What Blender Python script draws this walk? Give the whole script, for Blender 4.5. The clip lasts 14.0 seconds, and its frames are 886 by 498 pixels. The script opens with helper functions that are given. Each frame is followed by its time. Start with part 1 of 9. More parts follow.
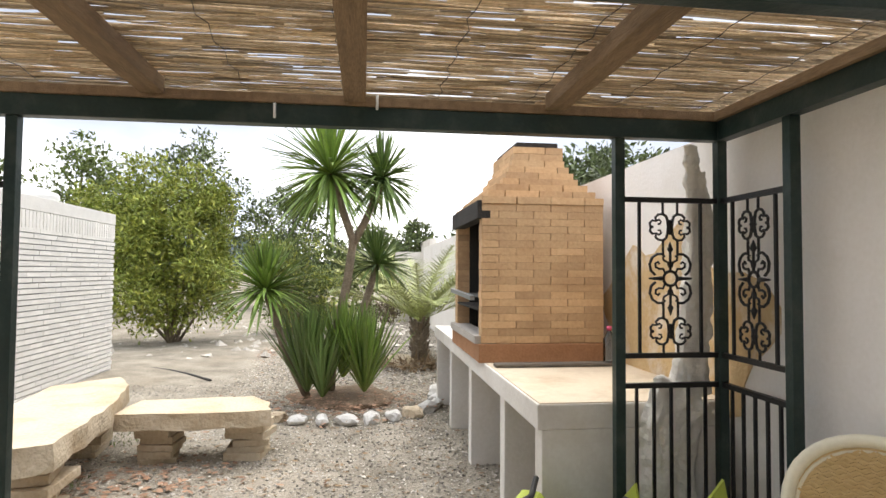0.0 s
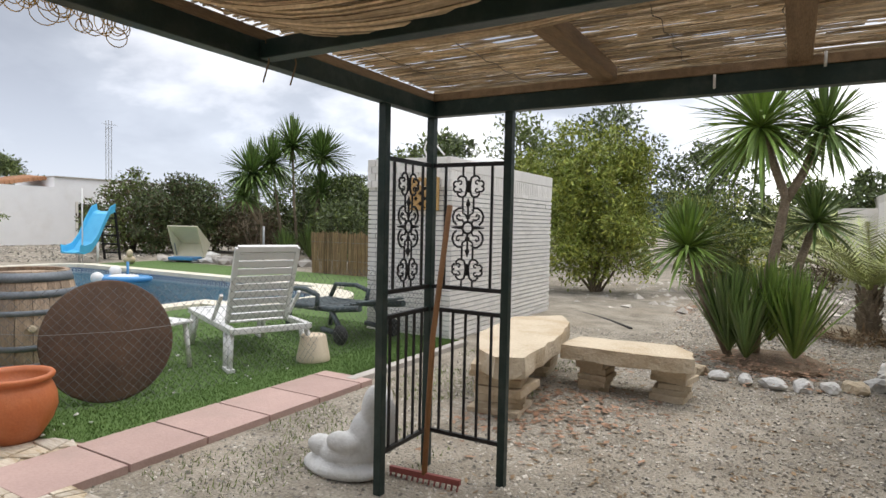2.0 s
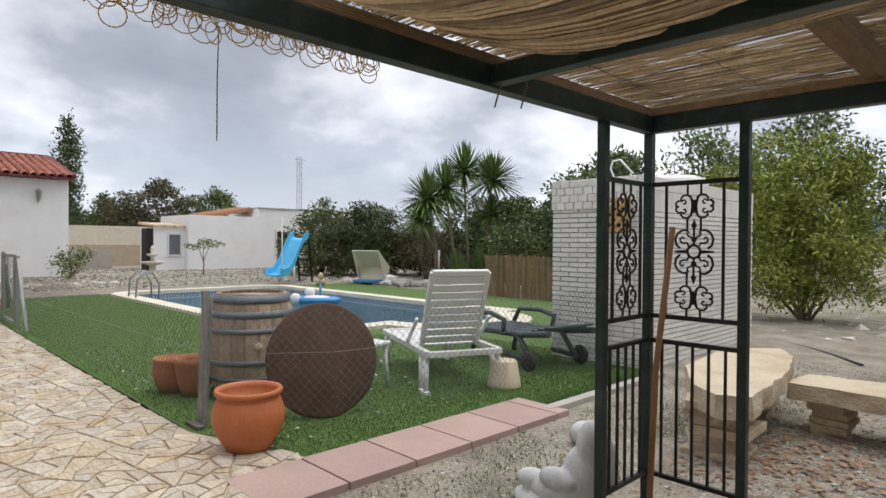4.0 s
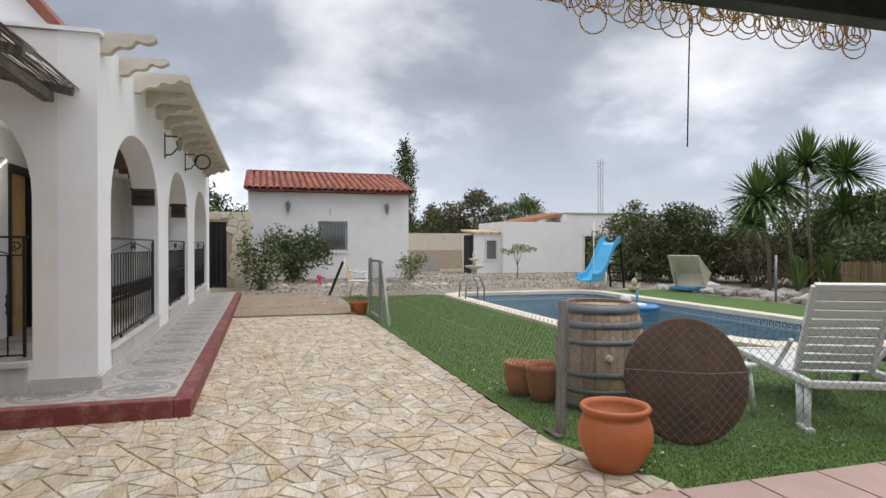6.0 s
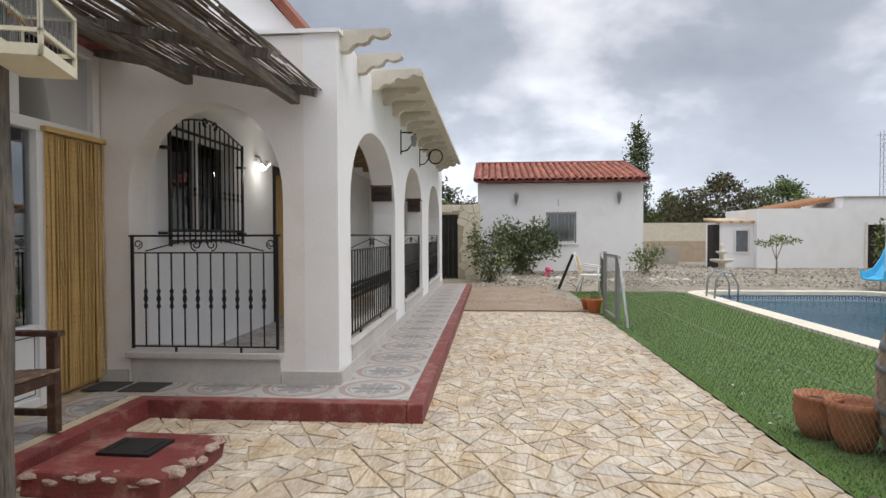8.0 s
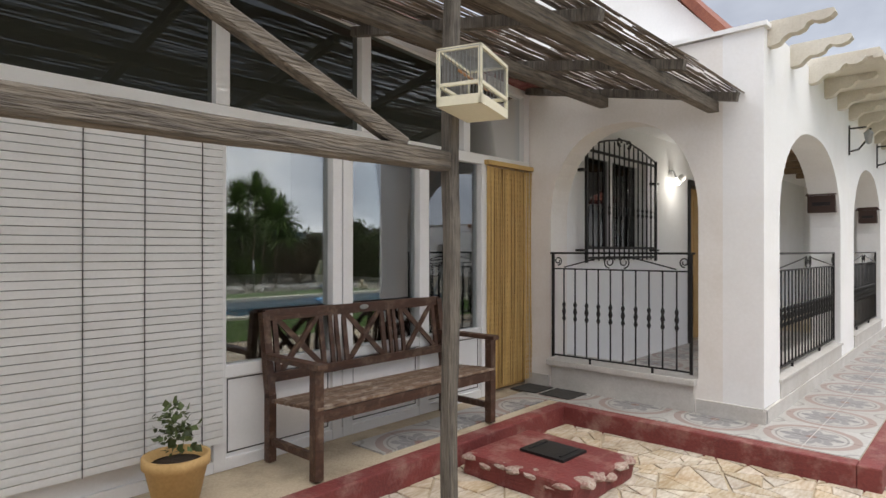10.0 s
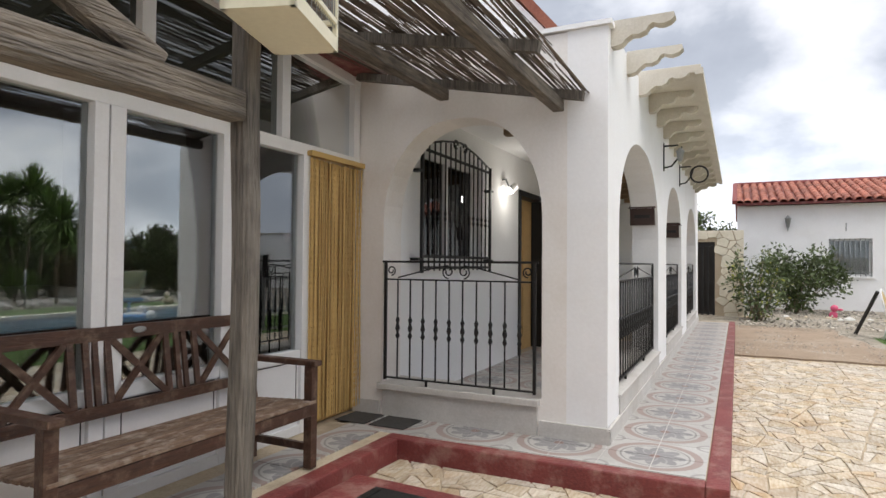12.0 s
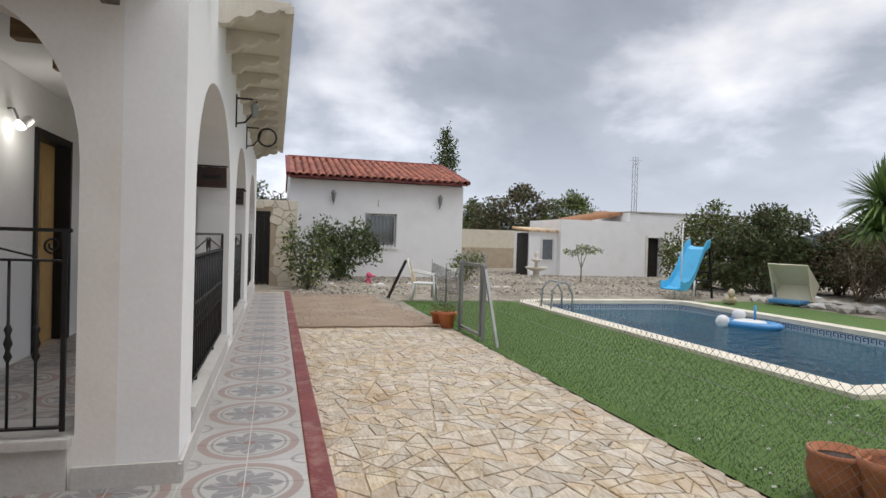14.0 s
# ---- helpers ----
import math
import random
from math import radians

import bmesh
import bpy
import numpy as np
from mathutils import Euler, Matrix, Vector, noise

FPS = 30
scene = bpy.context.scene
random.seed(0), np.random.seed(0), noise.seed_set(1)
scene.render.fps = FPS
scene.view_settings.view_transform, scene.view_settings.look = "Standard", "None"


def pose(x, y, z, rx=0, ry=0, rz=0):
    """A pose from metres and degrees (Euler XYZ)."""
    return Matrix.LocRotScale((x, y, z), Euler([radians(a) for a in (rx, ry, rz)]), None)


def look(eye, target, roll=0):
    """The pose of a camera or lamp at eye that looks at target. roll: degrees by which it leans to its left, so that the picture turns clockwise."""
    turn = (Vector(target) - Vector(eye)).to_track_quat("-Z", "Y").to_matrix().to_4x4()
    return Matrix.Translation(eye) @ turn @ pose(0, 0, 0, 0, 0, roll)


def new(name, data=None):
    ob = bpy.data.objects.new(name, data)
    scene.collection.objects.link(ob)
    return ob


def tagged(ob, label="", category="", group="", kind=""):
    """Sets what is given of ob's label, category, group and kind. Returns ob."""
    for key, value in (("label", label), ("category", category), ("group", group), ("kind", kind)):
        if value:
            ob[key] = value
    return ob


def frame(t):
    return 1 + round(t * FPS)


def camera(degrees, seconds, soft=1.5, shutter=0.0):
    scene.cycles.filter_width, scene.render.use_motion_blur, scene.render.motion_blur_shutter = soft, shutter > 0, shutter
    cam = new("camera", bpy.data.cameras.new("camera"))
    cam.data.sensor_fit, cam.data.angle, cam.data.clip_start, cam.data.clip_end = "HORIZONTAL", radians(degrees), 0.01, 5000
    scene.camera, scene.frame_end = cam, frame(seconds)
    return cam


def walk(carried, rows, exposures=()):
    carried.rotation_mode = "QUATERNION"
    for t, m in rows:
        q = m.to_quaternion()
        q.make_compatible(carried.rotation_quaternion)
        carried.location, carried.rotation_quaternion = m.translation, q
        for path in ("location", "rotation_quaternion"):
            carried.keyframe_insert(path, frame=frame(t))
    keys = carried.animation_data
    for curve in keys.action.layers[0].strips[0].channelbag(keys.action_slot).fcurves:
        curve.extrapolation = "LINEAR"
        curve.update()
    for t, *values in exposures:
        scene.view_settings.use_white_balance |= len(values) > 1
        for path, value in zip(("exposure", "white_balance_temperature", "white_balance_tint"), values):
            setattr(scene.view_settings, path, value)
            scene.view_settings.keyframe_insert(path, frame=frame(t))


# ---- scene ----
cam = camera(72.7, 14.0)
PATH = [
    (0, (0.315, 0.314, 1.335), (0.574, 2.296, 1.411), 0.4),
    (0.5, (0.395, 0.154, 1.315), (0.274, 2.15, 1.338), 0.4),
    (0.6, (0.399, 0.104, 1.316), (0.164, 2.09, 1.324), 0.3),
    (1, (0.385, -0.004, 1.308), (-0.168, 1.918, 1.277), 0.5),
    (1.5, (0.311, -0.071, 1.323), (-0.518, 1.747, 1.259), 0.8),
    (2, (0.277, -0.111, 1.336), (-0.728, 1.616, 1.25), 1.2),
    (2.2, (0.273, -0.112, 1.34), (-0.767, 1.594, 1.251), 1.3),
    (4.3, (-0.08, -0.215, 1.348), (-1.572, 1.117, 1.341), 0.5),
    (4.5, (-0.13, -0.266, 1.35), (-1.662, 1.02, 1.349), 0.6),
    (5, (-0.218, -0.398, 1.364), (-1.882, 0.712, 1.366), 0.5),
    (5.1, (-0.24, -0.407, 1.366), (-1.939, 0.649, 1.367), 0.5),
    (5.5, (-0.289, -0.492, 1.393), (-2.112, 0.332, 1.387), 0.3),
    (6, (-0.399, -0.438, 1.386), (-2.316, 0.134, 1.374), -0.0),
    (6.5, (-0.54, -0.379, 1.406), (-2.49, 0.065, 1.387), -0.1),
    (7, (-0.702, -0.41, 1.398), (-2.678, -0.105, 1.37), -0.1),
    (7.5, (-0.903, -0.457, 1.445), (-2.901, -0.362, 1.406), -0.1),
    (8, (-1.062, -0.478, 1.45), (-3.055, -0.637, 1.405), -0.2),
    (8.5, (-1.183, -0.464, 1.47), (-3.101, -1.029, 1.42), -0.3),
    (9, (-1.159, -0.467, 1.465), (-2.91, -1.432, 1.417), -0.5),
    (9.2, (-1.128, -0.474, 1.471), (-2.8, -1.57, 1.422), -0.4),
    (11.3, (-1.356, -0.727, 1.478), (-2.761, -2.151, 1.504), 0.2),
    (11.5, (-1.459, -0.81, 1.458), (-2.963, -2.127, 1.5), 0.1),
    (12, (-1.759, -0.959, 1.443), (-3.556, -1.837, 1.491), 0.5),
    (12.5, (-2.022, -1.111, 1.458), (-3.965, -1.581, 1.509), 0.8),
    (12.9, (-2.183, -1.276, 1.455), (-4.178, -1.405, 1.524), 1.3),
    (13, (-2.231, -1.319, 1.46), (-4.23, -1.338, 1.514), 1.0),
    (13.5, (-2.464, -1.357, 1.431), (-4.44, -1.05, 1.453), 1.3),
    (14, (-2.803, -1.333, 1.465), (-4.73, -0.799, 1.434), 1.7),
]
EXPOSURES = [(0, 1.48, 6900, 10), (1.0, 1.13, 6900, 10), (2.0, 0.82, 6750, 10), (5, 0.54, 6700, 10), (7, 0.5, 6650, 10), (9, 0.86, 6800, 10), (11.5, 1.12, 6850, 10), (12.5, 0.74, 6700, 10), (14, 0.48, 6700, 10)]
walk(cam, [(t, look(eye, target, roll)) for t, eye, target, roll in PATH], EXPOSURES)

# ---- world, sun, exposure ----
world = bpy.data.worlds.new("world")
scene.world = world
world.use_nodes = True
wn, wl = world.node_tree.nodes, world.node_tree.links
wn.clear()
w_out = wn.new("ShaderNodeOutputWorld")
w_bg = wn.new("ShaderNodeBackground")
w_sky = wn.new("ShaderNodeTexSky")
w_sky.sky_type, w_sky.sun_disc = "NISHITA", False
w_sky.sun_elevation, w_sky.sun_rotation = radians(70), radians(24)
w_tc = wn.new("ShaderNodeTexCoord")
w_map = wn.new("ShaderNodeMapping")
w_map.inputs["Scale"].default_value = (1.0, 1.0, 1.9)
w_map.inputs["Location"].default_value = (0.35, 1.7, 0.1)
w_n1 = wn.new("ShaderNodeTexNoise")
w_n1.inputs["Scale"].default_value, w_n1.inputs["Detail"].default_value, w_n1.inputs["Roughness"].default_value = 2.0, 8, 0.52
w_n1.inputs["Distortion"].default_value = 0.1
w_ramp = wn.new("ShaderNodeValToRGB")
r = w_ramp.color_ramp
r.elements[0].position, r.elements[0].color = 0.38, (0.31, 0.34, 0.41, 1)
r.elements[1].position, r.elements[1].color = 0.64, (0.96, 0.97, 1.0, 1)
e = r.elements.new(0.46); e.color = (0.38, 0.415, 0.49, 1)
e = r.elements.new(0.54); e.color = (0.66, 0.69, 0.77, 1)
w_skym = wn.new("ShaderNodeMix"); w_skym.data_type = "RGBA"; w_skym.blend_type = "MULTIPLY"
w_skym.inputs[0].default_value = 1.0
w_skym.inputs[7].default_value = (0.09, 0.09, 0.09, 1)
w_mix = wn.new("ShaderNodeMix"); w_mix.data_type = "RGBA"
w_mix.inputs[0].default_value = 0.9
wl.new(w_tc.outputs["Generated"], w_map.inputs["Vector"])
wl.new(w_map.outputs[0], w_n1.inputs["Vector"])
wl.new(w_n1.outputs[0], w_ramp.inputs[0])
wl.new(w_sky.outputs[0], w_skym.inputs[6])
wl.new(w_skym.outputs[2], w_mix.inputs[6])
wl.new(w_ramp.outputs[0], w_mix.inputs[7])
# an overcast sky is brightest overhead, with a bright band over the horizon
w_sep, w_up = wn.new("ShaderNodeSeparateXYZ"), wn.new("ShaderNodeValToRGB")
u = w_up.color_ramp
u.interpolation = "B_SPLINE"
u.elements[0].position, u.elements[0].color = 0.0, (0.72, 0.72, 0.72, 1)
u.elements[1].position, u.elements[1].color = 1.0, (0.95, 0.95, 0.95, 1)
for at, v in ((0.10, 0.64), (0.26, 0.375), (0.52, 0.37)):
    u.elements.new(at).color = (v, v, v, 1)
w_gain = wn.new("ShaderNodeMath")
w_gain.operation, w_gain.inputs[1].default_value = "MULTIPLY", 2.0
wl.new(w_tc.outputs["Generated"], w_sep.inputs[0])
wl.new(w_sep.outputs[2], w_up.inputs[0])
wl.new(w_up.outputs[0], w_gain.inputs[0])
wl.new(w_gain.outputs[0], w_bg.inputs[1])
wl.new(w_mix.outputs[2], w_bg.inputs[0])
wl.new(w_bg.outputs[0], w_out.inputs[0])
sun_data = bpy.data.lights.new("sun", "SUN")
sun_data.energy, sun_data.angle, sun_data.color = 1.1, radians(60), (1.0, 0.96, 0.9)
sun = new("sun", sun_data)
sun.matrix_world = look((1.8, 4.0, 12), (0, 0, 0))

# the lit spotlight on the porch wall
spot_data = bpy.data.lights.new("porch_lamp", "POINT")
spot_data.energy, spot_data.shadow_soft_size, spot_data.color = 2.5, 0.06, (1.0, 0.97, 0.92)
spot = new("porch_lamp", spot_data)
spot.matrix_world = pose(-9.32, -3.42, 2.33)


# ---- materials ----
def rgb(c):
    return (c[0], c[1], c[2], 1.0)


def mat(name, a, b=None, rough=0.7, metal=0.0, scale=6.0, fine=60.0, bump=0.15, stain=None, stain_amt=0.35, stain_scale=1.3, rand=0.0, stretch=(1, 1, 1), island=0.0, sat=0.0):
    """Two-scale mottled surface: a and b blended by a coarse and a fine noise, stains on top, bump from the fine one."""
    m = bpy.data.materials.new(name)
    m.use_nodes = True
    n, l = m.node_tree.nodes, m.node_tree.links
    p = n["Principled BSDF"]
    p.inputs["Roughness"].default_value, p.inputs["Metallic"].default_value = rough, metal
    b = b or tuple(c * 0.75 for c in a)
    geo = n.new("ShaderNodeNewGeometry")
    mp = n.new("ShaderNodeMapping")
    mp.inputs["Scale"].default_value = stretch
    l.new(geo.outputs["Position"], mp.inputs["Vector"])
    n1, n2 = n.new("ShaderNodeTexNoise"), n.new("ShaderNodeTexNoise")
    n1.inputs["Scale"].default_value, n1.inputs["Detail"].default_value = scale, 4
    n2.inputs["Scale"].default_value, n2.inputs["Detail"].default_value = fine, 3
    l.new(mp.outputs[0], n1.inputs["Vector"]); l.new(mp.outputs[0], n2.inputs["Vector"])
    add = n.new("ShaderNodeMath"); add.operation = "ADD"
    l.new(n1.outputs[0], add.inputs[0]); l.new(n2.outputs[0], add.inputs[1])
    rng = n.new("ShaderNodeMapRange")
    rng.inputs[1].default_value, rng.inputs[2].default_value = 0.72, 1.28
    l.new(add.outputs[0], rng.inputs[0])
    mix = n.new("ShaderNodeMix"); mix.data_type = "RGBA"
    mix.inputs[6].default_value, mix.inputs[7].default_value = rgb(a), rgb(b)
    l.new(rng.outputs[0], mix.inputs[0])
    col = mix.outputs[2]
    if stain:
        n3 = n.new("ShaderNodeTexNoise")
        n3.inputs["Scale"].default_value, n3.inputs["Detail"].default_value, n3.inputs["Roughness"].default_value = stain_scale, 8, 0.65
        l.new(geo.outputs["Position"], n3.inputs["Vector"])
        rr = n.new("ShaderNodeMapRange")
        rr.inputs[1].default_value, rr.inputs[2].default_value, rr.inputs[4].default_value = 0.5, 0.72, stain_amt
        l.new(n3.outputs[0], rr.inputs[0])
        ms = n.new("ShaderNodeMix"); ms.data_type = "RGBA"
        ms.inputs[7].default_value = rgb(stain)
        l.new(rr.outputs[0], ms.inputs[0]); l.new(col, ms.inputs[6])
        col = ms.outputs[2]
    if rand or island:
        hs = n.new("ShaderNodeHueSaturation")
        src = geo.outputs["Random Per Island"] if island else n.new("ShaderNodeObjectInfo").outputs["Random"]
        k = island or rand
        mr = n.new("ShaderNodeMapRange")
        mr.inputs[3].default_value, mr.inputs[4].default_value = 1 - k, 1 + k
        l.new(src, mr.inputs[0]); l.new(mr.outputs[0], hs.inputs["Value"]); l.new(col, hs.inputs["Color"])
        col = hs.outputs[0]
        if sat:
            f1, f2, f3 = n.new("ShaderNodeMath"), n.new("ShaderNodeMath"), n.new("ShaderNodeMapRange")
            f1.operation, f2.operation, f1.inputs[1].default_value = "MULTIPLY", "FRACT", 17.3
            f3.inputs[3].default_value, f3.inputs[4].default_value = 1 - sat, 1 + sat
            l.new(src, f1.inputs[0]); l.new(f1.outputs[0], f2.inputs[0]); l.new(f2.outputs[0], f3.inputs[0])
            l.new(f3.outputs[0], hs.inputs["Saturation"])
    l.new(col, p.inputs["Base Color"])
    if bump:
        bp = n.new("ShaderNodeBump")
        bp.inputs["Strength"].default_value, bp.inputs["Distance"].default_value = bump, 0.02
        l.new(add.outputs[0], bp.inputs["Height"]); l.new(bp.outputs[0], p.inputs["Normal"])
    return m


M = {}
M["whitewash"] = mat("whitewash", (0.85, 0.85, 0.85), (0.81, 0.81, 0.81), 0.85, scale=2.5, fine=35, bump=0.05, stain=(0.64, 0.60, 0.54), stain_amt=0.22)
M["cream_wall"] = mat("cream_wall", (0.82, 0.79, 0.76), (0.77, 0.74, 0.70), 0.85, scale=2.5, fine=40, bump=0.05, stain=(0.56, 0.47, 0.38), stain_amt=0.3)
M["grey_plinth"] = mat("grey_plinth", (0.58, 0.56, 0.53), (0.49, 0.47, 0.44), 0.8, bump=0.1, stain=(0.36, 0.32, 0.26))
M["red_paint"] = mat("red_paint", (0.215, 0.042, 0.038), (0.14, 0.028, 0.027), 0.6, scale=3, fine=50, bump=0.3, stain=(0.38, 0.24, 0.20), stain_amt=0.7, stain_scale=5)
M["flag"] = mat("flag", (0.36, 0.28, 0.185), (0.60, 0.54, 0.445), 0.75, scale=5, fine=30, bump=0.4, stain=(0.40, 0.26, 0.14), stain_amt=0.6, rand=0.13, sat=0.25, stretch=(0.5, 1.8, 1), stain_scale=1.4)
M["flag_far"] = mat("flag_far", (0.36, 0.28, 0.185), (0.60, 0.54, 0.445), 0.75, scale=5, fine=30, bump=0.4, stain=(0.40, 0.26, 0.14), stain_amt=0.6, island=0.13, sat=0.25, stretch=(0.5, 1.8, 1), stain_scale=1.4)
M["mortar"] = mat("mortar", (0.49, 0.41, 0.30), (0.41, 0.33, 0.235), 0.95, scale=4, fine=80, bump=0.3, stain=(0.28, 0.19, 0.11), stain_amt=0.4)
M["gravel_ground"] = mat("gravel_ground", (0.42, 0.375, 0.305), (0.17, 0.148, 0.112), 0.95, scale=2.5, fine=60, bump=0.9, stain=(0.27, 0.215, 0.15), stain_amt=0.5, stain_scale=0.8)
M["gravel"] = mat("gravel", (0.45, 0.415, 0.36), (0.20, 0.18, 0.15), 0.9, island=0.65, bump=0.1)
M["dirt"] = mat("dirt", (0.33, 0.25, 0.18), (0.24, 0.175, 0.12), 0.95, scale=1.6, fine=70, bump=0.5, stain=(0.40, 0.34, 0.27), stain_amt=0.7, stain_scale=1.2)
M["turf"] = mat("turf", (0.10, 0.172, 0.042), (0.08, 0.145, 0.034), 0.95, scale=1.2, fine=160, bump=0.4, stain=(0.125, 0.19, 0.06), stain_amt=0.6, stain_scale=0.9)
M["turf_blade"] = mat("turf_blade", (0.12, 0.20, 0.05), (0.095, 0.17, 0.042), 0.95, island=0.16, bump=0)
M["pink_slab"] = mat("pink_slab", (0.47, 0.33, 0.29), (0.40, 0.275, 0.24), 0.85, scale=3, fine=70, bump=0.2, stain=(0.32, 0.25, 0.21), stain_amt=0.5, rand=0.08)
M["terracotta"] = mat("terracotta", (0.50, 0.15, 0.05), (0.42, 0.12, 0.04), 0.5, scale=4, fine=70, bump=0.1, stain=(0.58, 0.26, 0.13), stain_amt=0.25, stain_scale=5)
M["terracotta_dark"] = mat("terracotta_dark", (0.43, 0.16, 0.07), (0.36, 0.13, 0.055), 0.75, scale=4, fine=70, bump=0.1, stain=(0.45, 0.25, 0.16), stain_amt=0.4, stain_scale=5)
M["tile_red"] = mat("tile_red", (0.20, 0.036, 0.03), (0.14, 0.026, 0.023), 0.75, scale=6, bump=0.15)
M["grout"] = mat("grout", (0.62, 0.60, 0.57), (0.54, 0.52, 0.49), 0.9, bump=0.1)
M["roof_tile"] = mat("roof_tile", (0.37, 0.135, 0.08), (0.25, 0.075, 0.05), 0.8, scale=6, fine=60, bump=0.15, rand=0.3, stain=(0.17, 0.05, 0.04), stain_amt=0.5, stain_scale=4)
M["iron"] = mat("iron", (0.012, 0.012, 0.013), (0.02, 0.019, 0.018), 0.45, 0.3, bump=0.1)
M["steel_dark"] = mat("steel_dark", (0.012, 0.030, 0.027), (0.020, 0.040, 0.036), 0.4, 0.2, scale=9, bump=0.08, stain=(0.09, 0.10, 0.09), stain_amt=0.4, stain_scale=9)
M["wire"] = mat("wire", (0.17, 0.17, 0.165), (0.12, 0.12, 0.115), 0.6, 0.4, bump=0)
M["galv"] = mat("galv", (0.35, 0.36, 0.36), (0.27, 0.28, 0.28), 0.5, 0.6, bump=0.08)
M["post_grey"] = mat("post_grey", (0.33, 0.315, 0.29), (0.17, 0.155, 0.14), 0.9, scale=9, fine=35, bump=0.8, stretch=(4, 4, 0.4))
M["timber"] = mat("timber", (0.29, 0.195, 0.11), (0.17, 0.11, 0.06), 0.85, scale=5, fine=40, bump=0.35, stretch=(6, 0.6, 6), stain=(0.10, 0.07, 0.045), stain_amt=0.5)
M["timber_grey"] = mat("timber_grey", (0.21, 0.185, 0.155), (0.085, 0.073, 0.062), 0.9, scale=9, fine=35, bump=0.9, stretch=(4, 4, 0.3), stain=(0.04, 0.033, 0.027), stain_amt=0.6, stain_scale=5)
M["timber_grey_x"] = mat("timber_grey_x", (0.23, 0.195, 0.155), (0.085, 0.073, 0.062), 0.9, scale=9, fine=35, bump=0.9, stretch=(0.3, 4, 4), stain=(0.04, 0.033, 0.027), stain_amt=0.6, stain_scale=5)
M["reed"] = mat("reed", (0.56, 0.45, 0.31), (0.35, 0.265, 0.16), 0.75, island=0.6, bump=0.1, scale=9)
M["reed_dark"] = mat("reed_dark", (0.15, 0.115, 0.085), (0.09, 0.07, 0.055), 0.85, island=0.45, bump=0.1, scale=9)
M["reed_fence"] = mat("reed_fence", (0.34, 0.24, 0.13), (0.24, 0.16, 0.09), 0.85, island=0.35, bump=0.1)
M["brick"] = mat("brick", (0.60, 0.405, 0.225), (0.50, 0.315, 0.165), 0.85, scale=5, fine=45, bump=0.2, rand=0.16, stain=(0.38, 0.21, 0.10), stain_amt=0.45, stain_scale=3)
M["brick_mortar"] = mat("brick_mortar", (0.42, 0.27, 0.15), (0.34, 0.21, 0.115), 0.95, bump=0.3)
M["brown_band"] = mat("brown_band", (0.40, 0.20, 0.10), (0.31, 0.15, 0.07), 0.8, bump=0.2)
# near-black for soot, and for shade painted in the doorway and vent
M["soot_shade_black"] = mat("soot_shade_black", (0.02, 0.018, 0.016), (0.035, 0.03, 0.026), 0.95, bump=0.3)
M["concrete"] = mat("concrete", (0.46, 0.43, 0.39), (0.38, 0.35, 0.31), 0.9, scale=3, fine=50, bump=0.25, stain=(0.30, 0.26, 0.21), stain_amt=0.4)
M["white_concrete"] = mat("white_concrete", (0.76, 0.73, 0.68), (0.68, 0.65, 0.59), 0.88, scale=3, fine=50, bump=0.15, stain=(0.50, 0.44, 0.36), stain_amt=0.45, stain_scale=2)
M["table_top"] = mat("table_top", (0.70, 0.60, 0.46), (0.64, 0.54, 0.40), 0.8, scale=4, fine=50, bump=0.1, stain=(0.35, 0.22, 0.11), stain_amt=0.5, stain_scale=3)
M["block_brick"] = mat("block_brick", (0.81, 0.79, 0.75), (0.73, 0.71, 0.67), 0.85, scale=8, fine=60, bump=0.3, rand=0.07)
M["block_joint"] = mat("block_joint", (0.40, 0.40, 0.40), (0.31, 0.31, 0.31), 0.95, bump=0.2)
M["sandstone"] = mat("sandstone", (0.57, 0.485, 0.36), (0.47, 0.385, 0.27), 0.9, scale=3, fine=35, bump=0.7, stain=(0.40, 0.28, 0.16), stain_amt=0.55, rand=0.14, stain_scale=3)
M["white_stone"] = mat("white_stone", (0.66, 0.65, 0.62), (0.52, 0.51, 0.48), 0.9, scale=8, fine=40, bump=0.4, rand=0.12)
M["plastic_white"] = mat("plastic_white", (0.74, 0.74, 0.73), (0.68, 0.68, 0.66), 0.4, scale=5, bump=0.03, stain=(0.5, 0.48, 0.43), stain_amt=0.3)
M["plastic_green"] = mat("plastic_green", (0.035, 0.055, 0.06), (0.05, 0.07, 0.075), 0.45, bump=0.05)
M["pool_blue"] = mat("pool_blue", (0.24, 0.42, 0.47), (0.17, 0.33, 0.40), 0.4, scale=1.5, bump=0.0)
M["coping"] = mat("coping", (0.70, 0.65, 0.54), (0.62, 0.57, 0.46), 0.8, scale=4, bump=0.1, rand=0.06)
M["slide_blue"] = mat("slide_blue", (0.09, 0.48, 0.76), (0.07, 0.42, 0.70), 0.3, bump=0.0)
M["oak_stave"] = mat("oak_stave", (0.47, 0.355, 0.25), (0.30, 0.215, 0.15), 0.85, scale=6, fine=40, bump=0.5, stretch=(4, 4, 0.5), rand=0.25, stain=(0.22, 0.20, 0.185), stain_amt=0.6)
M["hoop"] = mat("hoop", (0.20, 0.22, 0.24), (0.14, 0.155, 0.17), 0.6, 0.5, bump=0.15)
M["rust"] = mat("rust", (0.105, 0.060, 0.036), (0.07, 0.041, 0.026), 0.8, 0.2, scale=5, fine=60, bump=0.2, stain=(0.15, 0.085, 0.05), stain_amt=0.5, stain_scale=3)
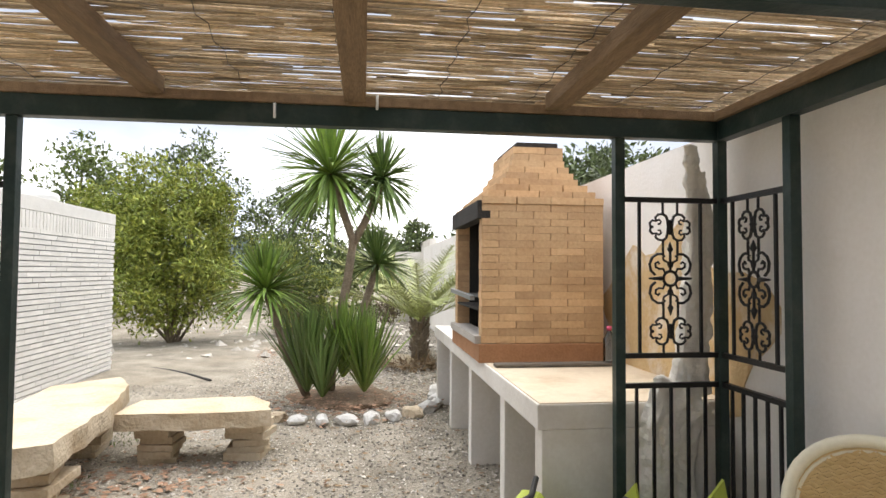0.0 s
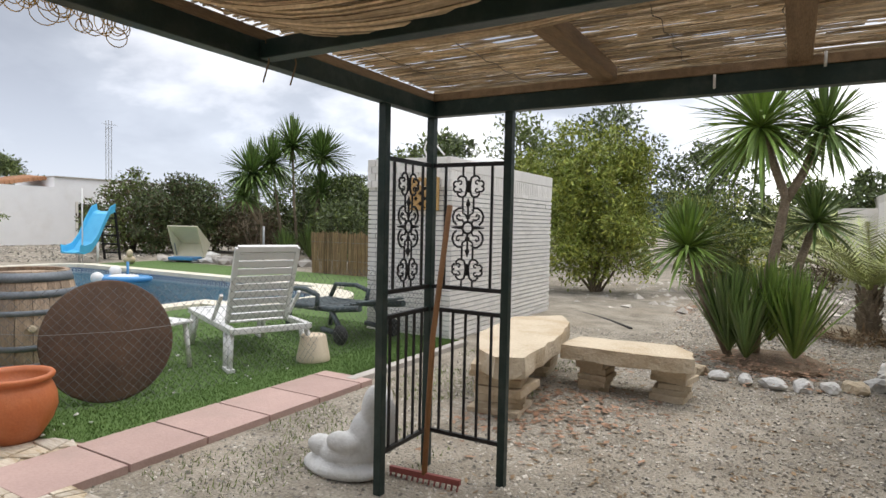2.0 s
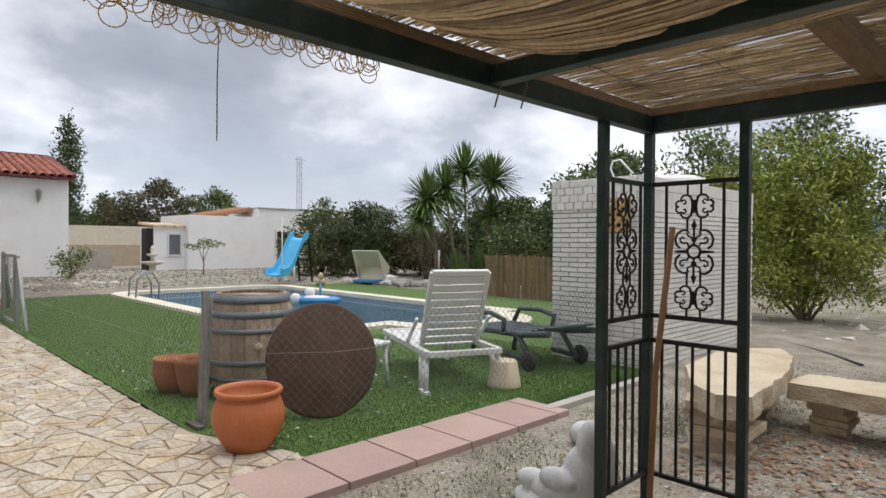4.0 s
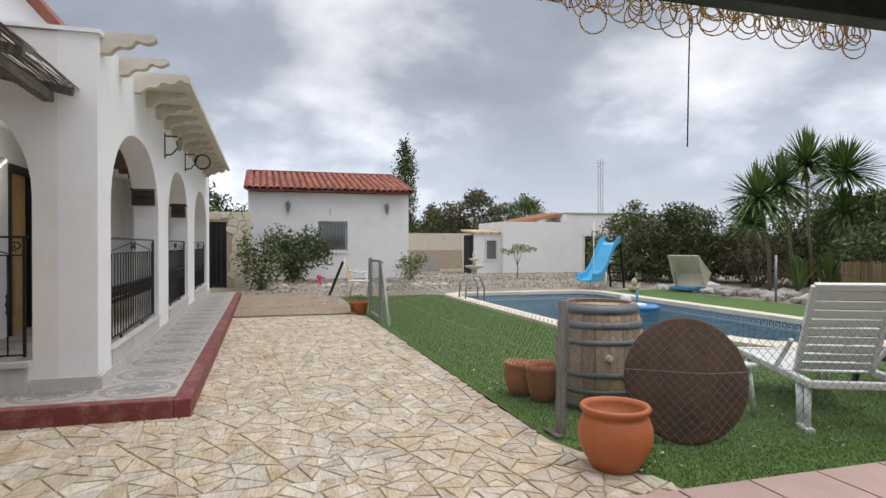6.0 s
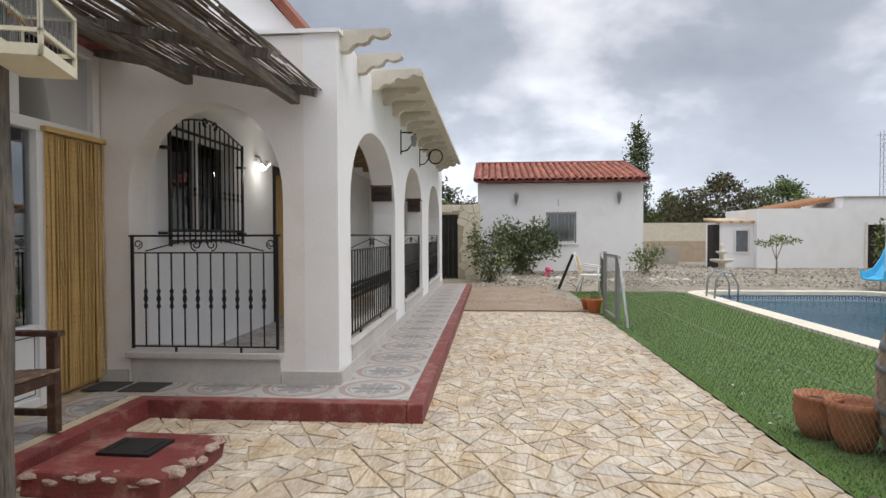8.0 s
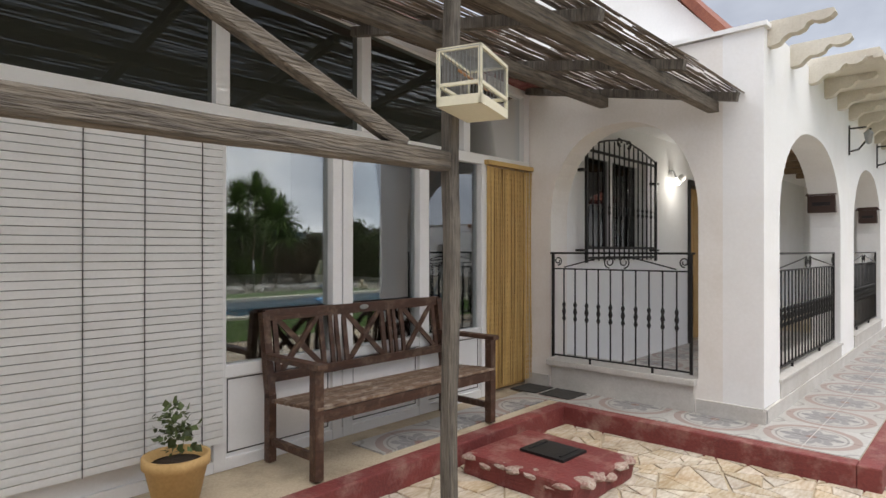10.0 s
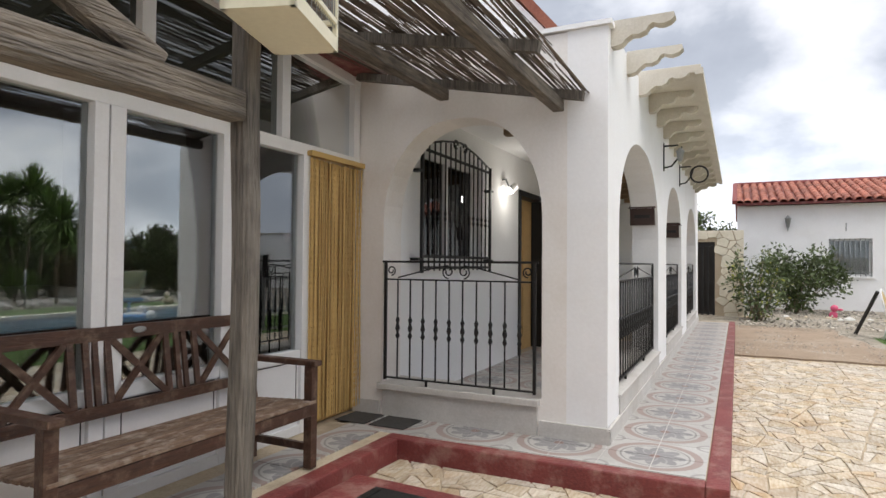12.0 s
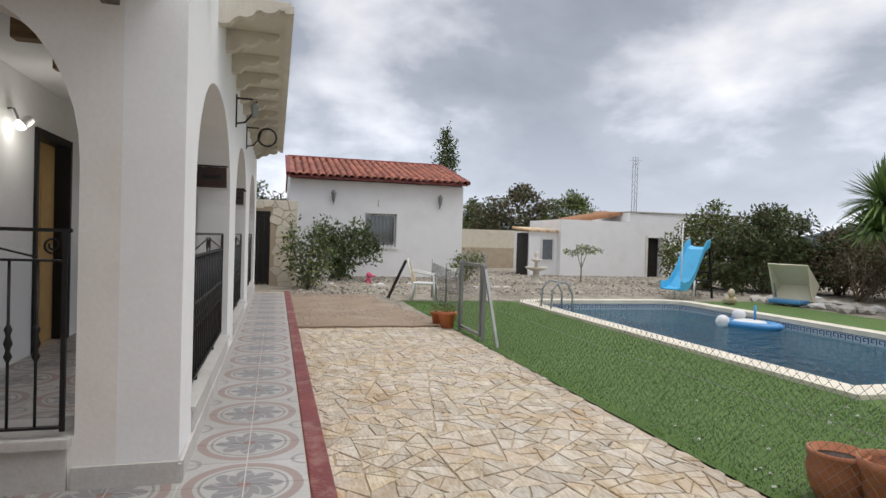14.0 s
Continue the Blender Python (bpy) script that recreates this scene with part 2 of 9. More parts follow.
M["bench_wood"] = mat("bench_wood", (0.085, 0.036, 0.02), (0.045, 0.021, 0.013), 0.5, scale=7, fine=40, bump=0.25, stretch=(0.5, 4, 4), stain=(0.27, 0.19, 0.13), stain_amt=0.55, stain_scale=11)
M["bench_seat"] = mat("bench_seat", (0.25, 0.165, 0.11), (0.085, 0.045, 0.028), 0.8, scale=9, fine=40, bump=0.5, stretch=(0.4, 5, 5), stain=(0.46, 0.39, 0.32), stain_amt=0.8, stain_scale=9, rand=0.15)
M["pvc"] = mat("pvc", (0.78, 0.78, 0.78), (0.74, 0.74, 0.74), 0.35, bump=0.0, stain=(0.6, 0.58, 0.54), stain_amt=0.15)
M["blind"] = mat("blind", (0.66, 0.66, 0.65), (0.60, 0.60, 0.59), 0.5, bump=0.03, rand=0.03)
M["bead"] = mat("bead", (0.60, 0.41, 0.15), (0.50, 0.32, 0.105), 0.45, island=0.16, bump=0.05)
M["cage_cream"] = mat("cage_cream", (0.72, 0.68, 0.52), (0.66, 0.62, 0.47), 0.5, bump=0.02)
# indoor dimness is put into this dark colour
M["room_shade"] = mat("room_shade", (0.26, 0.24, 0.21), (0.22, 0.20, 0.18), 0.8, bump=0.05)
M["slab_beige"] = mat("slab_beige", (0.54, 0.455, 0.335), (0.44, 0.36, 0.255), 0.9, scale=3, fine=60, bump=0.4, stain=(0.25, 0.20, 0.145), stain_amt=0.6, stain_scale=3)
M["mat_black"] = mat("mat_black", (0.035, 0.033, 0.03), (0.05, 0.047, 0.043), 0.95, bump=0.3)
M["eave_cream"] = mat("eave_cream", (0.66, 0.62, 0.54), (0.57, 0.53, 0.45), 0.85, scale=4, bump=0.15, stain=(0.32, 0.27, 0.2), stain_amt=0.4)
M["leaf_dark"] = mat("leaf_dark", (0.06, 0.088, 0.028), (0.09, 0.12, 0.04), 0.55, island=0.55, bump=0)
M["leaf_mid"] = mat("leaf_mid", (0.105, 0.15, 0.036), (0.16, 0.20, 0.05), 0.55, island=0.5, bump=0)
M["leaf_yellow"] = mat("leaf_yellow", (0.26, 0.31, 0.05), (0.34, 0.34, 0.06), 0.55, island=0.4, bump=0)
M["leaf_brown"] = mat("leaf_brown", (0.13, 0.095, 0.055), (0.09, 0.075, 0.04), 0.8, island=0.4, bump=0)
M["yucca"] = mat("yucca", (0.22, 0.32, 0.06), (0.13, 0.22, 0.045), 0.42, island=0.4, bump=0)
M["yucca_dark"] = mat("yucca_dark", (0.10, 0.17, 0.045), (0.145, 0.215, 0.055), 0.45, island=0.4, bump=0)
M["palm_leaf"] = mat("palm_leaf", (0.36, 0.38, 0.14), (0.26, 0.31, 0.10), 0.5, island=0.35, bump=0)
M["bark"] = mat("bark", (0.31, 0.25, 0.18), (0.18, 0.14, 0.10), 0.95, scale=12, fine=50, bump=0.8)
M["dead"] = mat("dead", (0.26, 0.18, 0.10), (0.18, 0.12, 0.07), 0.9, island=0.4, bump=0.1)
M["statue"] = mat("statue", (0.66, 0.66, 0.64), (0.56, 0.56, 0.54), 0.85, bump=0.15, stain=(0.35, 0.33, 0.28), stain_amt=0.5, stain_scale=7)
M["rake_wood"] = mat("rake_wood", (0.34, 0.17, 0.07), (0.28, 0.13, 0.05), 0.6, bump=0.1)
M["red_metal"] = mat("red_metal", (0.30, 0.08, 0.07), (0.24, 0.06, 0.05), 0.6, bump=0.1)
M["fabric_pale"] = mat("fabric_pale", (0.80, 0.77, 0.70), (0.70, 0.67, 0.60), 0.95, bump=0.2)
M["yellow_green"] = mat("yellow_green", (0.50, 0.58, 0.10), (0.44, 0.52, 0.09), 0.4, bump=0)
M["navy"] = mat("navy", (0.02, 0.03, 0.09), (0.03, 0.04, 0.11), 0.6, bump=0.05)
M["black_rubber"] = mat("black_rubber", (0.015, 0.015, 0.016), (0.025, 0.025, 0.025), 0.6, bump=0.05)
M["hose"] = mat("hose", (0.02, 0.02, 0.02), (0.035, 0.03, 0.028), 0.6, bump=0.05)
M["wicker"] = mat("wicker", (0.60, 0.45, 0.22), (0.50, 0.35, 0.15), 0.6, bump=0.1)
M["red_leaf"] = mat("red_leaf", (0.33, 0.19, 0.12), (0.26, 0.16, 0.10), 0.9, island=0.4, bump=0.0)
M["wall_white"] = mat("wall_white", (0.85, 0.82, 0.78), (0.80, 0.77, 0.72), 0.88, scale=3, fine=50, bump=0.1, stain=(0.62, 0.56, 0.48), stain_amt=0.25, stain_scale=2)
M["soil"] = mat("soil", (0.085, 0.06, 0.042), (0.05, 0.036, 0.026), 0.95, scale=20, fine=90, bump=0.8)
M["leaf_lush"] = mat("leaf_lush", (0.17, 0.23, 0.04), (0.25, 0.29, 0.05), 0.55, island=0.5, bump=0)
M["mound_earth"] = mat("mound_earth", (0.24, 0.17, 0.11), (0.15, 0.105, 0.07), 0.95, scale=9, fine=45, bump=1.0)
M["ochre_peel"] = mat("ochre_peel", (0.62, 0.46, 0.25), (0.55, 0.38, 0.19), 0.9, scale=5, fine=50, bump=0.3, stain=(0.74, 0.70, 0.62), stain_amt=0.9, stain_scale=4)
M["rubble"] = mat("rubble", (0.62, 0.58, 0.52), (0.48, 0.44, 0.38), 0.9, island=0.3, bump=0.3)
# distance haze is mixed into this blue-grey colour
M["hazed_hill"] = mat("hazed_hill", (0.20, 0.25, 0.30), (0.17, 0.22, 0.26), 1.0, scale=0.01, fine=0.1, bump=0)
M["crazy_white"] = mat("crazy_white", (0.72, 0.67, 0.55), (0.62, 0.56, 0.44), 0.85, rand=0.12, bump=0.2, stain=(0.45, 0.38, 0.26), stain_amt=0.4)
M["pink"] = mat("pink", (0.65, 0.10, 0.20), (0.55, 0.08, 0.16), 0.6, bump=0)
M["float_blue"] = mat("float_blue", (0.08, 0.30, 0.60), (0.06, 0.25, 0.5), 0.35, bump=0)
M["letter_brown"] = mat("letter_brown", (0.055, 0.026, 0.018), (0.038, 0.018, 0.013), 0.45, bump=0.1)
M["lattice"] = mat("lattice", (0.56, 0.36, 0.15), (0.46, 0.29, 0.11), 0.7, bump=0.1)


def glass_mat(name, tint, gloss, grey_fill=0.0, ior=1.5):
    m = bpy.data.materials.new(name)
    m.use_nodes = True
    n, l = m.node_tree.nodes, m.node_tree.links
    n.remove(n["Principled BSDF"])
    tr, gl, fr, mx = n.new("ShaderNodeBsdfTransparent"), n.new("ShaderNodeBsdfGlossy"), n.new("ShaderNodeFresnel"), n.new("ShaderNodeMixShader")
    tr.inputs[0].default_value = rgb(tint)
    gl.inputs["Roughness"].default_value = 0.015
    gl.inputs[0].default_value = (0.9, 0.93, 0.95, 1)
    fr.inputs[0].default_value = ior
    ad = n.new("ShaderNodeMath"); ad.operation = "ADD"; ad.use_clamp = True
    ad.inputs[1].default_value = gloss
    l.new(fr.outputs[0], ad.inputs[0]); l.new(ad.outputs[0], mx.inputs[0])
    l.new(tr.outputs[0], mx.inputs[1]); l.new(gl.outputs[0], mx.inputs[2])
    out = mx.outputs[0]
    if grey_fill:
        # an even grey-green diffuse share paints in the pane's soft reflected light
        df, m2 = n.new("ShaderNodeBsdfDiffuse"), n.new("ShaderNodeMixShader")
        df.inputs[0].default_value = (0.13, 0.14, 0.115, 1)
        m2.inputs[0].default_value = grey_fill
        l.new(out, m2.inputs[1]); l.new(df.outputs[0], m2.inputs[2])
        out = m2.outputs[0]
    l.new(out, n["Material Output"].inputs[0])
    return m


M["glass"] = glass_mat("glass", (0.78, 0.80, 0.78), 0.15)
M["glass_upper"] = glass_mat("glass_upper", (0.14, 0.16, 0.14), 0.07, 0.2, 1.25)
M["glass_clear"] = glass_mat("glass_clear", (0.72, 0.74, 0.74), 0.03)
M["glass_dark"] = glass_mat("glass_dark", (0.25, 0.27, 0.25), 0.02)


def water_mat():
    m = bpy.data.materials.new("pool_water")
    m.use_nodes = True
    n, l = m.node_tree.nodes, m.node_tree.links
    n.remove(n["Principled BSDF"])
    tr, gl, fr, mx = n.new("ShaderNodeBsdfTransparent"), n.new("ShaderNodeBsdfGlossy"), n.new("ShaderNodeFresnel"), n.new("ShaderNodeMixShader")
    tr.inputs[0].default_value = (0.62, 0.82, 0.90, 1)
    gl.inputs["Roughness"].default_value = 0.02
    fr.inputs[0].default_value = 1.33
    no, bp = n.new("ShaderNodeTexNoise"), n.new("ShaderNodeBump")
    no.inputs["Scale"].default_value, no.inputs["Detail"].default_value = 4.0, 4
    geo = n.new("ShaderNodeNewGeometry")
    l.new(geo.outputs["Position"], no.inputs["Vector"])
    bp.inputs["Strength"].default_value, bp.inputs["Distance"].default_value = 1.0, 0.12
    l.new(no.outputs[0], bp.inputs["Height"])
    l.new(bp.outputs[0], gl.inputs["Normal"]); l.new(bp.outputs[0], fr.inputs["Normal"])
    l.new(fr.outputs[0], mx.inputs[0]); l.new(tr.outputs[0], mx.inputs[1]); l.new(gl.outputs[0], mx.inputs[2])
    l.new(mx.outputs[0], n["Material Output"].inputs[0])
    return m


M["water"] = water_mat()


def lamp_mat():
    m = bpy.data.materials.new("lit_bulb")
    m.use_nodes = True
    p = m.node_tree.nodes["Principled BSDF"]
    p.inputs["Emission Color"].default_value = (1.0, 0.97, 0.9, 1)
    p.inputs["Emission Strength"].default_value = 6.0
    return m


M["lit_bulb"] = lamp_mat()


def tile_mat():
    """Cement tiles, four to a rosette: a red-brown ring, a dark petalled star and a pale grey ground."""
    m = mat("cement_tile", (0.46, 0.45, 0.43), (0.38, 0.37, 0.35), 0.45, scale=4, fine=50, bump=0.05, stain=(0.30, 0.27, 0.24), stain_amt=0.35, rand=0.05)
    n, l = m.node_tree.nodes, m.node_tree.links
    p = n["Principled BSDF"]
    base = p.inputs["Base Color"].links[0].from_socket
    geo = n.new("ShaderNodeNewGeometry")
    sep = n.new("ShaderNodeSeparateXYZ")
    l.new(geo.outputs["Position"], sep.inputs[0])

    def math_(op, a, b=None, c=None):
        k = n.new("ShaderNodeMath"); k.operation = op
        for i, v in enumerate((a, b, c)):
            if v is None:
                continue
            if isinstance(v, (int, float)):
                k.inputs[i].default_value = v
            else:
                l.new(v, k.inputs[i])
        return k.outputs[0]

    def cell(s, off):
        q = math_("DIVIDE", math_("SUBTRACT", s, off), 0.66)
        return math_("MULTIPLY", math_("SUBTRACT", math_("FRACT", q), 0.5), 0.66)
    u, v = cell(sep.outputs[0], TILE_X), cell(sep.outputs[1], TILE_Y)
    rad = math_("SQRT", math_("ADD", math_("MULTIPLY", u, u), math_("MULTIPLY", v, v)))
    ang = math_("ARCTAN2", v, u)
    ring = math_("LESS_THAN", math_("ABSOLUTE", math_("SUBTRACT", rad, 0.278)), 0.027)
    ring2 = math_("LESS_THAN", math_("ABSOLUTE", math_("SUBTRACT", rad, 0.222)), 0.007)
    pet = math_("ADD", 0.105, math_("MULTIPLY", math_("ABSOLUTE", math_("COSINE", math_("MULTIPLY", ang, 4.0))), 0.075))
    star = math_("LESS_THAN", rad, math_("ADD", pet, 0.02))
    vein = math_("MULTIPLY", math_("LESS_THAN", math_("ABSOLUTE", math_("SINE", math_("ADD", math_("MULTIPLY", ang, 4.0), math_("MULTIPLY", rad, 26.0)))), 0.24), star)
    core = math_("LESS_THAN", rad, 0.035)
    au, av = math_("SUBTRACT", 0.33, math_("ABSOLUTE", u)), math_("SUBTRACT", 0.33, math_("ABSOLUTE", v))
    rc = math_("SQRT", math_("ADD", math_("MULTIPLY", au, au), math_("MULTIPLY", av, av)))
    corner = math_("LESS_THAN", math_("ABSOLUTE", math_("SUBTRACT", rc, 0.075)), 0.012)

    def over(colour, fac, amount):
        nonlocal base
        k = n.new("ShaderNodeMix"); k.data_type = "RGBA"
        l.new(math_("MULTIPLY", fac, amount), k.inputs[0])
        l.new(base, k.inputs[6])
        k.inputs[7].default_value = rgb(colour)
        base = k.outputs[2]
    over((0.285, 0.205, 0.18), ring, 0.85)
    over((0.17, 0.16, 0.155), ring2, 0.7)
    over((0.20, 0.195, 0.20), star, 0.85)
    over((0.36, 0.35, 0.34), vein, 0.8)
    over((0.25, 0.14, 0.115), core, 0.8)
    over((0.20, 0.18, 0.17), corner, 0.6)
    l.new(base, p.inputs["Base Color"])
    return m


TILE_X, TILE_Y = -5.765, -1.795
M["tile"] = tile_mat()


# ---- mesh helpers ----
def box(bm, x0, x1, y0, y1, z0, z1, bevel=0.0):
    vs = [bm.verts.new(p) for p in ((x0, y0, z0), (x1, y0, z0), (x1, y1, z0), (x0, y1, z0), (x0, y0, z1), (x1, y0, z1), (x1, y1, z1), (x0, y1, z1))]
    fs = [bm.faces.new([vs[i] for i in f]) for f in ((3, 2, 1, 0), (4, 5, 6, 7), (0, 1, 5, 4), (1, 2, 6, 5), (2, 3, 7, 6), (3, 0, 4, 7))]
    if bevel:
        es = list({e for f in fs for e in f.edges})
        bmesh.ops.bevel(bm, geom=es, offset=bevel, segments=2, affect="EDGES", profile=0.6)
    return vs


def boxes(*args, bevel=0.0):
    bm = bmesh.new()
    for a in args:
        box(bm, *a, bevel=bevel)
    return bm


def tube(bm, pts, r, seg=6, r1=None, cap=True):
    """A round bar through the points; r may taper to r1."""
    pts = [Vector(p) for p in pts]
    rings, side = [], None
    for i, p in enumerate(pts):
        d = (pts[min(i + 1, len(pts) - 1)] - pts[max(i - 1, 0)])
        d = d.normalized() if d.length > 1e-9 else Vector((0, 0, 1))
        if side is None:
            side = d.orthogonal().normalized()
        side = (side - d * side.dot(d))
        side = side.normalized() if side.length > 1e-6 else d.orthogonal().normalized()
        up = d.cross(side)
        rr = r if r1 is None else r + (r1 - r) * i / max(1, len(pts) - 1)
        rings.append([bm.verts.new(p + (side * math.cos(a) + up * math.sin(a)) * rr) for a in (2 * math.pi * k / seg for k in range(seg))])
    for a, b in zip(rings, rings[1:]):
        for k in range(seg):
            f = bm.faces.new((a[k], a[(k + 1) % seg], b[(k + 1) % seg], b[k]))
            f.smooth = seg > 5
    if cap:
        bm.faces.new(rings[0][::-1])
        bm.faces.new(rings[-1])


def tubes(r, *paths, seg=6, r1=None):
    bm = bmesh.new()
    for p in paths:
        tube(bm, p, r, seg, r1)
    return bm


def bar(bm, p, q, w, h):
    """A square-section bar from p to q."""
    p, q = Vector(p), Vector(q)
    d = (q - p).normalized()
    s = d.cross(Vector((0, 0, 1)))
    s = s.normalized() if s.length > 1e-4 else Vector((1, 0, 0))
    u = s.cross(d)
    a = [bm.verts.new(p + s * x * w / 2 + u * y * h / 2) for x, y in ((-1, -1), (1, -1), (1, 1), (-1, 1))]
    b = [bm.verts.new(q + s * x * w / 2 + u * y * h / 2) for x, y in ((-1, -1), (1, -1), (1, 1), (-1, 1))]
    for k in range(4):
        bm.faces.new((a[k], a[(k + 1) % 4], b[(k + 1) % 4], b[k]))
    bm.faces.new(a[::-1]); bm.faces.new(b)


def bars(w, h, *pq):
    bm = bmesh.new()
    for p, q in pq:
        bar(bm, p, q, w, h)
    return bm


def lathe(bm, prof, seg=24, c=(0, 0, 0), cap=True):
    rings = [[bm.verts.new((c[0] + r * math.cos(a), c[1] + r * math.sin(a), c[2] + z)) for a in (2 * math.pi * k / seg for k in range(seg))] for r, z in prof]
    for a, b in zip(rings, rings[1:]):
        for k in range(seg):
            bm.faces.new((a[k], a[(k + 1) % seg], b[(k + 1) % seg], b[k])).smooth = True
    if cap:
        bm.faces.new(rings[0][::-1]); bm.faces.new(rings[-1])
    return bm


def prism(bm, poly, z0, z1):
    lo = [bm.verts.new((x, y, z0)) for x, y in poly]
    hi = [bm.verts.new((x, y, z1)) for x, y in poly]
    n = len(poly)
    for k in range(n):
        bm.faces.new((lo[k], lo[(k + 1) % n], hi[(k + 1) % n], hi[k]))
    bm.faces.new(lo[::-1]); bm.faces.new(hi)
    return bm


def turned(bm, m):
    bmesh.ops.transform(bm, matrix=m, verts=bm.verts)
    return bm


def mesh_of(name, bm, material):
    me = bpy.data.meshes.new(name)
    bmesh.ops.recalc_face_normals(bm, faces=bm.faces)
    bm.to_mesh(me)
    bm.free()
    me.materials.append(material)
    return me


def part(name, bm, material, parent=None, label=""):
    ob = new(name, mesh_of(name, bm, material))
    ob.parent = parent
    return tagged(ob, label)


def thing(name, x, y, z, rz, label, category, group=""):
    ob = new(name)
    ob.empty_display_size = 0.1
    ob.matrix_basis = pose(x, y, z, 0, 0, rz)
    return tagged(ob, label, category, group)


def solid(name, bm, material, label, category, group=""):
    """A thing of one mesh, built in world coordinates."""
    return tagged(part(name, bm, material), label, category, group)


def struct(name, bm, material, label, category):
    return tagged(part(name, bm, material), label, category, "", "structure")


def pydata(name, verts, faces, material, parent=None, label=""):
    me = bpy.data.meshes.new(name)
    me.from_pydata(verts, [], faces)
    me.materials.append(material)
    ob = new(name, me)
    ob.parent = parent
    return tagged(ob, label)


# ---- ground ----
POOL_X0, POOL_X1, POOL_Y0, POOL_Y1 = -16.75, -7.4, 4.25, 9.2


def pool_outline(inset):
    """The pool's edge: a rectangle with rounded west corners and a round bay at the east end."""
    x0, x1, y0, y1 = POOL_X0 + inset, POOL_X1 - inset, POOL_Y0 + inset, POOL_Y1 - inset
    pts, rc = [], 0.9 - inset
    for cx, cy, a0 in ((x0 + rc, y1 - rc, 90), (x0 + rc, y0 + rc, 180)):
        pts += [(cx + rc * math.cos(radians(a0 + a)), cy + rc * math.sin(radians(a0 + a))) for a in range(0, 91, 15)]
    pts += [(x1, y0)]
    pts += [(x1 + (1.35 - inset * 1.0) * math.cos(radians(a)), 7.3 + (1.45 - inset) * math.sin(radians(a))) for a in range(-90, 91, 12)]
    pts += [(x1, y1)]
    return pts


def ring_sheet(bm, outer, inner, z):
    """A flat sheet between two outlines."""
    es = []
    for loop in (outer, inner):
        vs = [bm.verts.new((x, y, z)) for x, y in loop]
        es += [bm.edges.new((a, b)) for a, b in zip(vs, vs[1:] + vs[:1])]
    bmesh.ops.triangle_fill(bm, use_beauty=True, edges=es)
    return bm


bm = bmesh.new()
gx = [-3000, -200, -60, -30, -24, -20, -16.6, -12.5, -9, -6.2, -2.9, -1, 1, 3, 30, 3000]
gz = [0.2, 0.2, 0.2, 0.2, 0.2, 0.1, 0.0, -0.02, -0.05, -0.06, -0.035, -0.08, -0.085, -0.085, -0.085, -0.085]
gy = [-3000, -60, -20, -3, 1.4, 4.35, 9.1, 12, 20, 60, 3000]
gv = [[bm.verts.new((x, y, z)) for y in gy] for x, z in zip(gx, gz)]
for i in range(len(gx) - 1):
    for j in range(len(gy) - 1):
        if 6 <= i <= 8 and gy[j] == 4.35:
            continue
        bm.faces.new((gv[i][j], gv[i + 1][j], gv[i + 1][j + 1], gv[i][j + 1]))
struct("ground", bm, M["gravel_ground"], "grey gravel and bare earth ground of the yard", "ground")

bm = bmesh.new()
ring_sheet(bm, [(-17.3, 1.52), (-4.3, 1.52), (-3.28, 1.86), (-3.28, 3.95), (-2.97, 4.0), (-2.97, 5.9), (-4.35, 5.9), (-4.4, 9.3), (-4.6, 11.5), (-17.3, 11.5)], pool_outline(0.0), 0.0)
struct("lawn", bm, M["turf"], "green artificial turf round the pool", "lawn")
bm = boxes((-12.5, 2.4, -3.25, 1.5, -0.1, -0.006), (-4.45, -3.27, 1.5, 2.0, -0.1, -0.006))
paving = struct("paving", bm, M["mortar"], "beige crazy paving terrace with mortar joints", "pavement")
rnd = random.Random(3)
rim = [(-12.5 + rnd.gauss(0, 0.03), -0.995 + 2.4 * k / 8) for k in range(9)]
rim += [(-12.5 - 6.2 * k / 14, 1.44 - 0.5 * k / 14 + rnd.gauss(0, 0.09)) for k in range(1, 14)]
rim += [(-18.8 + rnd.gauss(0, 0.16), 0.9 - 1.9 * k / 7) for k in range(8)]
bm = prism(bmesh.new(), rim, -0.1, 0.035)
struct("path_dirt", bm, M["dirt"], "bare brown earth path beyond the paving", "ground")

# pool
bm = bmesh.new()
inn = pool_outline(0.33)
lo = [bm.verts.new((x, y, -1.5)) for x, y in inn]
hi = [bm.verts.new((x, y, -0.02)) for x, y in inn]
for k in range(len(inn)):
    bm.faces.new((lo[k], hi[k], hi[(k + 1) % len(inn)], lo[(k + 1) % len(inn)]))
bm.faces.new(lo)
pool = struct("pool_basin", bm, M["pool_blue"], "pale blue tiled swimming pool basin", "pool")
bm = bmesh.new()
bm.faces.new([bm.verts.new((x, y, -0.17)) for x, y in inn])
ob = struct("water", bm, M["water"], "rippled clear blue pool water", "water")
ob.visible_shadow = False
cop = thing("pool_coping", 0, 0, 0, 0, "pale cream stone coping round the pool", "coping")
cop["kind"] = "structure"
a, b = pool_outline(0.0), pool_outline(0.36)


def resample(loop, step):
    out = []
    for p, q in zip(loop, loop[1:] + loop[:1]):
        n = max(1, round(math.dist(p, q) / step))
        out += [(p[0] + (q[0] - p[0]) * k / n, p[1] + (q[1] - p[1]) * k / n, k / n) for k in range(n)]
    return out


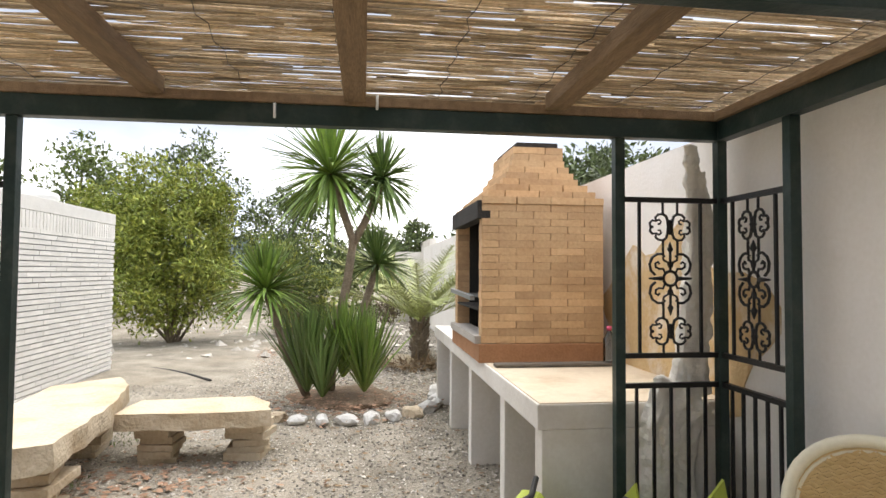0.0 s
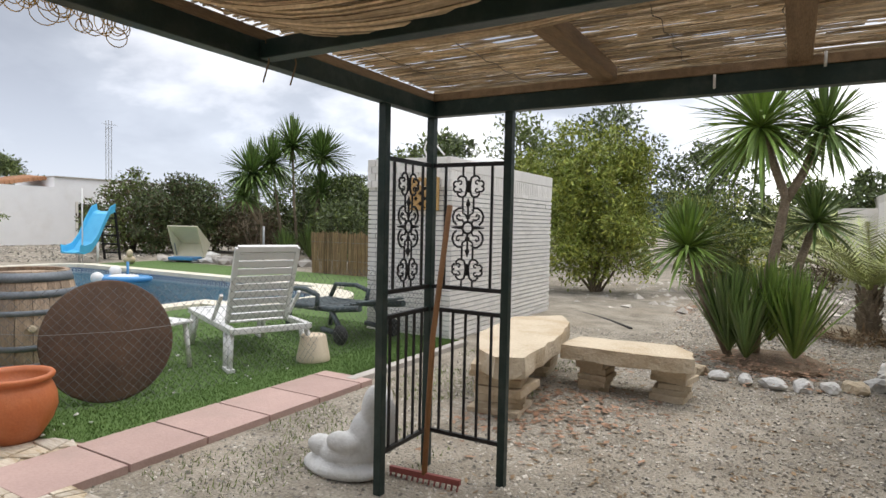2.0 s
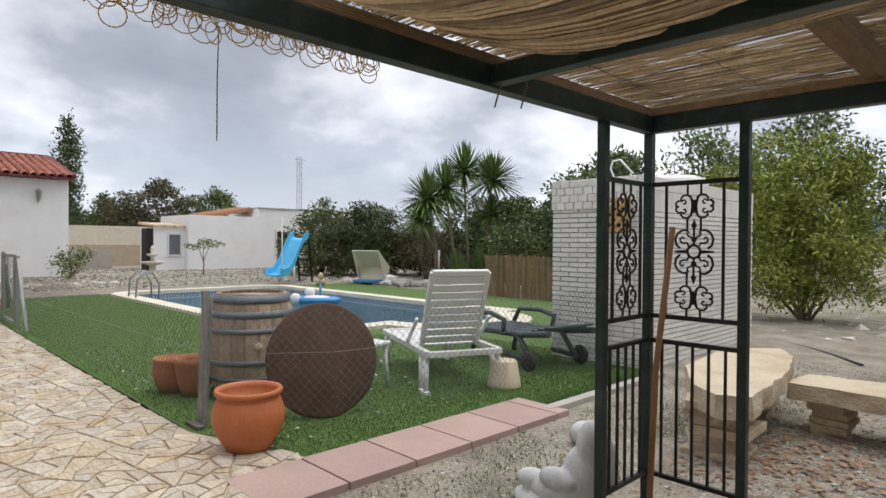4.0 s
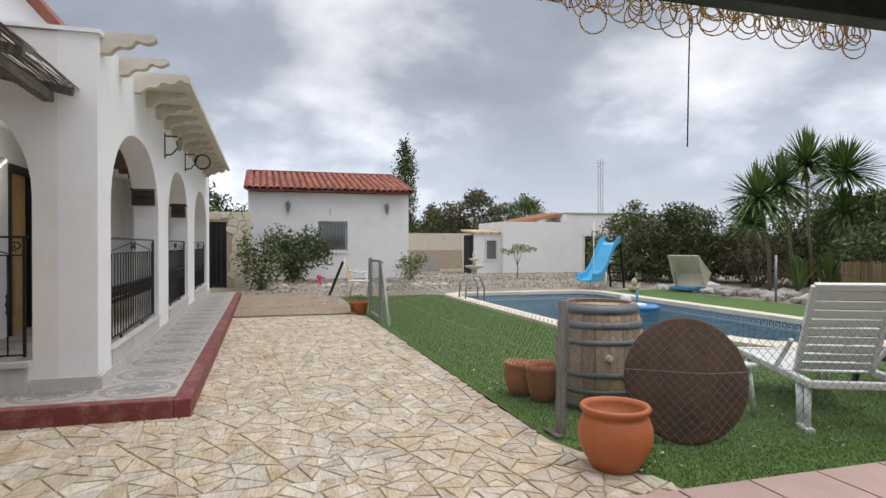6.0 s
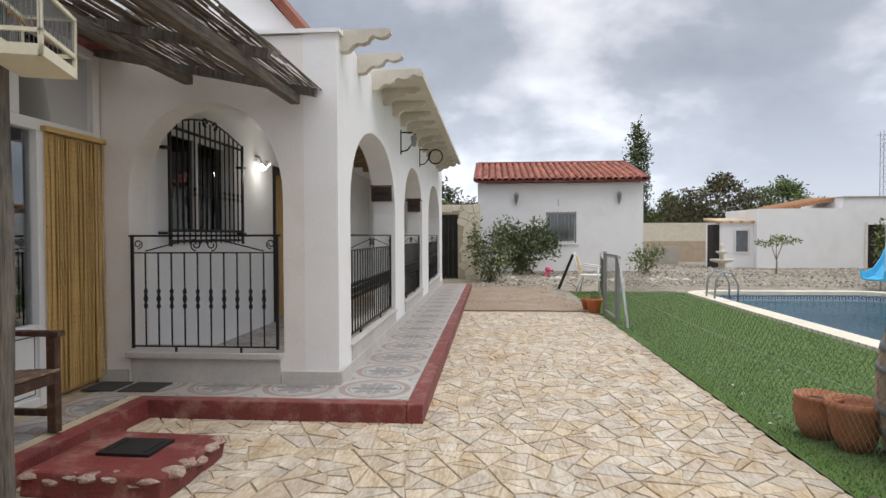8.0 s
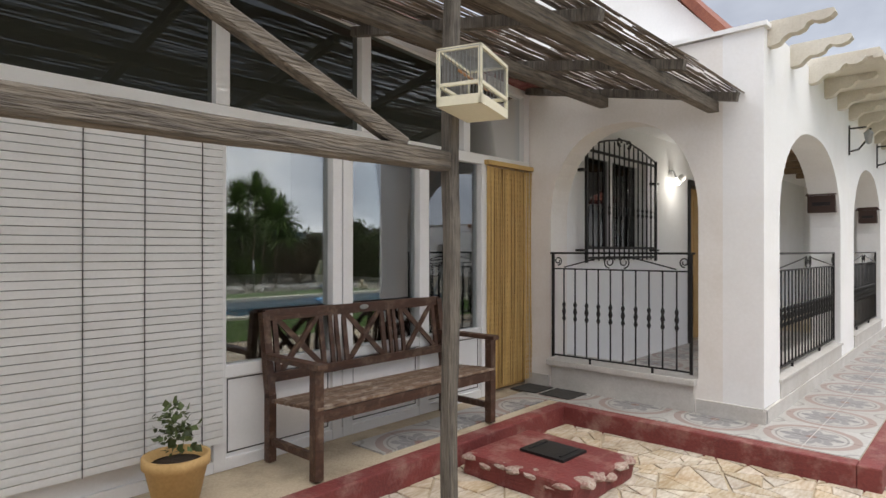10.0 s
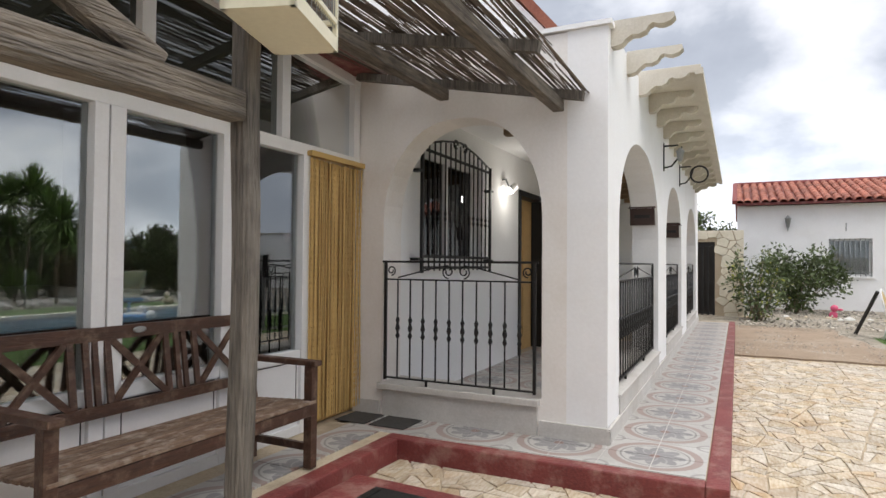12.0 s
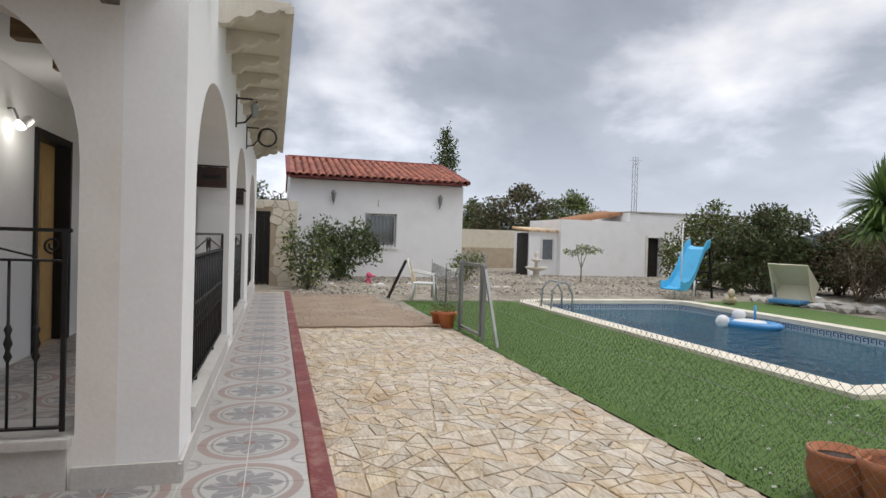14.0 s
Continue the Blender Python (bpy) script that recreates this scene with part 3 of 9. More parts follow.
na = len(a)
for i in range(na):
    p, q, s, t = a[i], a[(i + 1) % na], b[i], b[(i + 1) % na]
    n = max(1, round(math.dist(p, q) / 0.5))
    for k in range(n):
        e_ = 0.002 / math.dist(p, q)
        f0, f1 = k / n + e_, (k + 1) / n - e_
        lp = lambda u, v, f: (u[0] + (v[0] - u[0]) * f, u[1] + (v[1] - u[1]) * f)
        part("slab", prism(bmesh.new(), [lp(p, q, f0), lp(p, q, f1), lp(s, t, f1), lp(s, t, f0)], -0.04, 0.05), M["coping"], cop)
M["pool_tile_dark"] = mat("pool_tile_dark", (0.03, 0.06, 0.16), (0.04, 0.08, 0.2), 0.3, bump=0)
M["pool_tile_pale"] = mat("pool_tile_pale", (0.55, 0.62, 0.64), (0.48, 0.56, 0.60), 0.3, bump=0)
band_pale, band_dark = bmesh.new(), bmesh.new()
bl = resample(pool_outline(0.338), 0.15)
for i in range(len(bl)):
    p, q = bl[i], bl[(i + 1) % len(bl)]
    d = Vector((q[0] - p[0], q[1] - p[1], 0))
    band_pale.faces.new([band_pale.verts.new(v) for v in ((p[0], p[1], -0.2), (q[0], q[1], -0.2), (q[0], q[1], -0.035), (p[0], p[1], -0.035))])
bl = resample(pool_outline(0.342), 0.15)
for i in range(len(bl)):
    p, q = bl[i], bl[(i + 1) % len(bl)]
    for f0, f1, z0, z1 in ((0.0, 1.0, -0.052, -0.038), (0.08, 0.24, -0.165, -0.066), (0.24, 0.88, -0.082, -0.066), (0.72, 0.88, -0.14, -0.082), (0.44, 0.72, -0.14, -0.122)):
        band_dark.faces.new([band_dark.verts.new((p[0] + (q[0] - p[0]) * f, p[1] + (q[1] - p[1]) * f, z)) for f, z in ((f0, z0), (f1, z0), (f1, z1), (f0, z1))])
part("tile_band", band_pale, M["pool_tile_pale"], pool, "pale blue waterline tiles")
part("key_pattern", band_dark, M["pool_tile_dark"], pool, "dark blue meander on the waterline tiles")


# ---- porch and house ----
P = 0.15                 # porch floor
EX, FY = -6.2, -1.8      # outer faces of the end wall and of the arcade
BY = -3.75               # porch back wall
GY = -4.0                # glazed front
XE = -17.3               # far end of the arcade

bm = boxes((XE, -5.75, GY - 0.3, -1.13, -0.1, P - 0.012), (-5.75, 2.4, GY - 0.3, -3.33, -0.1, P - 0.012))
struct("porch_floor", bm, M["slab_beige"], "raised beige screed floor of the porch", "floor")
bm = boxes((XE, -5.62, -1.13, -1.0, -0.1, P + 0.004), (-5.75, -5.62, -3.33, -1.13, -0.1, P + 0.002), (-5.62, 2.4, -3.33, -3.2, -0.1, P + 0.004), bevel=0.012)
struct("porch_kerb", bm, M["red_paint"], "worn dark red painted kerb round the porch", "kerb")


def arch_wall(bm, along, u0, u1, v0, v1, z0, z1, holes, seg=20):
    """A wall along 'x' or 'y' from u0 to u1, between faces v0 and v1, with arched holes (ua, ub, sill, spring, top)."""
    def vert(u, v, z):
        return bm.verts.new((u, v, z) if along == "x" else (v, u, z))

    def quad(a, b, c, d):
        bm.faces.new([vert(*a), vert(*b), vert(*c), vert(*d)])

    def block(a, b, lo_a, lo_b, hi, ends):
        for v in (v0, v1):
            quad((a, v, lo_a), (b, v, lo_b), (b, v, hi), (a, v, hi))
        quad((a, v0, lo_a), (b, v0, lo_b), (b, v1, lo_b), (a, v1, lo_a))
        quad((a, v0, hi), (b, v0, hi), (b, v1, hi), (a, v1, hi))
        for u, lo, on in ((a, lo_a, ends), (b, lo_b, ends)):
            if on:
                quad((u, v0, lo), (u, v1, lo), (u, v1, hi), (u, v0, hi))
    at = u0
    for ua, ub, sill, spring, top in sorted(holes):
        block(at, ua, z0, z0, z1, True)
        if sill > z0:
            block(ua, ub, z0, z0, sill, False)
        mid, half = (ua + ub) / 2, (ub - ua) / 2

        def h(u):
            q = max(0.0, 1 - abs((u - mid) / half) ** 2.3)
            return spring + (top - spring) * q ** 0.5
        us = [mid - half * math.cos(math.pi * k / seg) for k in range(seg + 1)]
        for a, b in zip(us, us[1:]):
            block(a, b, h(a), h(b), z1, False)
        at = ub
    block(at, u1, z0, z0, z1, True)
    return bm


ARCH = [(-9.32, -6.66, 0.42, 1.75, 2.6), (-12.62, -10.2, 0.42, 1.75, 2.6), (-16.5, -13.75, 0.42, 1.75, 2.6)]
bm = arch_wall(bmesh.new(), "x", XE, EX, FY, FY - 0.3, P - 0.012, 3.2, ARCH)
struct("wall_arcade", bm, M["whitewash"], "whitewashed arcade wall with three arches", "wall")
bm = arch_wall(bmesh.new(), "y", GY, FY - 0.3, EX, EX - 0.3, P - 0.012, 3.19, [(-3.70, -2.29, 0.42, 1.8, 2.63)])
struct("wall_porch_end", bm, M["cream_wall"], "cream plastered end wall of the porch with one arch", "wall")
# back wall with window and door openings
WX0, WX1, WZ0, WZ1 = -8.5, -6.95, 1.45, 2.6
DX0, DX1, DZ1 = -11.0, -9.9, 2.5


def holed_wall(bm, along, us, zs, v0, v1, holes):
    """One shell of wall on a grid of cuts, with the cells in holes left open."""
    def at(u, v, z):
        return bm.verts.new((u, v, z) if along == "x" else (v, u, z))
    grid = [[[at(u, v, z) for z in zs] for u in us] for v in (v0, v1)]
    full = {(i, k) for i in range(len(us) - 1) for k in range(len(zs) - 1)} - set(holes)
    for i, k in full:
        for g_ in grid:
            bm.faces.new((g_[i][k], g_[i + 1][k], g_[i + 1][k + 1], g_[i][k + 1]))
        for (di, dk), (a, b) in (((-1, 0), ((i, k), (i, k + 1))), ((1, 0), ((i + 1, k), (i + 1, k + 1))), ((0, -1), ((i, k), (i + 1, k))), ((0, 1), ((i, k + 1), (i + 1, k + 1)))):
            if (i + di, k + dk) not in full:
                bm.faces.new((grid[0][a[0]][a[1]], grid[0][b[0]][b[1]], grid[1][b[0]][b[1]], grid[1][a[0]][a[1]]))
    return bm


bm = holed_wall(bmesh.new(), "x", [XE, DX0, DX1, WX0, WX1, EX - 0.3], [P - 0.012, WZ0, DZ1, WZ1, 2.96], BY - 0.25, BY, [(1, 0), (1, 1), (3, 1), (3, 2)])
struct("wall_porch_back", bm, M["whitewash"], "whitewashed back wall of the porch", "wall")
struct("wall_porch_far", boxes((XE, XE + 0.25, BY, FY - 0.3, P - 0.012, 2.96)), M["whitewash"], "whitewashed far wall of the porch", "wall")
struct("ceiling_porch", boxes((XE, EX - 0.3, BY - 0.25, FY - 0.3, 2.96, 3.1)), M["whitewash"], "white porch ceiling", "ceiling")
for k in range(12):
    x = -7.0 - 0.85 * k
    solid("ceiling_beam", boxes((x - 0.06, x + 0.06, -3.2, FY - 0.3, 2.82, 2.96), bevel=0.006), M["timber"], "dark brown timber beam under the porch ceiling", "beam", "beams of the porch ceiling")
bm = boxes((EX - 0.02, EX + 0.02, FY - 0.02, FY + 0.02, P - 0.01, P + 0.1), (EX - 0.3, EX + 0.022, -2.3, FY + 0.0, P - 0.01, P + 0.115), (XE, EX, FY - 0.01, FY + 0.02, P - 0.01, P + 0.11), (EX - 0.01, EX + 0.02, GY + 0.02, -3.72, P - 0.01, P + 0.11))
struct("baseboard", bm, M["grey_plinth"], "pale grey stone skirting along the porch walls", "skirting")
bm = boxes((EX - 0.34, EX + 0.06, -3.72, -2.30, 0.37, 0.425), bevel=0.008)
box(bm, EX - 0.2, EX + 0.025, -3.68, -2.32, P - 0.01, 0.37)
struct("sill_porch_end", bm, M["grey_plinth"], "grey stone sill under the end arch", "sill")
for a in ARCH:
    struct("sill_arcade", boxes((a[0] - 0.02, a[1] + 0.02, FY - 0.33, FY + 0.025, 0.40, 0.425), (a[0] + 0.01, a[1] - 0.01, FY - 0.01, FY + 0.012, P + 0.11, 0.40), bevel=0.004), M["grey_plinth"], "pale grey stone sill under an arch", "sill")
# coping of the porch wall and cream eave on brackets
struct("parapet", boxes((EX - 0.34, EX + 0.03, -4.0, FY + 0.03, 3.2, 3.235), (XE, EX - 0.34, FY - 0.34, FY + 0.0, 3.2, 3.24)), M["whitewash"], "white plastered wall coping", "coping")
eave = thing("eave", -12, FY, 3.2, 0, "cream concrete eave slab carried on moulded brackets", "eave")
eave["kind"] = "structure"
part("slab", boxes((-4.3, 4.15, -0.2, 0.54, 0.062, 0.14), bevel=0.008), M["eave_cream"], eave)
part("edge_moulding", boxes((-4.32, 4.17, 0.49, 0.56, 0.04, 0.10)), M["eave_cream"], eave)


def bracket(x):
    prof = [(0.0, -0.13), (0.0, 0.06), (0.44, 0.06), (0.45, 0.03), (0.42, 0.0), (0.37, -0.015), (0.33, -0.01), (0.30, 0.005), (0.27, -0.01), (0.25, -0.045), (0.20, -0.065), (0.15, -0.06), (0.11, -0.085), (0.08, -0.12), (0.04, -0.13)]
    b_ = bmesh.new()
    l_, r_ = [[b_.verts.new((x + s, y, z)) for y, z in prof] for s in (-0.05, 0.05)]
    for k in range(len(prof)):
        b_.faces.new((l_[k], l_[(k + 1) % len(prof)], r_[(k + 1) % len(prof)], r_[k]))
    b_.faces.new(l_[::-1]); b_.faces.new(r_)
    return b_


for k in range(15):
    part("bracket", bracket(5.65 - 0.71 * k), M["eave_cream"], eave)

# main house behind the porch: gable end and tiled roof
RIDGE_Y, RIDGE_Z, EAVE_Y, EAVE_Z, HX = -4.3, 5.75, -2.25, 3.3, -7.6
bm = bmesh.new()
for x in (HX, XE - 4):
    bm.faces.new([bm.verts.new(v) for v in ((x, EAVE_Y - 0.12, 3.1), (x, EAVE_Y - 0.12, EAVE_Z + 0.15), (x, RIDGE_Y, RIDGE_Z - 0.12), (x, 2 * RIDGE_Y - EAVE_Y, EAVE_Z), (x, 2 * RIDGE_Y - EAVE_Y, 3.1))])
bm.faces.new([bm.verts.new(v) for v in ((HX, EAVE_Y - 0.12, 3.1), (XE - 4, EAVE_Y - 0.12, 3.1), (XE - 4, EAVE_Y - 0.12, EAVE_Z + 0.15), (HX, EAVE_Y - 0.12, EAVE_Z + 0.15))])
struct("wall_gable", bm, M["whitewash"], "white gable wall of the main house", "wall")
bm = bmesh.new()
for sgn in (1, -1):
    ey = RIDGE_Y + sgn * (EAVE_Y - RIDGE_Y)
    vs = [bm.verts.new(v) for v in ((HX + 0.12, ey, EAVE_Z), (XE - 4, ey, EAVE_Z), (XE - 4, RIDGE_Y, RIDGE_Z), (HX + 0.12, RIDGE_Y, RIDGE_Z))]
    hs = [bm.verts.new(v.co + Vector((0, 0, 0.14))) for v in vs]
    for k in range(4):
        bm.faces.new((vs[k], vs[(k + 1) % 4], hs[(k + 1) % 4], hs[k]))
    bm.faces.new(vs[::-1]); bm.faces.new(hs)
struct("roof_main", bm, M["roof_tile"], "red tiled roof of the main house with a red verge", "roof")

# glazed sunroom front
ZT = 2.27


def ztop(x):
    return 3.06 + (x - EX) * 0.062


front = thing("glazed_front", 0, GY, 0, 0, "white framed glazed front with low white panels", "window wall")
front["kind"] = "structure"
part("transom", boxes((EX, 2.4, -0.05, 0.05, ZT, ZT + 0.09), bevel=0.006), M["pvc"], front)
part("low_panel", boxes((-5.47, 2.4, -0.03, 0.03, P, 0.72)), M["pvc"], front)
part("bottom_rail", boxes((-5.47, 2.4, -0.05, 0.055, P - 0.01, P + 0.06), (-5.47, 2.4, -0.045, 0.05, 0.70, 0.775), bevel=0.004), M["pvc"], front)
for x0, x1 in ((-5.5, -5.42), (-4.73, -4.62), (-3.93, -3.84), (-3.83, -3.75), (-2.95, -2.87), (-1.5, -1.4), (0.2, 0.3)):
    part("mullion", boxes((x0, x1, -0.056, 0.06, P - 0.005, ZT), bevel=0.005), M["pvc"], front)
for x0, x1 in ((-5.42, -4.73), (-4.62, -3.93), (-3.75, -2.95), (-2.87, -1.5), (-1.4, 0.2)):
    ob = part("pane", boxes((x0, x1, -0.008, 0.0, 0.775, ZT)), M["glass"], front)
    ob.visible_shadow = False
for x0, x1 in ((-5.42, -4.73), (-4.62, -3.93), (-3.75, -2.95)):
    part("gasket", boxes((x0 + 0.02, x1 - 0.02, 0.03, 0.033, 0.235, 0.242), (x0 + 0.02, x0 + 0.026, 0.03, 0.033, 0.242, 0.69), (x1 - 0.026, x1 - 0.02, 0.03, 0.033, 0.242, 0.69), (x0 + 0.02, x1 - 0.02, 0.03, 0.033, 0.683, 0.69)), M["black_rubber"], front, "black rubber gasket")
for x in (-6.14, -5.22, -4.06, -2.93, -1.5):
    part("mullion", boxes((x - 0.045, x + 0.045, -0.054, 0.054, ZT + 0.09, ztop(x)), bevel=0.004), M["pvc"], front)
bm, up = bmesh.new(), bmesh.new()
for x0, x1 in ((EX, -4.0), (-4.0, -2.9), (-2.9, 2.4)):
    for y0, y1, d0, d1, tgt in ((-0.05, 0.05, -0.07, 0.0, bm), (-0.008, 0.0, -0.72, -0.07, up)):
        low = (ZT + 0.06, ZT + 0.06) if tgt is up else (ztop(x0) + d0, ztop(x1) + d0)
        v = [tgt.verts.new(p) for p in ((x0, y1, low[0]), (x1, y1, low[1]), (x1, y1, ztop(x1) + d1), (x0, y1, ztop(x0) + d1))]
        tgt.faces.new(v)
        if tgt is bm:
            w = [tgt.verts.new(q.co + Vector((0, y0 - y1, 0))) for q in v]
            tgt.faces.new(w[::-1])
            for k in range(4):
                tgt.faces.new((v[k], w[k], w[(k + 1) % 4], v[(k + 1) % 4]))
part("head_frame", bm, M["pvc"], front)
ob = part("upper_pane", up, M["glass_upper"], front)
ob.visible_shadow = False
bm = bmesh.new()
for y0, y1, z0, z1 in ((GY - 0.1, GY + 0.32, 0.0, 0.10),):
    v = [bm.verts.new(p) for p in ((EX, y0, ztop(EX) + z0), (2.4, y0, ztop(2.4) + z0), (2.4, y1, ztop(2.4) + z0), (EX, y1, ztop(EX) + z0))]
    w = [bm.verts.new(q.co + Vector((0, 0, z1))) for q in v]
    bm.faces.new(v[::-1]); bm.faces.new(w)
    for k in range(4):
        bm.faces.new((v[k], v[(k + 1) % 4], w[(k + 1) % 4], w[k]))
struct("fascia", bm, M["red_paint"], "dark red eave board over the glazed front", "eave")
# the room behind the glass, its dimness painted as a dark surface colour
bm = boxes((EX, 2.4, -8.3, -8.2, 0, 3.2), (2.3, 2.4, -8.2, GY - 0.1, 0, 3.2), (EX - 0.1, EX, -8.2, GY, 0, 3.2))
struct("wall_room", bm, M["room_shade"], "inner walls of the sunroom, dimness put into their colour", "wall")
struct("ceiling_room", boxes((EX, 2.4, -8.2, GY - 0.06, 3.2, 3.3)), M["room_shade"], "sunroom ceiling, dimness put into its colour", "ceiling")
struct("floor_room", boxes((EX, 2.4, -8.2, GY - 0.31, -0.1, P)), M["room_shade"], "sunroom floor, dimness put into its colour", "floor")

# porch window, door
win = thing("window_1", (WX0 + WX1) / 2, BY, WZ0, 0, "dark window in the porch wall behind an iron grille", "window")
win["kind"] = "structure"
w_ = (WX1 - WX0) / 2
part("frame", boxes((-w_, -w_ + 0.07, -0.15, -0.09, 0, 1.15), (w_ - 0.07, w_, -0.15, -0.09, 0, 1.15), (-0.04, 0.04, -0.15, -0.09, 0.07, 1.08), (-w_ + 0.07, w_ - 0.07, -0.15, -0.09, 0, 0.07), (-w_ + 0.07, w_ - 0.07, -0.15, -0.09, 1.08, 1.15)), M["pvc"], win)
part("pane", boxes((-w_ + 0.07, w_ - 0.07, -0.13, -0.12, 0.07, 1.08)), M["glass_dark"], win)
# a dark sheet stands in for the unlit room behind
part("backing", boxes((-w_, w_, -0.25, -0.24, 0, 1.15)), M["room_shade"], win, "dark sheet painted as the unlit room behind the pane")
dr = thing("door_1", (DX0 + DX1) / 2, BY, P, 0, "brown timber door in a dark frame on the porch", "door")
dr["kind"] = "structure"
part("leaf", boxes((-0.49, 0.49, -0.2, -0.14, 0, 2.27), (-0.38, -0.05, -0.14, -0.125, 0.2, 0.95), (0.05, 0.38, -0.14, -0.125, 0.2, 0.95), (-0.38, -0.05, -0.14, -0.125, 1.1, 2.1), (0.05, 0.38, -0.14, -0.125, 1.1, 2.1)), M["lattice"], dr)
part("frame", boxes((-0.55, -0.49, -0.2, 0.03, 0, 2.35), (0.49, 0.55, -0.2, 0.03, 0, 2.35), (-0.49, 0.49, -0.2, 0.03, 2.27, 2.35)), M["iron"], dr)


# ---- white outbuilding ----
HY0, HY1, HXF, HB = -0.95, 4.85, -22.7, 0.1
house = thing("outbuilding", HXF, (HY0 + HY1) / 2, HB, 0, "small white rendered outbuilding with a red tiled roof", "house")
hw = (HY1 - HY0) / 2
wy0, wy1, wz0, wz1 = 1.47 - 1.95, 2.54 - 1.95, 1.17 - HB, 2.27 - HB
bm = holed_wall(bmesh.new(), "y", [-hw, wy0, wy1, hw], [0, wz0, wz1, 3.2], -0.25, 0, [(1, 1)])
part("wall", boxes((-6.6, -0.25, -hw, -hw + 0.25, 0, 3.2)), M["whitewash"], house)
part("wall", boxes((-6.6, -0.25, hw - 0.25, hw, 0, 3.2)), M["whitewash"], house)
part("wall", boxes((-6.85, -6.6, -hw, hw, 0, 3.2)), M["whitewash"], house)
for y in (-hw, hw - 0.25):
    gb = bmesh.new()
    v = [[gb.verts.new((x, yy, z)) for x, z in ((0, 3.2), (-3.4, 4.15), (-6.85, 3.2))] for yy in (y, y + 0.25)]
    gb.faces.new(v[0]); gb.faces.new(v[1][::-1])
    for k in range(2):
        gb.faces.new((v[0][k], v[0][k + 1], v[1][k + 1], v[1][k]))
    part("gable", gb, M["whitewash"], house)
part("wall", bm, M["whitewash"], house)
roof_b = bmesh.new()
for s in (0, 1):
    xs = (0.32, -3.4) if s == 0 else (-7.15, -3.4)
    v = [roof_b.verts.new(p) for p in ((xs[0], -hw - 0.06, 3.2), (xs[0], hw + 0.06, 3.2), (xs[1], hw + 0.06, 4.17), (xs[1], -hw - 0.06, 4.17))]
    w = [roof_b.verts.new(p.co + Vector((0, 0, 0.07))) for p in v]
    roof_b.faces.new(v); roof_b.faces.new(w[::-1])
    for k in range(4):
        roof_b.faces.new((v[k], w[k], w[(k + 1) % 4], v[(k + 1) % 4]))
roof = part("roof", roof_b, M["red_paint"], house, "red roof slab under the tiles")
win = part("window", boxes((-0.2, -0.14, wy0, wy0 + 0.06, wz0, wz1), (-0.2, -0.14, wy1 - 0.06, wy1, wz0, wz1), (-0.2, -0.14, wy0 + 0.06, wy1 - 0.06, wz0, wz0 + 0.06), (-0.2, -0.14, wy0 + 0.06, wy1 - 0.06, wz1 - 0.06, wz1)), M["pvc"], house, "white framed barred window")
part("pane", boxes((-0.19, -0.18, wy0 + 0.06, wy1 - 0.06, wz0 + 0.06, wz1 - 0.06)), M["glass_clear"], win).visible_shadow = False
part("backing", boxes((-0.25, -0.24, wy0, wy1, wz0, wz1)), M["blind"], win, "pale roller blind behind the pane")
part("sill", boxes((0.0, 0.06, wy0 - 0.06, wy1 + 0.06, wz0 - 0.05, wz0 - 0.003)), M["whitewash"], house)
grl = tubes(0.012, *[[(-0.05, wy0 + 0.03 + k * (wy1 - wy0 - 0.06) / 8, wz0), (-0.05, wy0 + 0.03 + k * (wy1 - wy0 - 0.06) / 8, wz1)] for k in range(9)])
for z in (wz0 + 0.12, wz1 - 0.12):
    bar(grl, (-0.05, wy0, z), (-0.05, wy1, z), 0.03, 0.012)
part("grille", grl, M["galv"], house, "grey iron bars over the window")
for y in (0.42 - 1.95, 4.0 - 1.95):
    ob = part("wall_lamp", lathe(bmesh.new(), [(0.02, -0.2), (0.05, -0.14), (0.08, 0.08), (0.10, 0.1), (0.02, 0.2)], 8, (0.13, y, 2.68)), M["galv"], house, "grey lantern wall lamp")
    part("arm", tubes(0.012, [(0, y, 2.5), (0.08, y, 2.42), (0.13, y, 2.5)]), M["galv"], ob)
part("hook", tubes(0.012, [(0, -0.05, 2.4), (0.06, -0.05, 2.4), (0.06, -0.05, 2.62)]), M["galv"], house)

# stone-clad yard wall between arcade and outbuilding, with a dark gateway
yw = struct("wall_yard", boxes((-19.9, -19.7, -1.5, -0.8, 0, 2.4), (-19.9, -19.7, -2.4, -1.5, 2.1, 2.4), (-19.9, -19.7, -5, -2.4, 0, 2.4)), M["mortar"], "stone clad yard wall with a gateway", "wall")
ig = thing("iron_gate", -19.8, -1.95, 0.1, 0, "black iron gate standing shut in the yard wall", "gate")
for k in range(7):
    part("bar", bars(0.05, 0.05, ((0, -0.43 + 0.14 * k, 0.0), (0, -0.43 + 0.14 * k, 1.95))), M["iron"], ig)
for z in (0.05, 0.9, 1.9):
    part("rail", bars(0.04, 0.05, ((0.012, -0.45, z), (0.012, 0.45, z))), M["iron"], ig)
struct("wall_shed", boxes((-24, -20.6, -4.0, -1.5, 0, 2.2)), M["soot_shade_black"], "dark shed behind the yard gate", "wall")

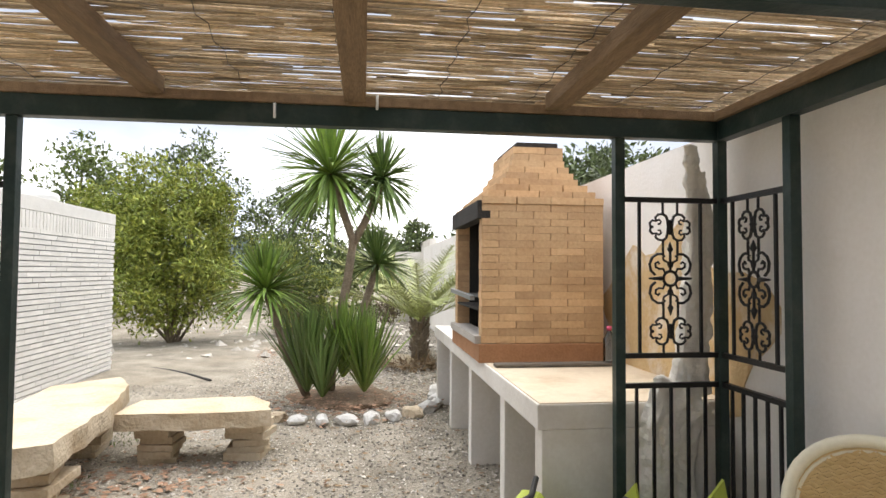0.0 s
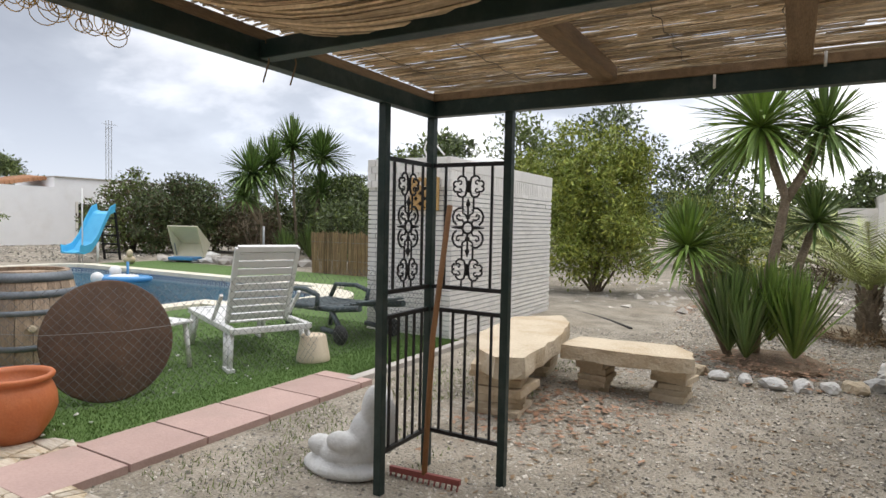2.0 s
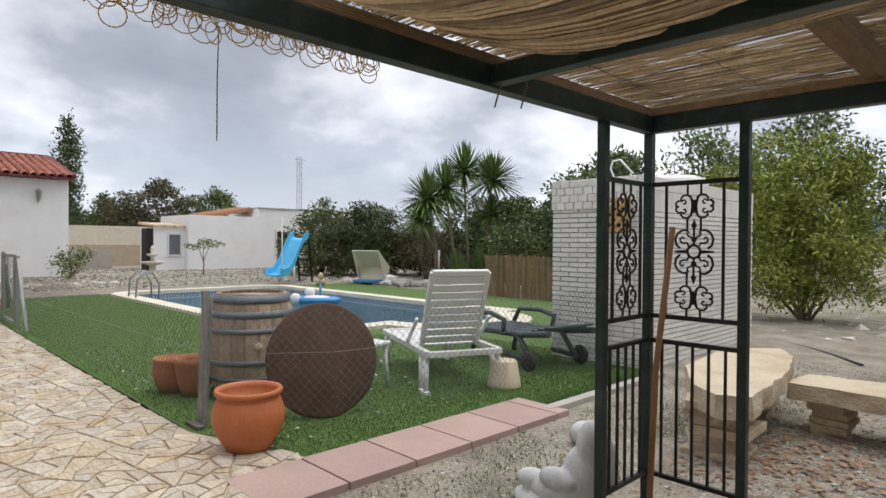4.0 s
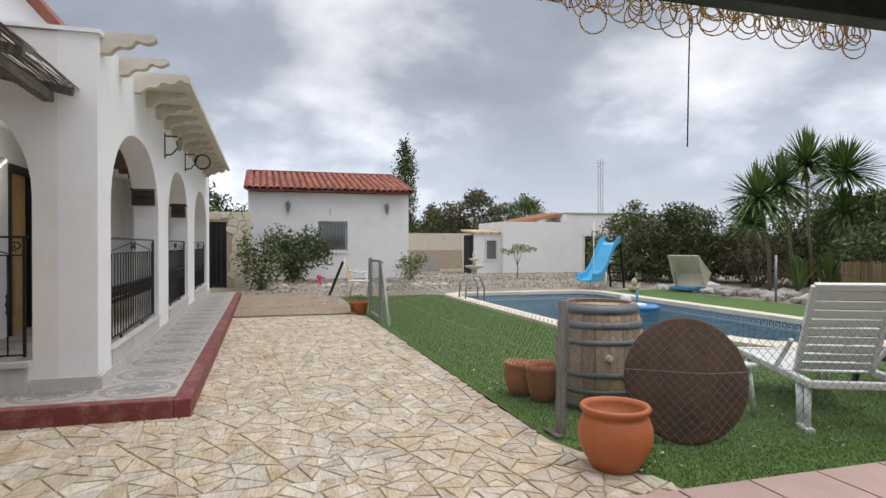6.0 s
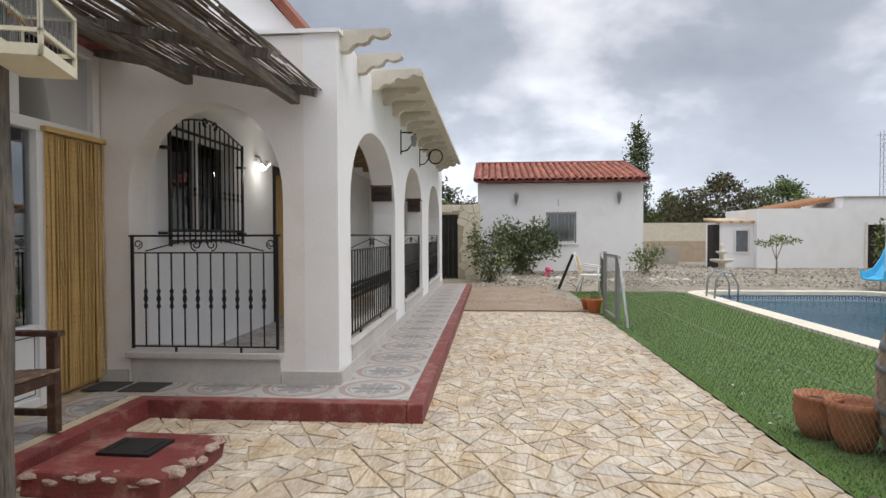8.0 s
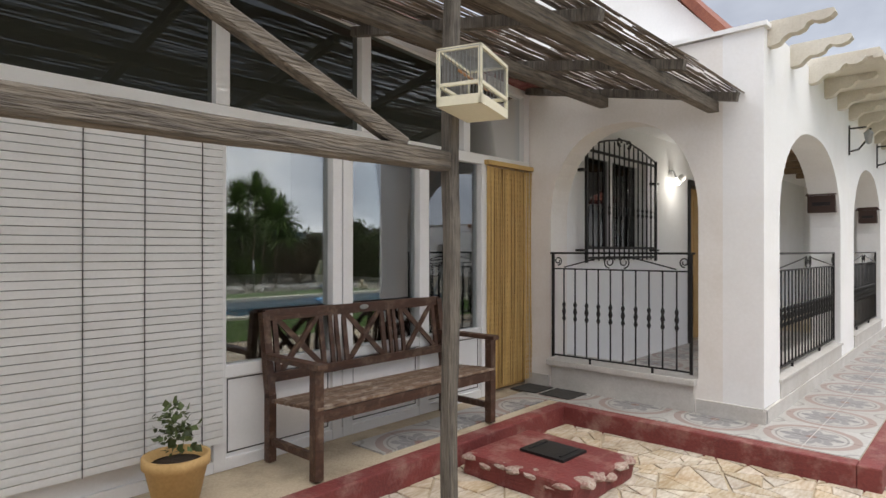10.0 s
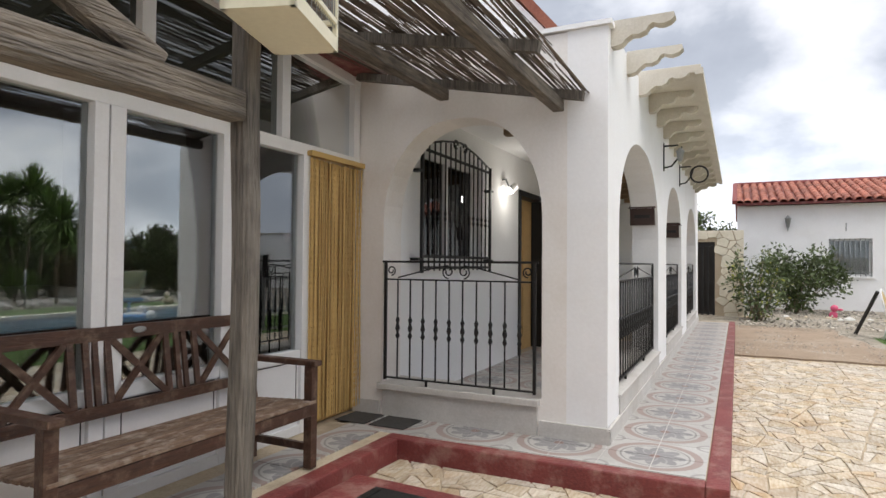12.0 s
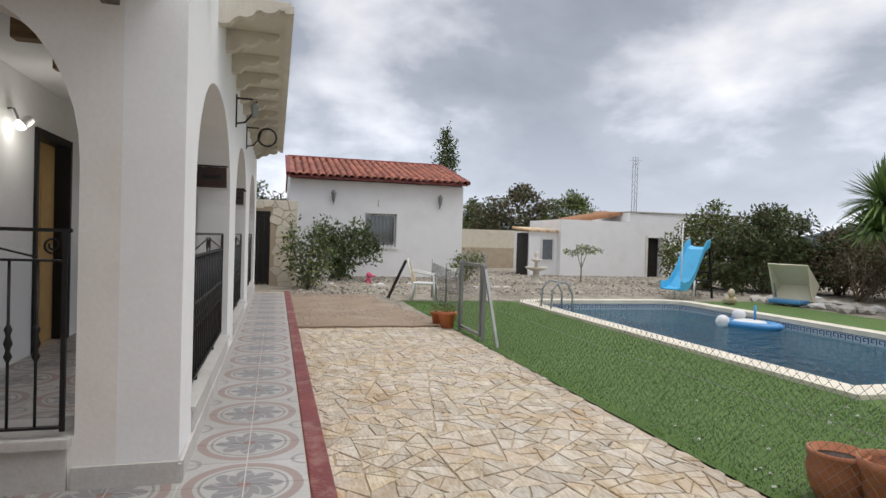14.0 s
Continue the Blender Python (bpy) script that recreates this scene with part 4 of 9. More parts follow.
# far white house with a flat roof
far = thing("far_house", -24, 12, -0.03, 0, "white flat roofed house with rusty tiled edge beyond the pool", "house")
for w_ in ((-3, 0, -2.75, 1.1, 0, 2.42), (-3, 0, 1.1, 1.82, 1.82, 2.42), (-3, -0.4, 1.1, 1.82, 0, 1.82), (-3, 0, 1.82, 6.5, 0, 2.42), (-3, -0.02, 0.25, 6.5, 2.42, 2.80)):
    part("wall", boxes(w_), M["whitewash"], far)
part("coping", boxes((-3, 0.03, 0.22, 6.5, 2.80, 2.85)), M["concrete"], far)
bm = bmesh.new()
for k in range(13):
    y = -1.75 + 0.16 * k
    tube(bm, [(-0.55, y, 2.40 + 0.03 * k), (-2.2, y, 2.50 + 0.03 * k)], 0.075, 8)
part("tiled_verge", bm, M["brown_band"], far, "weathered rust brown roof tiles")
part("annexe", boxes((-1.8, -0.3, -3.95, -2.75, 0, 1.92)), M["whitewash"], far, "low white annexe")
for k in range(10):
    part("annexe_tile", tubes(0.055, [(-0.2, -3.97 + 0.13 * k, 1.94), (-1.9, -3.97 + 0.13 * k, 2.08)], seg=8), M["table_top"] if k % 3 else M["brick"], far)
part("annexe_shutter", boxes((-0.9, -0.35, -4.2, -3.96, 0, 1.85)), M["soot_shade_black"], far, "dark leaning shutter beside the annexe")
wd = part("window", boxes((-0.3, -0.25, -3.45, -2.9, 0.78, 0.84), (-0.3, -0.25, -3.45, -2.9, 1.62, 1.68), (-0.3, -0.25, -3.45, -3.39, 0.84, 1.62), (-0.3, -0.25, -2.96, -2.9, 0.84, 1.62)), M["plastic_white"], far, "white framed annexe window")
part("pane", boxes((-0.3, -0.285, -3.39, -2.96, 0.84, 1.62)), M["hoop"], wd)
# a near-black sheet paints the shade inside the open doorway
part("door", boxes((-0.4, -0.36, 1.1, 1.82, 0, 1.82)), M["soot_shade_black"], far, "open doorway, the shade inside painted as a near-black sheet")
part("door_surround", boxes((0.0, 0.03, 1.0, 1.1, 0, 1.9), (0.0, 0.03, 1.82, 1.92, 0, 1.9)), M["white_concrete"], far)

# boundary walls
struct("wall_boundary_base", boxes((-29.8, -29.7, 4, 10, 0.1, 1.15)), M["mortar"], "bare brown foot of the boundary wall", "wall")
struct("wall_boundary", boxes((-30, -29.8, 4, 10, 0.1, 2.0)), M["crazy_white"], "cream boundary wall behind the yard", "wall")
struct("wall_blocks", boxes((-27.2, -27.0, 4.5, 7.35, 0.1, 0.95)), M["concrete"], "low grey concrete block wall", "wall")
struct("wall_east", boxes((2.0, 2.2, -6, 17.5, -0.1, 2.02)), M["wall_white"], "pale rendered boundary wall along the yard", "wall")
wp = bmesh.new()
edge_ = [(3.5 + 0.85 * math.cos(a) * (1 + 0.15 * math.sin(a * 5)), 1.02 + 0.52 * math.sin(a) * (1 + 0.18 * math.cos(a * 7))) for a in (2 * math.pi * k / 40 for k in range(40))]
prism(wp, [(y, z) for y, z in edge_], 0.0, 0.005)
struct("plaster_patch", turned(wp, Matrix(((0, 0, -1, 2.0), (1, 0, 0, 0), (0, 1, 0, 0), (0, 0, 0, 1)))), M["ochre_peel"], "peeling ochre patch of bare plaster on the yard wall", "plaster patch")
struct("wall_east_far", boxes((1.2, 6.5, 17.5, 17.7, -0.1, 1.9), (2.2, 2.4, 17.7, 26, -0.1, 2.3)), M["white_concrete"], "white boundary wall beyond the garden", "wall")
struct("wall_south", boxes((2.2, 2.4, -9, -6, -0.1, 3.2)), M["white_concrete"], "plain wall closing the yard", "wall")

# ---- pavilion ----
PX0, PX1, PY0, PY1, BZ = -1.52, 1.9, -0.6, 2.83, 1.93
pav = thing("pavilion", PX0, PY1, -0.085, 0, "dark green steel pergola roofed with reed matting on timber rafters", "pergola")


def PW(*a):
    """World boxes to the pavilion's own frame."""
    return [(x0 - PX0, x1 - PX0, y0 - PY1, y1 - PY1, z0 + 0.085, z1 + 0.085) for x0, x1, y0, y1, z0, z1 in a]


for x, y in ((PX0, PY1), (PX0 + 0.48, PY1), (PX0, PY1 - 0.46), (PX1 - 0.48, PY1), (PX1, PY1), (PX1, PY1 - 0.46), (PX1, PY0)):
    part("post", boxes(*PW((x - 0.022, x + 0.022, y - 0.022, y + 0.022, -0.085, BZ)), bevel=0.003), M["steel_dark"], pav)
part("beam", boxes(*PW((PX0 - 0.03, PX1 + 0.03, PY1 - 0.03, PY1 + 0.03, BZ, BZ + 0.085)), bevel=0.004), M["steel_dark"], pav)
part("beam", boxes(*PW((PX0 - 0.03, PX0 + 0.03, PY0, PY1 - 0.03, BZ, BZ + 0.085)), bevel=0.004), M["steel_dark"], pav)
part("beam", boxes(*PW((PX1 - 0.03, PX1 + 0.03, PY0, PY1 - 0.03, BZ, BZ + 0.085)), bevel=0.004), M["steel_dark"], pav)
part("beam", boxes(*PW((PX0 + 0.03, PX1 - 0.03, 1.52, 1.58, BZ + 0.01, BZ + 0.08)), bevel=0.004), M["steel_dark"], pav)
part("wall_plate", boxes(*PW((PX0, PX1, PY1 - 0.04, PY1 + 0.03, BZ + 0.085, BZ + 0.125)), bevel=0.004), M["timber"], pav)
part("wall_plate", boxes(*PW((PX0 - 0.03, PX0 + 0.03, PY0, PY1 - 0.04, BZ + 0.085, BZ + 0.125)), bevel=0.004), M["timber"], pav)
part("wall_plate", boxes(*PW((PX1 - 0.05, PX1 + 0.03, PY0, PY1 - 0.04, BZ + 0.085, BZ + 0.125)), bevel=0.004), M["timber"], pav)
for x in (-0.52, 0.27, 1.12):
    part("rafter", boxes(*PW((x - 0.045, x + 0.045, PY0, PY1 - 0.04, BZ + 0.10, BZ + 0.165)), bevel=0.004), M["timber"], pav)


def reeds(n_rows, x0, x1, y0, y1, zf, rmin, rmax, seed, gap=0.05, wob=0.012, seg=5, patch=0.0):
    """Long thin reeds along x, laid side by side in y with ragged ends and gaps."""
    rnd = random.Random(seed)
    vs, fs = [], []
    for i in range(n_rows):
        y = y0 + (y1 - y0) * (i + 0.5) / n_rows
        x = x0 - rnd.random() * 0.05
        while x < x1:
            ln = rnd.uniform(0.5, 1.5) if not patch else rnd.uniform(0.3, 0.9)
            thin = patch * max(0.0, noise.noise(Vector((x * 1.6 + ln, y * 2.4, seed))) + 0.05)
            xe = min(x + ln, x1 + rnd.random() * 0.04)
            if rnd.random() > gap + thin:
                r = rnd.uniform(rmin, rmax)
                ya, yb = y + rnd.gauss(0, wob), y + rnd.gauss(0, wob)
                za, zb = rnd.uniform(0, 0.02), rnd.uniform(0, 0.02)
                k0 = len(vs)
                for xx, yy, dz in ((x, ya, za), ((x + xe) / 2, (ya + yb) / 2 + rnd.gauss(0, wob * 0.4), (za + zb) / 2 + rnd.uniform(-0.006, 0.006)), (xe, yb, zb)):
                    for s in range(seg):
                        a = 2 * math.pi * s / seg
                        vs.append((xx, yy + r * math.cos(a), zf(xx, yy) + dz + r * math.sin(a)))
                for q in (0, 1):
                    for s in range(seg):
                        t = (s + 1) % seg
                        fs.append((k0 + q * seg + s, k0 + q * seg + t, k0 + (q + 1) * seg + t, k0 + (q + 1) * seg + s))
            x = xe + rnd.uniform(-0.1, 0.02)
    return vs, fs


vs, fs = reeds(470, PX0 - 0.08, PX1 + 0.08, 0.9, PY1 + 0.32, lambda x, y: BZ + 0.185, 0.0022, 0.0047, 3, 0.20, 0.007, 5, 0.75)
ob = pydata("reed_mat", [(x - PX0, y - PY1, z + 0.085) for x, y, z in vs], fs, M["reed"], pav, "brown reed matting with daylight between the reeds")
ob["kind"] = "stuff"
for k in range(10):
    x = PX0 + 0.1 + 0.41 * k
    if x < PX1:
        zz = [(x + 0.012 * math.sin(j * 2.1 + k), 1.0 + j * (PY1 - 0.9) / 26, BZ + 0.180 + 0.003 * math.sin(j * 3.0)) for j in range(27)]
        part("binding_wire", tubes(0.0016, [(p - PX0, q - PY1, z + 0.085) for p, q, z in zz], seg=4), M["iron"], pav)


def scroll(cx, cz, r, a0, a1, n=10, sx=1.0):
    return [(cx + sx * r * math.cos(radians(a0 + (a1 - a0) * k / n)), 0, cz + r * math.sin(radians(a0 + (a1 - a0) * k / n))) for k in range(n + 1)]


def trellis(name, w, m, parent):
    """One ornamental iron panel, local x from 0 to w, z from the ground: cast rosettes above, bars below."""
    g = new(name)
    g.parent = parent
    g.matrix_local = m
    Z0, Z1, Z2, Z3 = 0.23, 0.93, 1.06, 1.745
    for z in (Z0, Z1, Z2, Z3):
        part("rail", bars(0.022, 0.022, ((0.02, 0, z), (w - 0.02, 0, z))), M["iron"], g)
    for k in range(1, 6):
        x = w * k / 6
        part("bar", bars(0.012, 0.012, ((x, 0, Z0), (x, 0, Z1))), M["iron"], g)
    for x in (w * 0.2, w * 0.8):
        part("bar", bars(0.012, 0.012, ((x, 0, Z2), (x, 0, Z3))), M["iron"], g)
    c = bmesh.new()
    mx = w / 2
    zm, za, zb = (Z2 + Z3) / 2 - 0.005, Z2 + 0.105, Z3 - 0.12

    def curve(zc, pts, r=0.006):
        """The same bent bar in all four quarters round a centre."""
        for sx in (-1, 1):
            for sz in (-1, 1):
                tube(c, [(mx + sx * x, 0, zc + sz * z) for x, z in pts], r, 5)
    for s in (-1, 1):
        x = mx + s * 0.034
        for z0, z1 in ((Z2, za - 0.055), (za + 0.055, zm - 0.10), (zm + 0.10, zb - 0.055), (zb + 0.055, Z3)):
            tube(c, [(x, 0, z0), (x, 0, z1)], 0.006, 5)
    for zc in (za, zb):
        curve(zc, [(0.034, 0.058), (0.055, 0.056), (0.068, 0.043), (0.066, 0.027), (0.082, 0.030), (0.094, 0.018), (0.092, 0.004), (0.080, 0.0)])
        curve(zc, [(0.034, 0.058), (0.018, 0.048), (0.012, 0.028), (0.009, 0.0)], 0.0065)
        curve(zc, [(0.066, 0.027), (0.052, 0.034), (0.042, 0.026), (0.046, 0.014), (0.056, 0.014)], 0.005)
        lathe(c, [(0.004, -0.034), (0.014, -0.026), (0.009, -0.012), (0.015, 0.0), (0.009, 0.012), (0.014, 0.026), (0.004, 0.034)], 8, (mx, 0, zc))
    tube(c, scroll(mx, zm, 0.032, 0, 360, 18), 0.007, 6, cap=False)
    curve(zm, [(0.034, 0.108), (0.060, 0.108), (0.084, 0.092), (0.096, 0.064), (0.090, 0.034), (0.070, 0.016)], 0.0065)
    curve(zm, [(0.026, 0.026), (0.034, 0.044), (0.052, 0.042), (0.068, 0.050), (0.070, 0.066), (0.058, 0.074), (0.050, 0.064)], 0.0055)
    curve(zm, [(0.006, 0.05), (0.012, 0.072), (0.030, 0.080), (0.034, 0.094), (0.024, 0.100)], 0.0055)
    for sx in (-1, 1):
        tube(c, [(mx + sx * 0.034, 0, zm), (mx + sx * 0.07, 0, zm), (mx + sx * 0.1, 0, zm)], 0.011, 6, 0.004)
    for sz in (-1, 1):
        tube(c, [(mx, 0, zm + sz * 0.034), (mx, 0, zm + sz * 0.125)], 0.006, 6)
        lathe(c, [(0.003, -0.026), (0.015, -0.006), (0.009, 0.008), (0.002, 0.028)] if sz > 0 else [(0.002, -0.028), (0.009, -0.008), (0.015, 0.006), (0.003, 0.026)], 6, (mx, 0, zm + sz * 0.135))
    part("rosette", c, M["iron"], g, "cast iron scroll and rosette ornament")
    return g


trellis("trellis_panel", 0.48, pose(0, 0, 0), pav)
trellis("trellis_panel", 0.46, pose(0, -0.46, 0, 0, 0, 90), pav)
trellis("trellis_panel", 0.48, pose(PX1 - PX0 - 0.48, 0, 0), pav)
trellis("trellis_panel", 0.46, pose(PX1 - PX0, -0.46, 0, 0, 0, 90), pav)

# ---- brick barbecue on its table ----
TX, TY0, TY1, TZ = 1.09, 2.95, 6.9, 0.745
tbl = thing("barbecue_table", TX, TY0, -0.085, 0, "long white rendered masonry table along the boundary wall", "table")
part("top", boxes((0, 0.90, 0, TY1 - TY0, 0.715, 0.83), bevel=0.008), M["white_concrete"], tbl)
part("surface", boxes((0.012, 0.905, 0.008, 1.2, 0.83, 0.835)), M["table_top"], tbl, "stained ochre tiled worktop")
for y0 in (0.0, 0.72, 1.78, 2.8, 3.8):
    part("leg", boxes((0.02, 0.9, y0, y0 + 0.11, 0, 0.715), bevel=0.006), M["white_concrete"], tbl)
part("back", boxes((0.82, 0.90, 0.11, 3.7, 0, 0.715)), M["concrete"], tbl)

BX0, BX1, BYS, BYN, BB, BT = 1.08, 1.92, 4.2, 5.35, 0.745, 1.79
bbq = thing("barbecue", BX0, BYS, BB, 0, "large ochre brick barbecue with a stepped chimney hood", "barbecue")
bw, bd, bh = BX1 - BX0, BYN - BYS, BT - BB
part("base", boxes((-0.02, bw, -0.02, bd + 0.02, 0.0, 0.12), bevel=0.005), M["brown_band"], bbq, "reddish brown base course")
part("core", boxes((0.1, bw - 0.006, 0.006, 0.1, 0.12, bh), (0.02, bw - 0.02, bd - 0.1, bd - 0.02, 0.12, bh), (bw - 0.1, bw - 0.02, 0.1, bd - 0.1, 0.12, bh)), M["brick_mortar"], bbq)
part("firebox", boxes((0.1, bw - 0.1, 0.1, 0.13, 0.12, bh), (0.1, bw - 0.1, bd - 0.13, bd - 0.1, 0.12, bh), (bw - 0.13, bw - 0.1, 0.13, bd - 0.13, 0.12, bh), (0.02, bw - 0.13, 0.1, bd - 0.1, 0.12, 0.14)), M["soot_shade_black"], bbq, "sooty black firebox")
part("lintel", boxes((-0.03, 0.06, 0.0, bd, bh - 0.10, bh + 0.02), bevel=0.004), M["soot_shade_black"], bbq, "sooty steel lintel over the opening")
part("hearth_ledge", boxes((-0.04, 0.1, 0.02, bd - 0.02, 0.12, 0.17)), M["concrete"], bbq)
grid_b = bars(0.01, 0.01, *[((0.02 + 0.0, 0.14 + 0.036 * k, 0.42), (bw - 0.15, 0.14 + 0.036 * k, 0.42)) for k in range(21)])
bar(grid_b, (-0.04, 0.12, 0.415), (-0.04, bd - 0.12, 0.44), 0.03, 0.03)
part("grill_rack", grid_b, M["galv"], bbq, "grey steel grill rack")
part("ash_shelf", boxes((0.0, bw - 0.15, 0.13, bd - 0.13, 0.33, 0.345)), M["soot_shade_black"], bbq)
part("hood_core", boxes((0.02, bw - 0.02, 0.02, bd - 0.02, bh, bh + 0.05), (0.30, bw - 0.26, 0.30, bd - 0.30, bh + 0.05, bh + 0.40)), M["brick_mortar"], bbq)
part("chimney_cap", boxes((0.33, bw - 0.28, 0.3, bd - 0.3, bh + 0.40, bh + 0.44), (0.30, bw - 0.24, 0.26, bd - 0.26, bh + 0.44, bh + 0.47)), M["soot_shade_black"], bbq, "blackened chimney cap")

# ---- white brick shower block ----
SX0, SX1, SY0, SY1, SZ = -4.3, -3.13, 5.9, 9.2, 2.1
blk = thing("pump_house", SX0, SY0, -0.085, 0, "white painted pump house of thin bricks beside the lawn", "pump house")
sw, sd, sh = SX1 - SX0, SY1 - SY0, SZ + 0.085
part("core", boxes((0.02, sw - 0.02, 0.02, sd - 0.02, 0, sh - 0.34)), M["block_joint"], blk)
part("cap", boxes((-0.005, sw + 0.006, -0.006, sd + 0.005, sh - 0.15, sh), (0.012, sw - 0.012, 0.012, sd - 0.012, sh - 0.34, sh - 0.15), bevel=0.006), M["block_brick"], blk)
part("roof_tank", lathe(bmesh.new(), [(0.42, 0), (0.46, 0.05), (0.44, 0.11), (0.30, 0.16), (0.1, 0.18)], 20, (sw * 0.55, sd * 0.55, sh)), M["plastic_white"], blk, "low white tank dome on the roof")
part("shower_pipe", tubes(0.012, [(0.5, 0.6, sh), (0.42, 0.6, sh + 0.18), (0.45, 0.6, sh + 0.27), (0.55, 0.6, sh + 0.28), (0.72, 0.6, sh + 0.1)]), M["plastic_white"], blk, "bent white pipe on the roof")
lat_b = bars(0.03, 0.02, *[((0.66 + 0.0, -0.045, 1.58 + 0.07 * k), (0.66 + 0.36, -0.045, 1.58 + 0.07 * k)) for k in (0, 5)], *[((x, -0.045, 1.565), (x, -0.045, 1.945)) for x in (0.66, 1.02)])
for k in range(-2, 3):
    for s in (-1, 1):
        x_a, x_b = max(0.66, 0.66 + 0.12 * k), min(1.02, 1.02 + 0.12 * k)
        za = 1.58 + (x_a - 0.66 - 0.12 * k)
        zb = za + (x_b - x_a)
        if s < 0:
            za, zb = 3.52 - za, 3.52 - zb
        bar(lat_b, (x_a, -0.04 - 0.004 * s, za), (x_b, -0.04 - 0.004 * s, zb), 0.02, 0.036)
# a near-black plate on the wall paints the vent's shaded depth
part("vent_shade", boxes((0.66, 1.02, -0.022, -0.012, 1.58, 1.94)), M["soot_shade_black"], blk, "near-black plate painted as the shaded hole behind the lattice")
part("vent_lattice", lat_b, M["lattice"], blk, "ochre diamond lattice vent")


# ---- porch ironwork ----
def finial(bm, p, r=0.018):
    lathe(bm, [(0.004, -0.03), (r, -0.01), (r * 0.6, 0.01), (0.004, 0.03)], 6, p)


def balustrade(name, length, m, label, extra=True):
    """An iron balustrade, local x along it, z from its bottom rail: twisted knops on each baluster, scrolls on top."""
    g = thing(name, 0, 0, 0, 0, label, "balustrade", "iron balustrades of the porch")
    g.matrix_basis = m
    h = 0.98
    part("rail", bars(0.03, 0.012, ((0, 0, 0), (length, 0, 0))), M["iron"], g)
    part("rail", bars(0.03, 0.012, ((0, 0, 0.83), (length, 0, 0.83))), M["iron"], g)
    part("handrail", bars(0.018, 0.018, ((-0.03, 0, h), (length + 0.03, 0, h))), M["iron"], g)
    for x in (0, length):
        part("end_bar", bars(0.022, 0.022, ((x, 0, -0.02), (x, 0, h))), M["iron"], g)
    n = max(4, round(length / 0.125))
    for k in range(1, n):
        x = length * k / n
        b_ = tubes(0.0075, [(x, 0, 0), (x, 0, 0.83)])
        lathe(b_, [(0.008, 0), (0.02, 0.025), (0.011, 0.05), (0.011, 0.06), (0.021, 0.09), (0.012, 0.125), (0.012, 0.135), (0.019, 0.16), (0.008, 0.185)], 8, (x, 0, 0.33))
        part("baluster", b_, M["iron"], g)
    for x in (length * 0.3, length * 0.75):
        f = tubes(0.012, [(x, 0, 0), (x, 0, -0.05)])
        finial(f, (x, 0, -0.06))
        part("foot", f, M["iron"], g)
    c = bmesh.new()
    mid = length / 2

    def spiral(cx, cz, r, s):
        return [(cx + s * r * (1 - 0.65 * k / 16) * math.cos(radians(-90 + 30 * k)), 0, cz + r * (1 - 0.65 * k / 16) * math.sin(radians(-90 + 30 * k))) for k in range(17)]
    for s in (-1, 1):
        tube(c, spiral(mid + s * 0.07, 0.90, 0.055, s), 0.006, 5)
        tube(c, [(mid + s * 0.07, 0, 0.95), (mid + s * 0.2, 0, 0.93), (mid + s * (length / 2 - 0.12), 0, 0.845)], 0.006, 5)
        tube(c, spiral(mid + s * (length / 2 - 0.055), 0.905, 0.042, -s), 0.006, 5)
    part("scroll", c, M["iron"], g)
    return g


balustrade("balustrade", 1.32, pose(EX + 0.02, -3.66, 0.475, 0, 0, 90), "black iron balustrade with knops and scrolls in the end arch")
for a in ARCH:
    balustrade("balustrade", a[1] - a[0] - 0.1, pose(a[0] + 0.05, FY - 0.06, 0.475), "black iron balustrade with knops in an arcade arch")
wg = thing("window_grille", (WX0 + WX1) / 2, BY + 0.08, WZ0 - 0.08, 0, "black iron window grille with a scrolled arched top", "grille")
gw = 0.86
for k in range(15):
    x = -gw + 2 * gw * k / 14
    zt = 1.22 + 0.13 * (1 - (x / gw) ** 2)
    b_ = tubes(0.009, [(x, 0, 0), (x, 0, zt)])
    lathe(b_, [(0.008, 0), (0.017, 0.03), (0.009, 0.06), (0.017, 0.09), (0.008, 0.12)], 6, (x, 0, 0.5))
    part("bar", b_, M["iron"], wg)
for z in (0.03, 0.14, 1.18):
    part("cross_bar", bars(0.008, 0.03, ((-gw - 0.02, 0, z), (gw + 0.02, 0, z))), M["iron"], wg)
for x in (-gw - 0.02, gw + 0.02):
    part("upright", bars(0.028, 0.028, ((x, 0, -0.02), (x, 0, 1.24))), M["iron"], wg)
part("crest", tubes(0.011, [(-gw, 0, 1.23), (-gw * 0.5, 0, 1.33), (-0.1, 0, 1.38), (0, 0, 1.39), (0.1, 0, 1.38), (gw * 0.5, 0, 1.33), (gw, 0, 1.23)], scroll(-0.12, 1.35, 0.045, 0, 300), scroll(0.12, 1.35, 0.045, 180, -120)), M["iron"], wg)
for x in (-gw - 0.06, gw + 0.06):
    for z in (0.10, 0.95):
        part("bracket", boxes((x - 0.05, x + 0.05, -0.08, 0.01, z, z + 0.025)), M["iron"], wg)

sp = thing("wall_spotlight", -9.25, BY, 2.4, 0, "white wall spotlight switched on beside the window", "lamp")
part("bracket", tubes(0.012, [(0, 0, 0.16), (0, 0.05, 0.16), (0, 0.09, 0.06)]), M["galv"], sp)
head = part("head", turned(lathe(bmesh.new(), [(0.02, -0.1), (0.045, -0.08), (0.055, 0.02)], 12), pose(-0.02, 0.12, 0.03, 130, 0, 40)), M["plastic_white"], sp)
part("bulb", turned(lathe(bmesh.new(), [(0.05, 0.0), (0.052, 0.03), (0.04, 0.06)], 12), pose(-0.02, 0.12, 0.03, 130, 0, 40)), M["lit_bulb"], sp, "lit bulb")
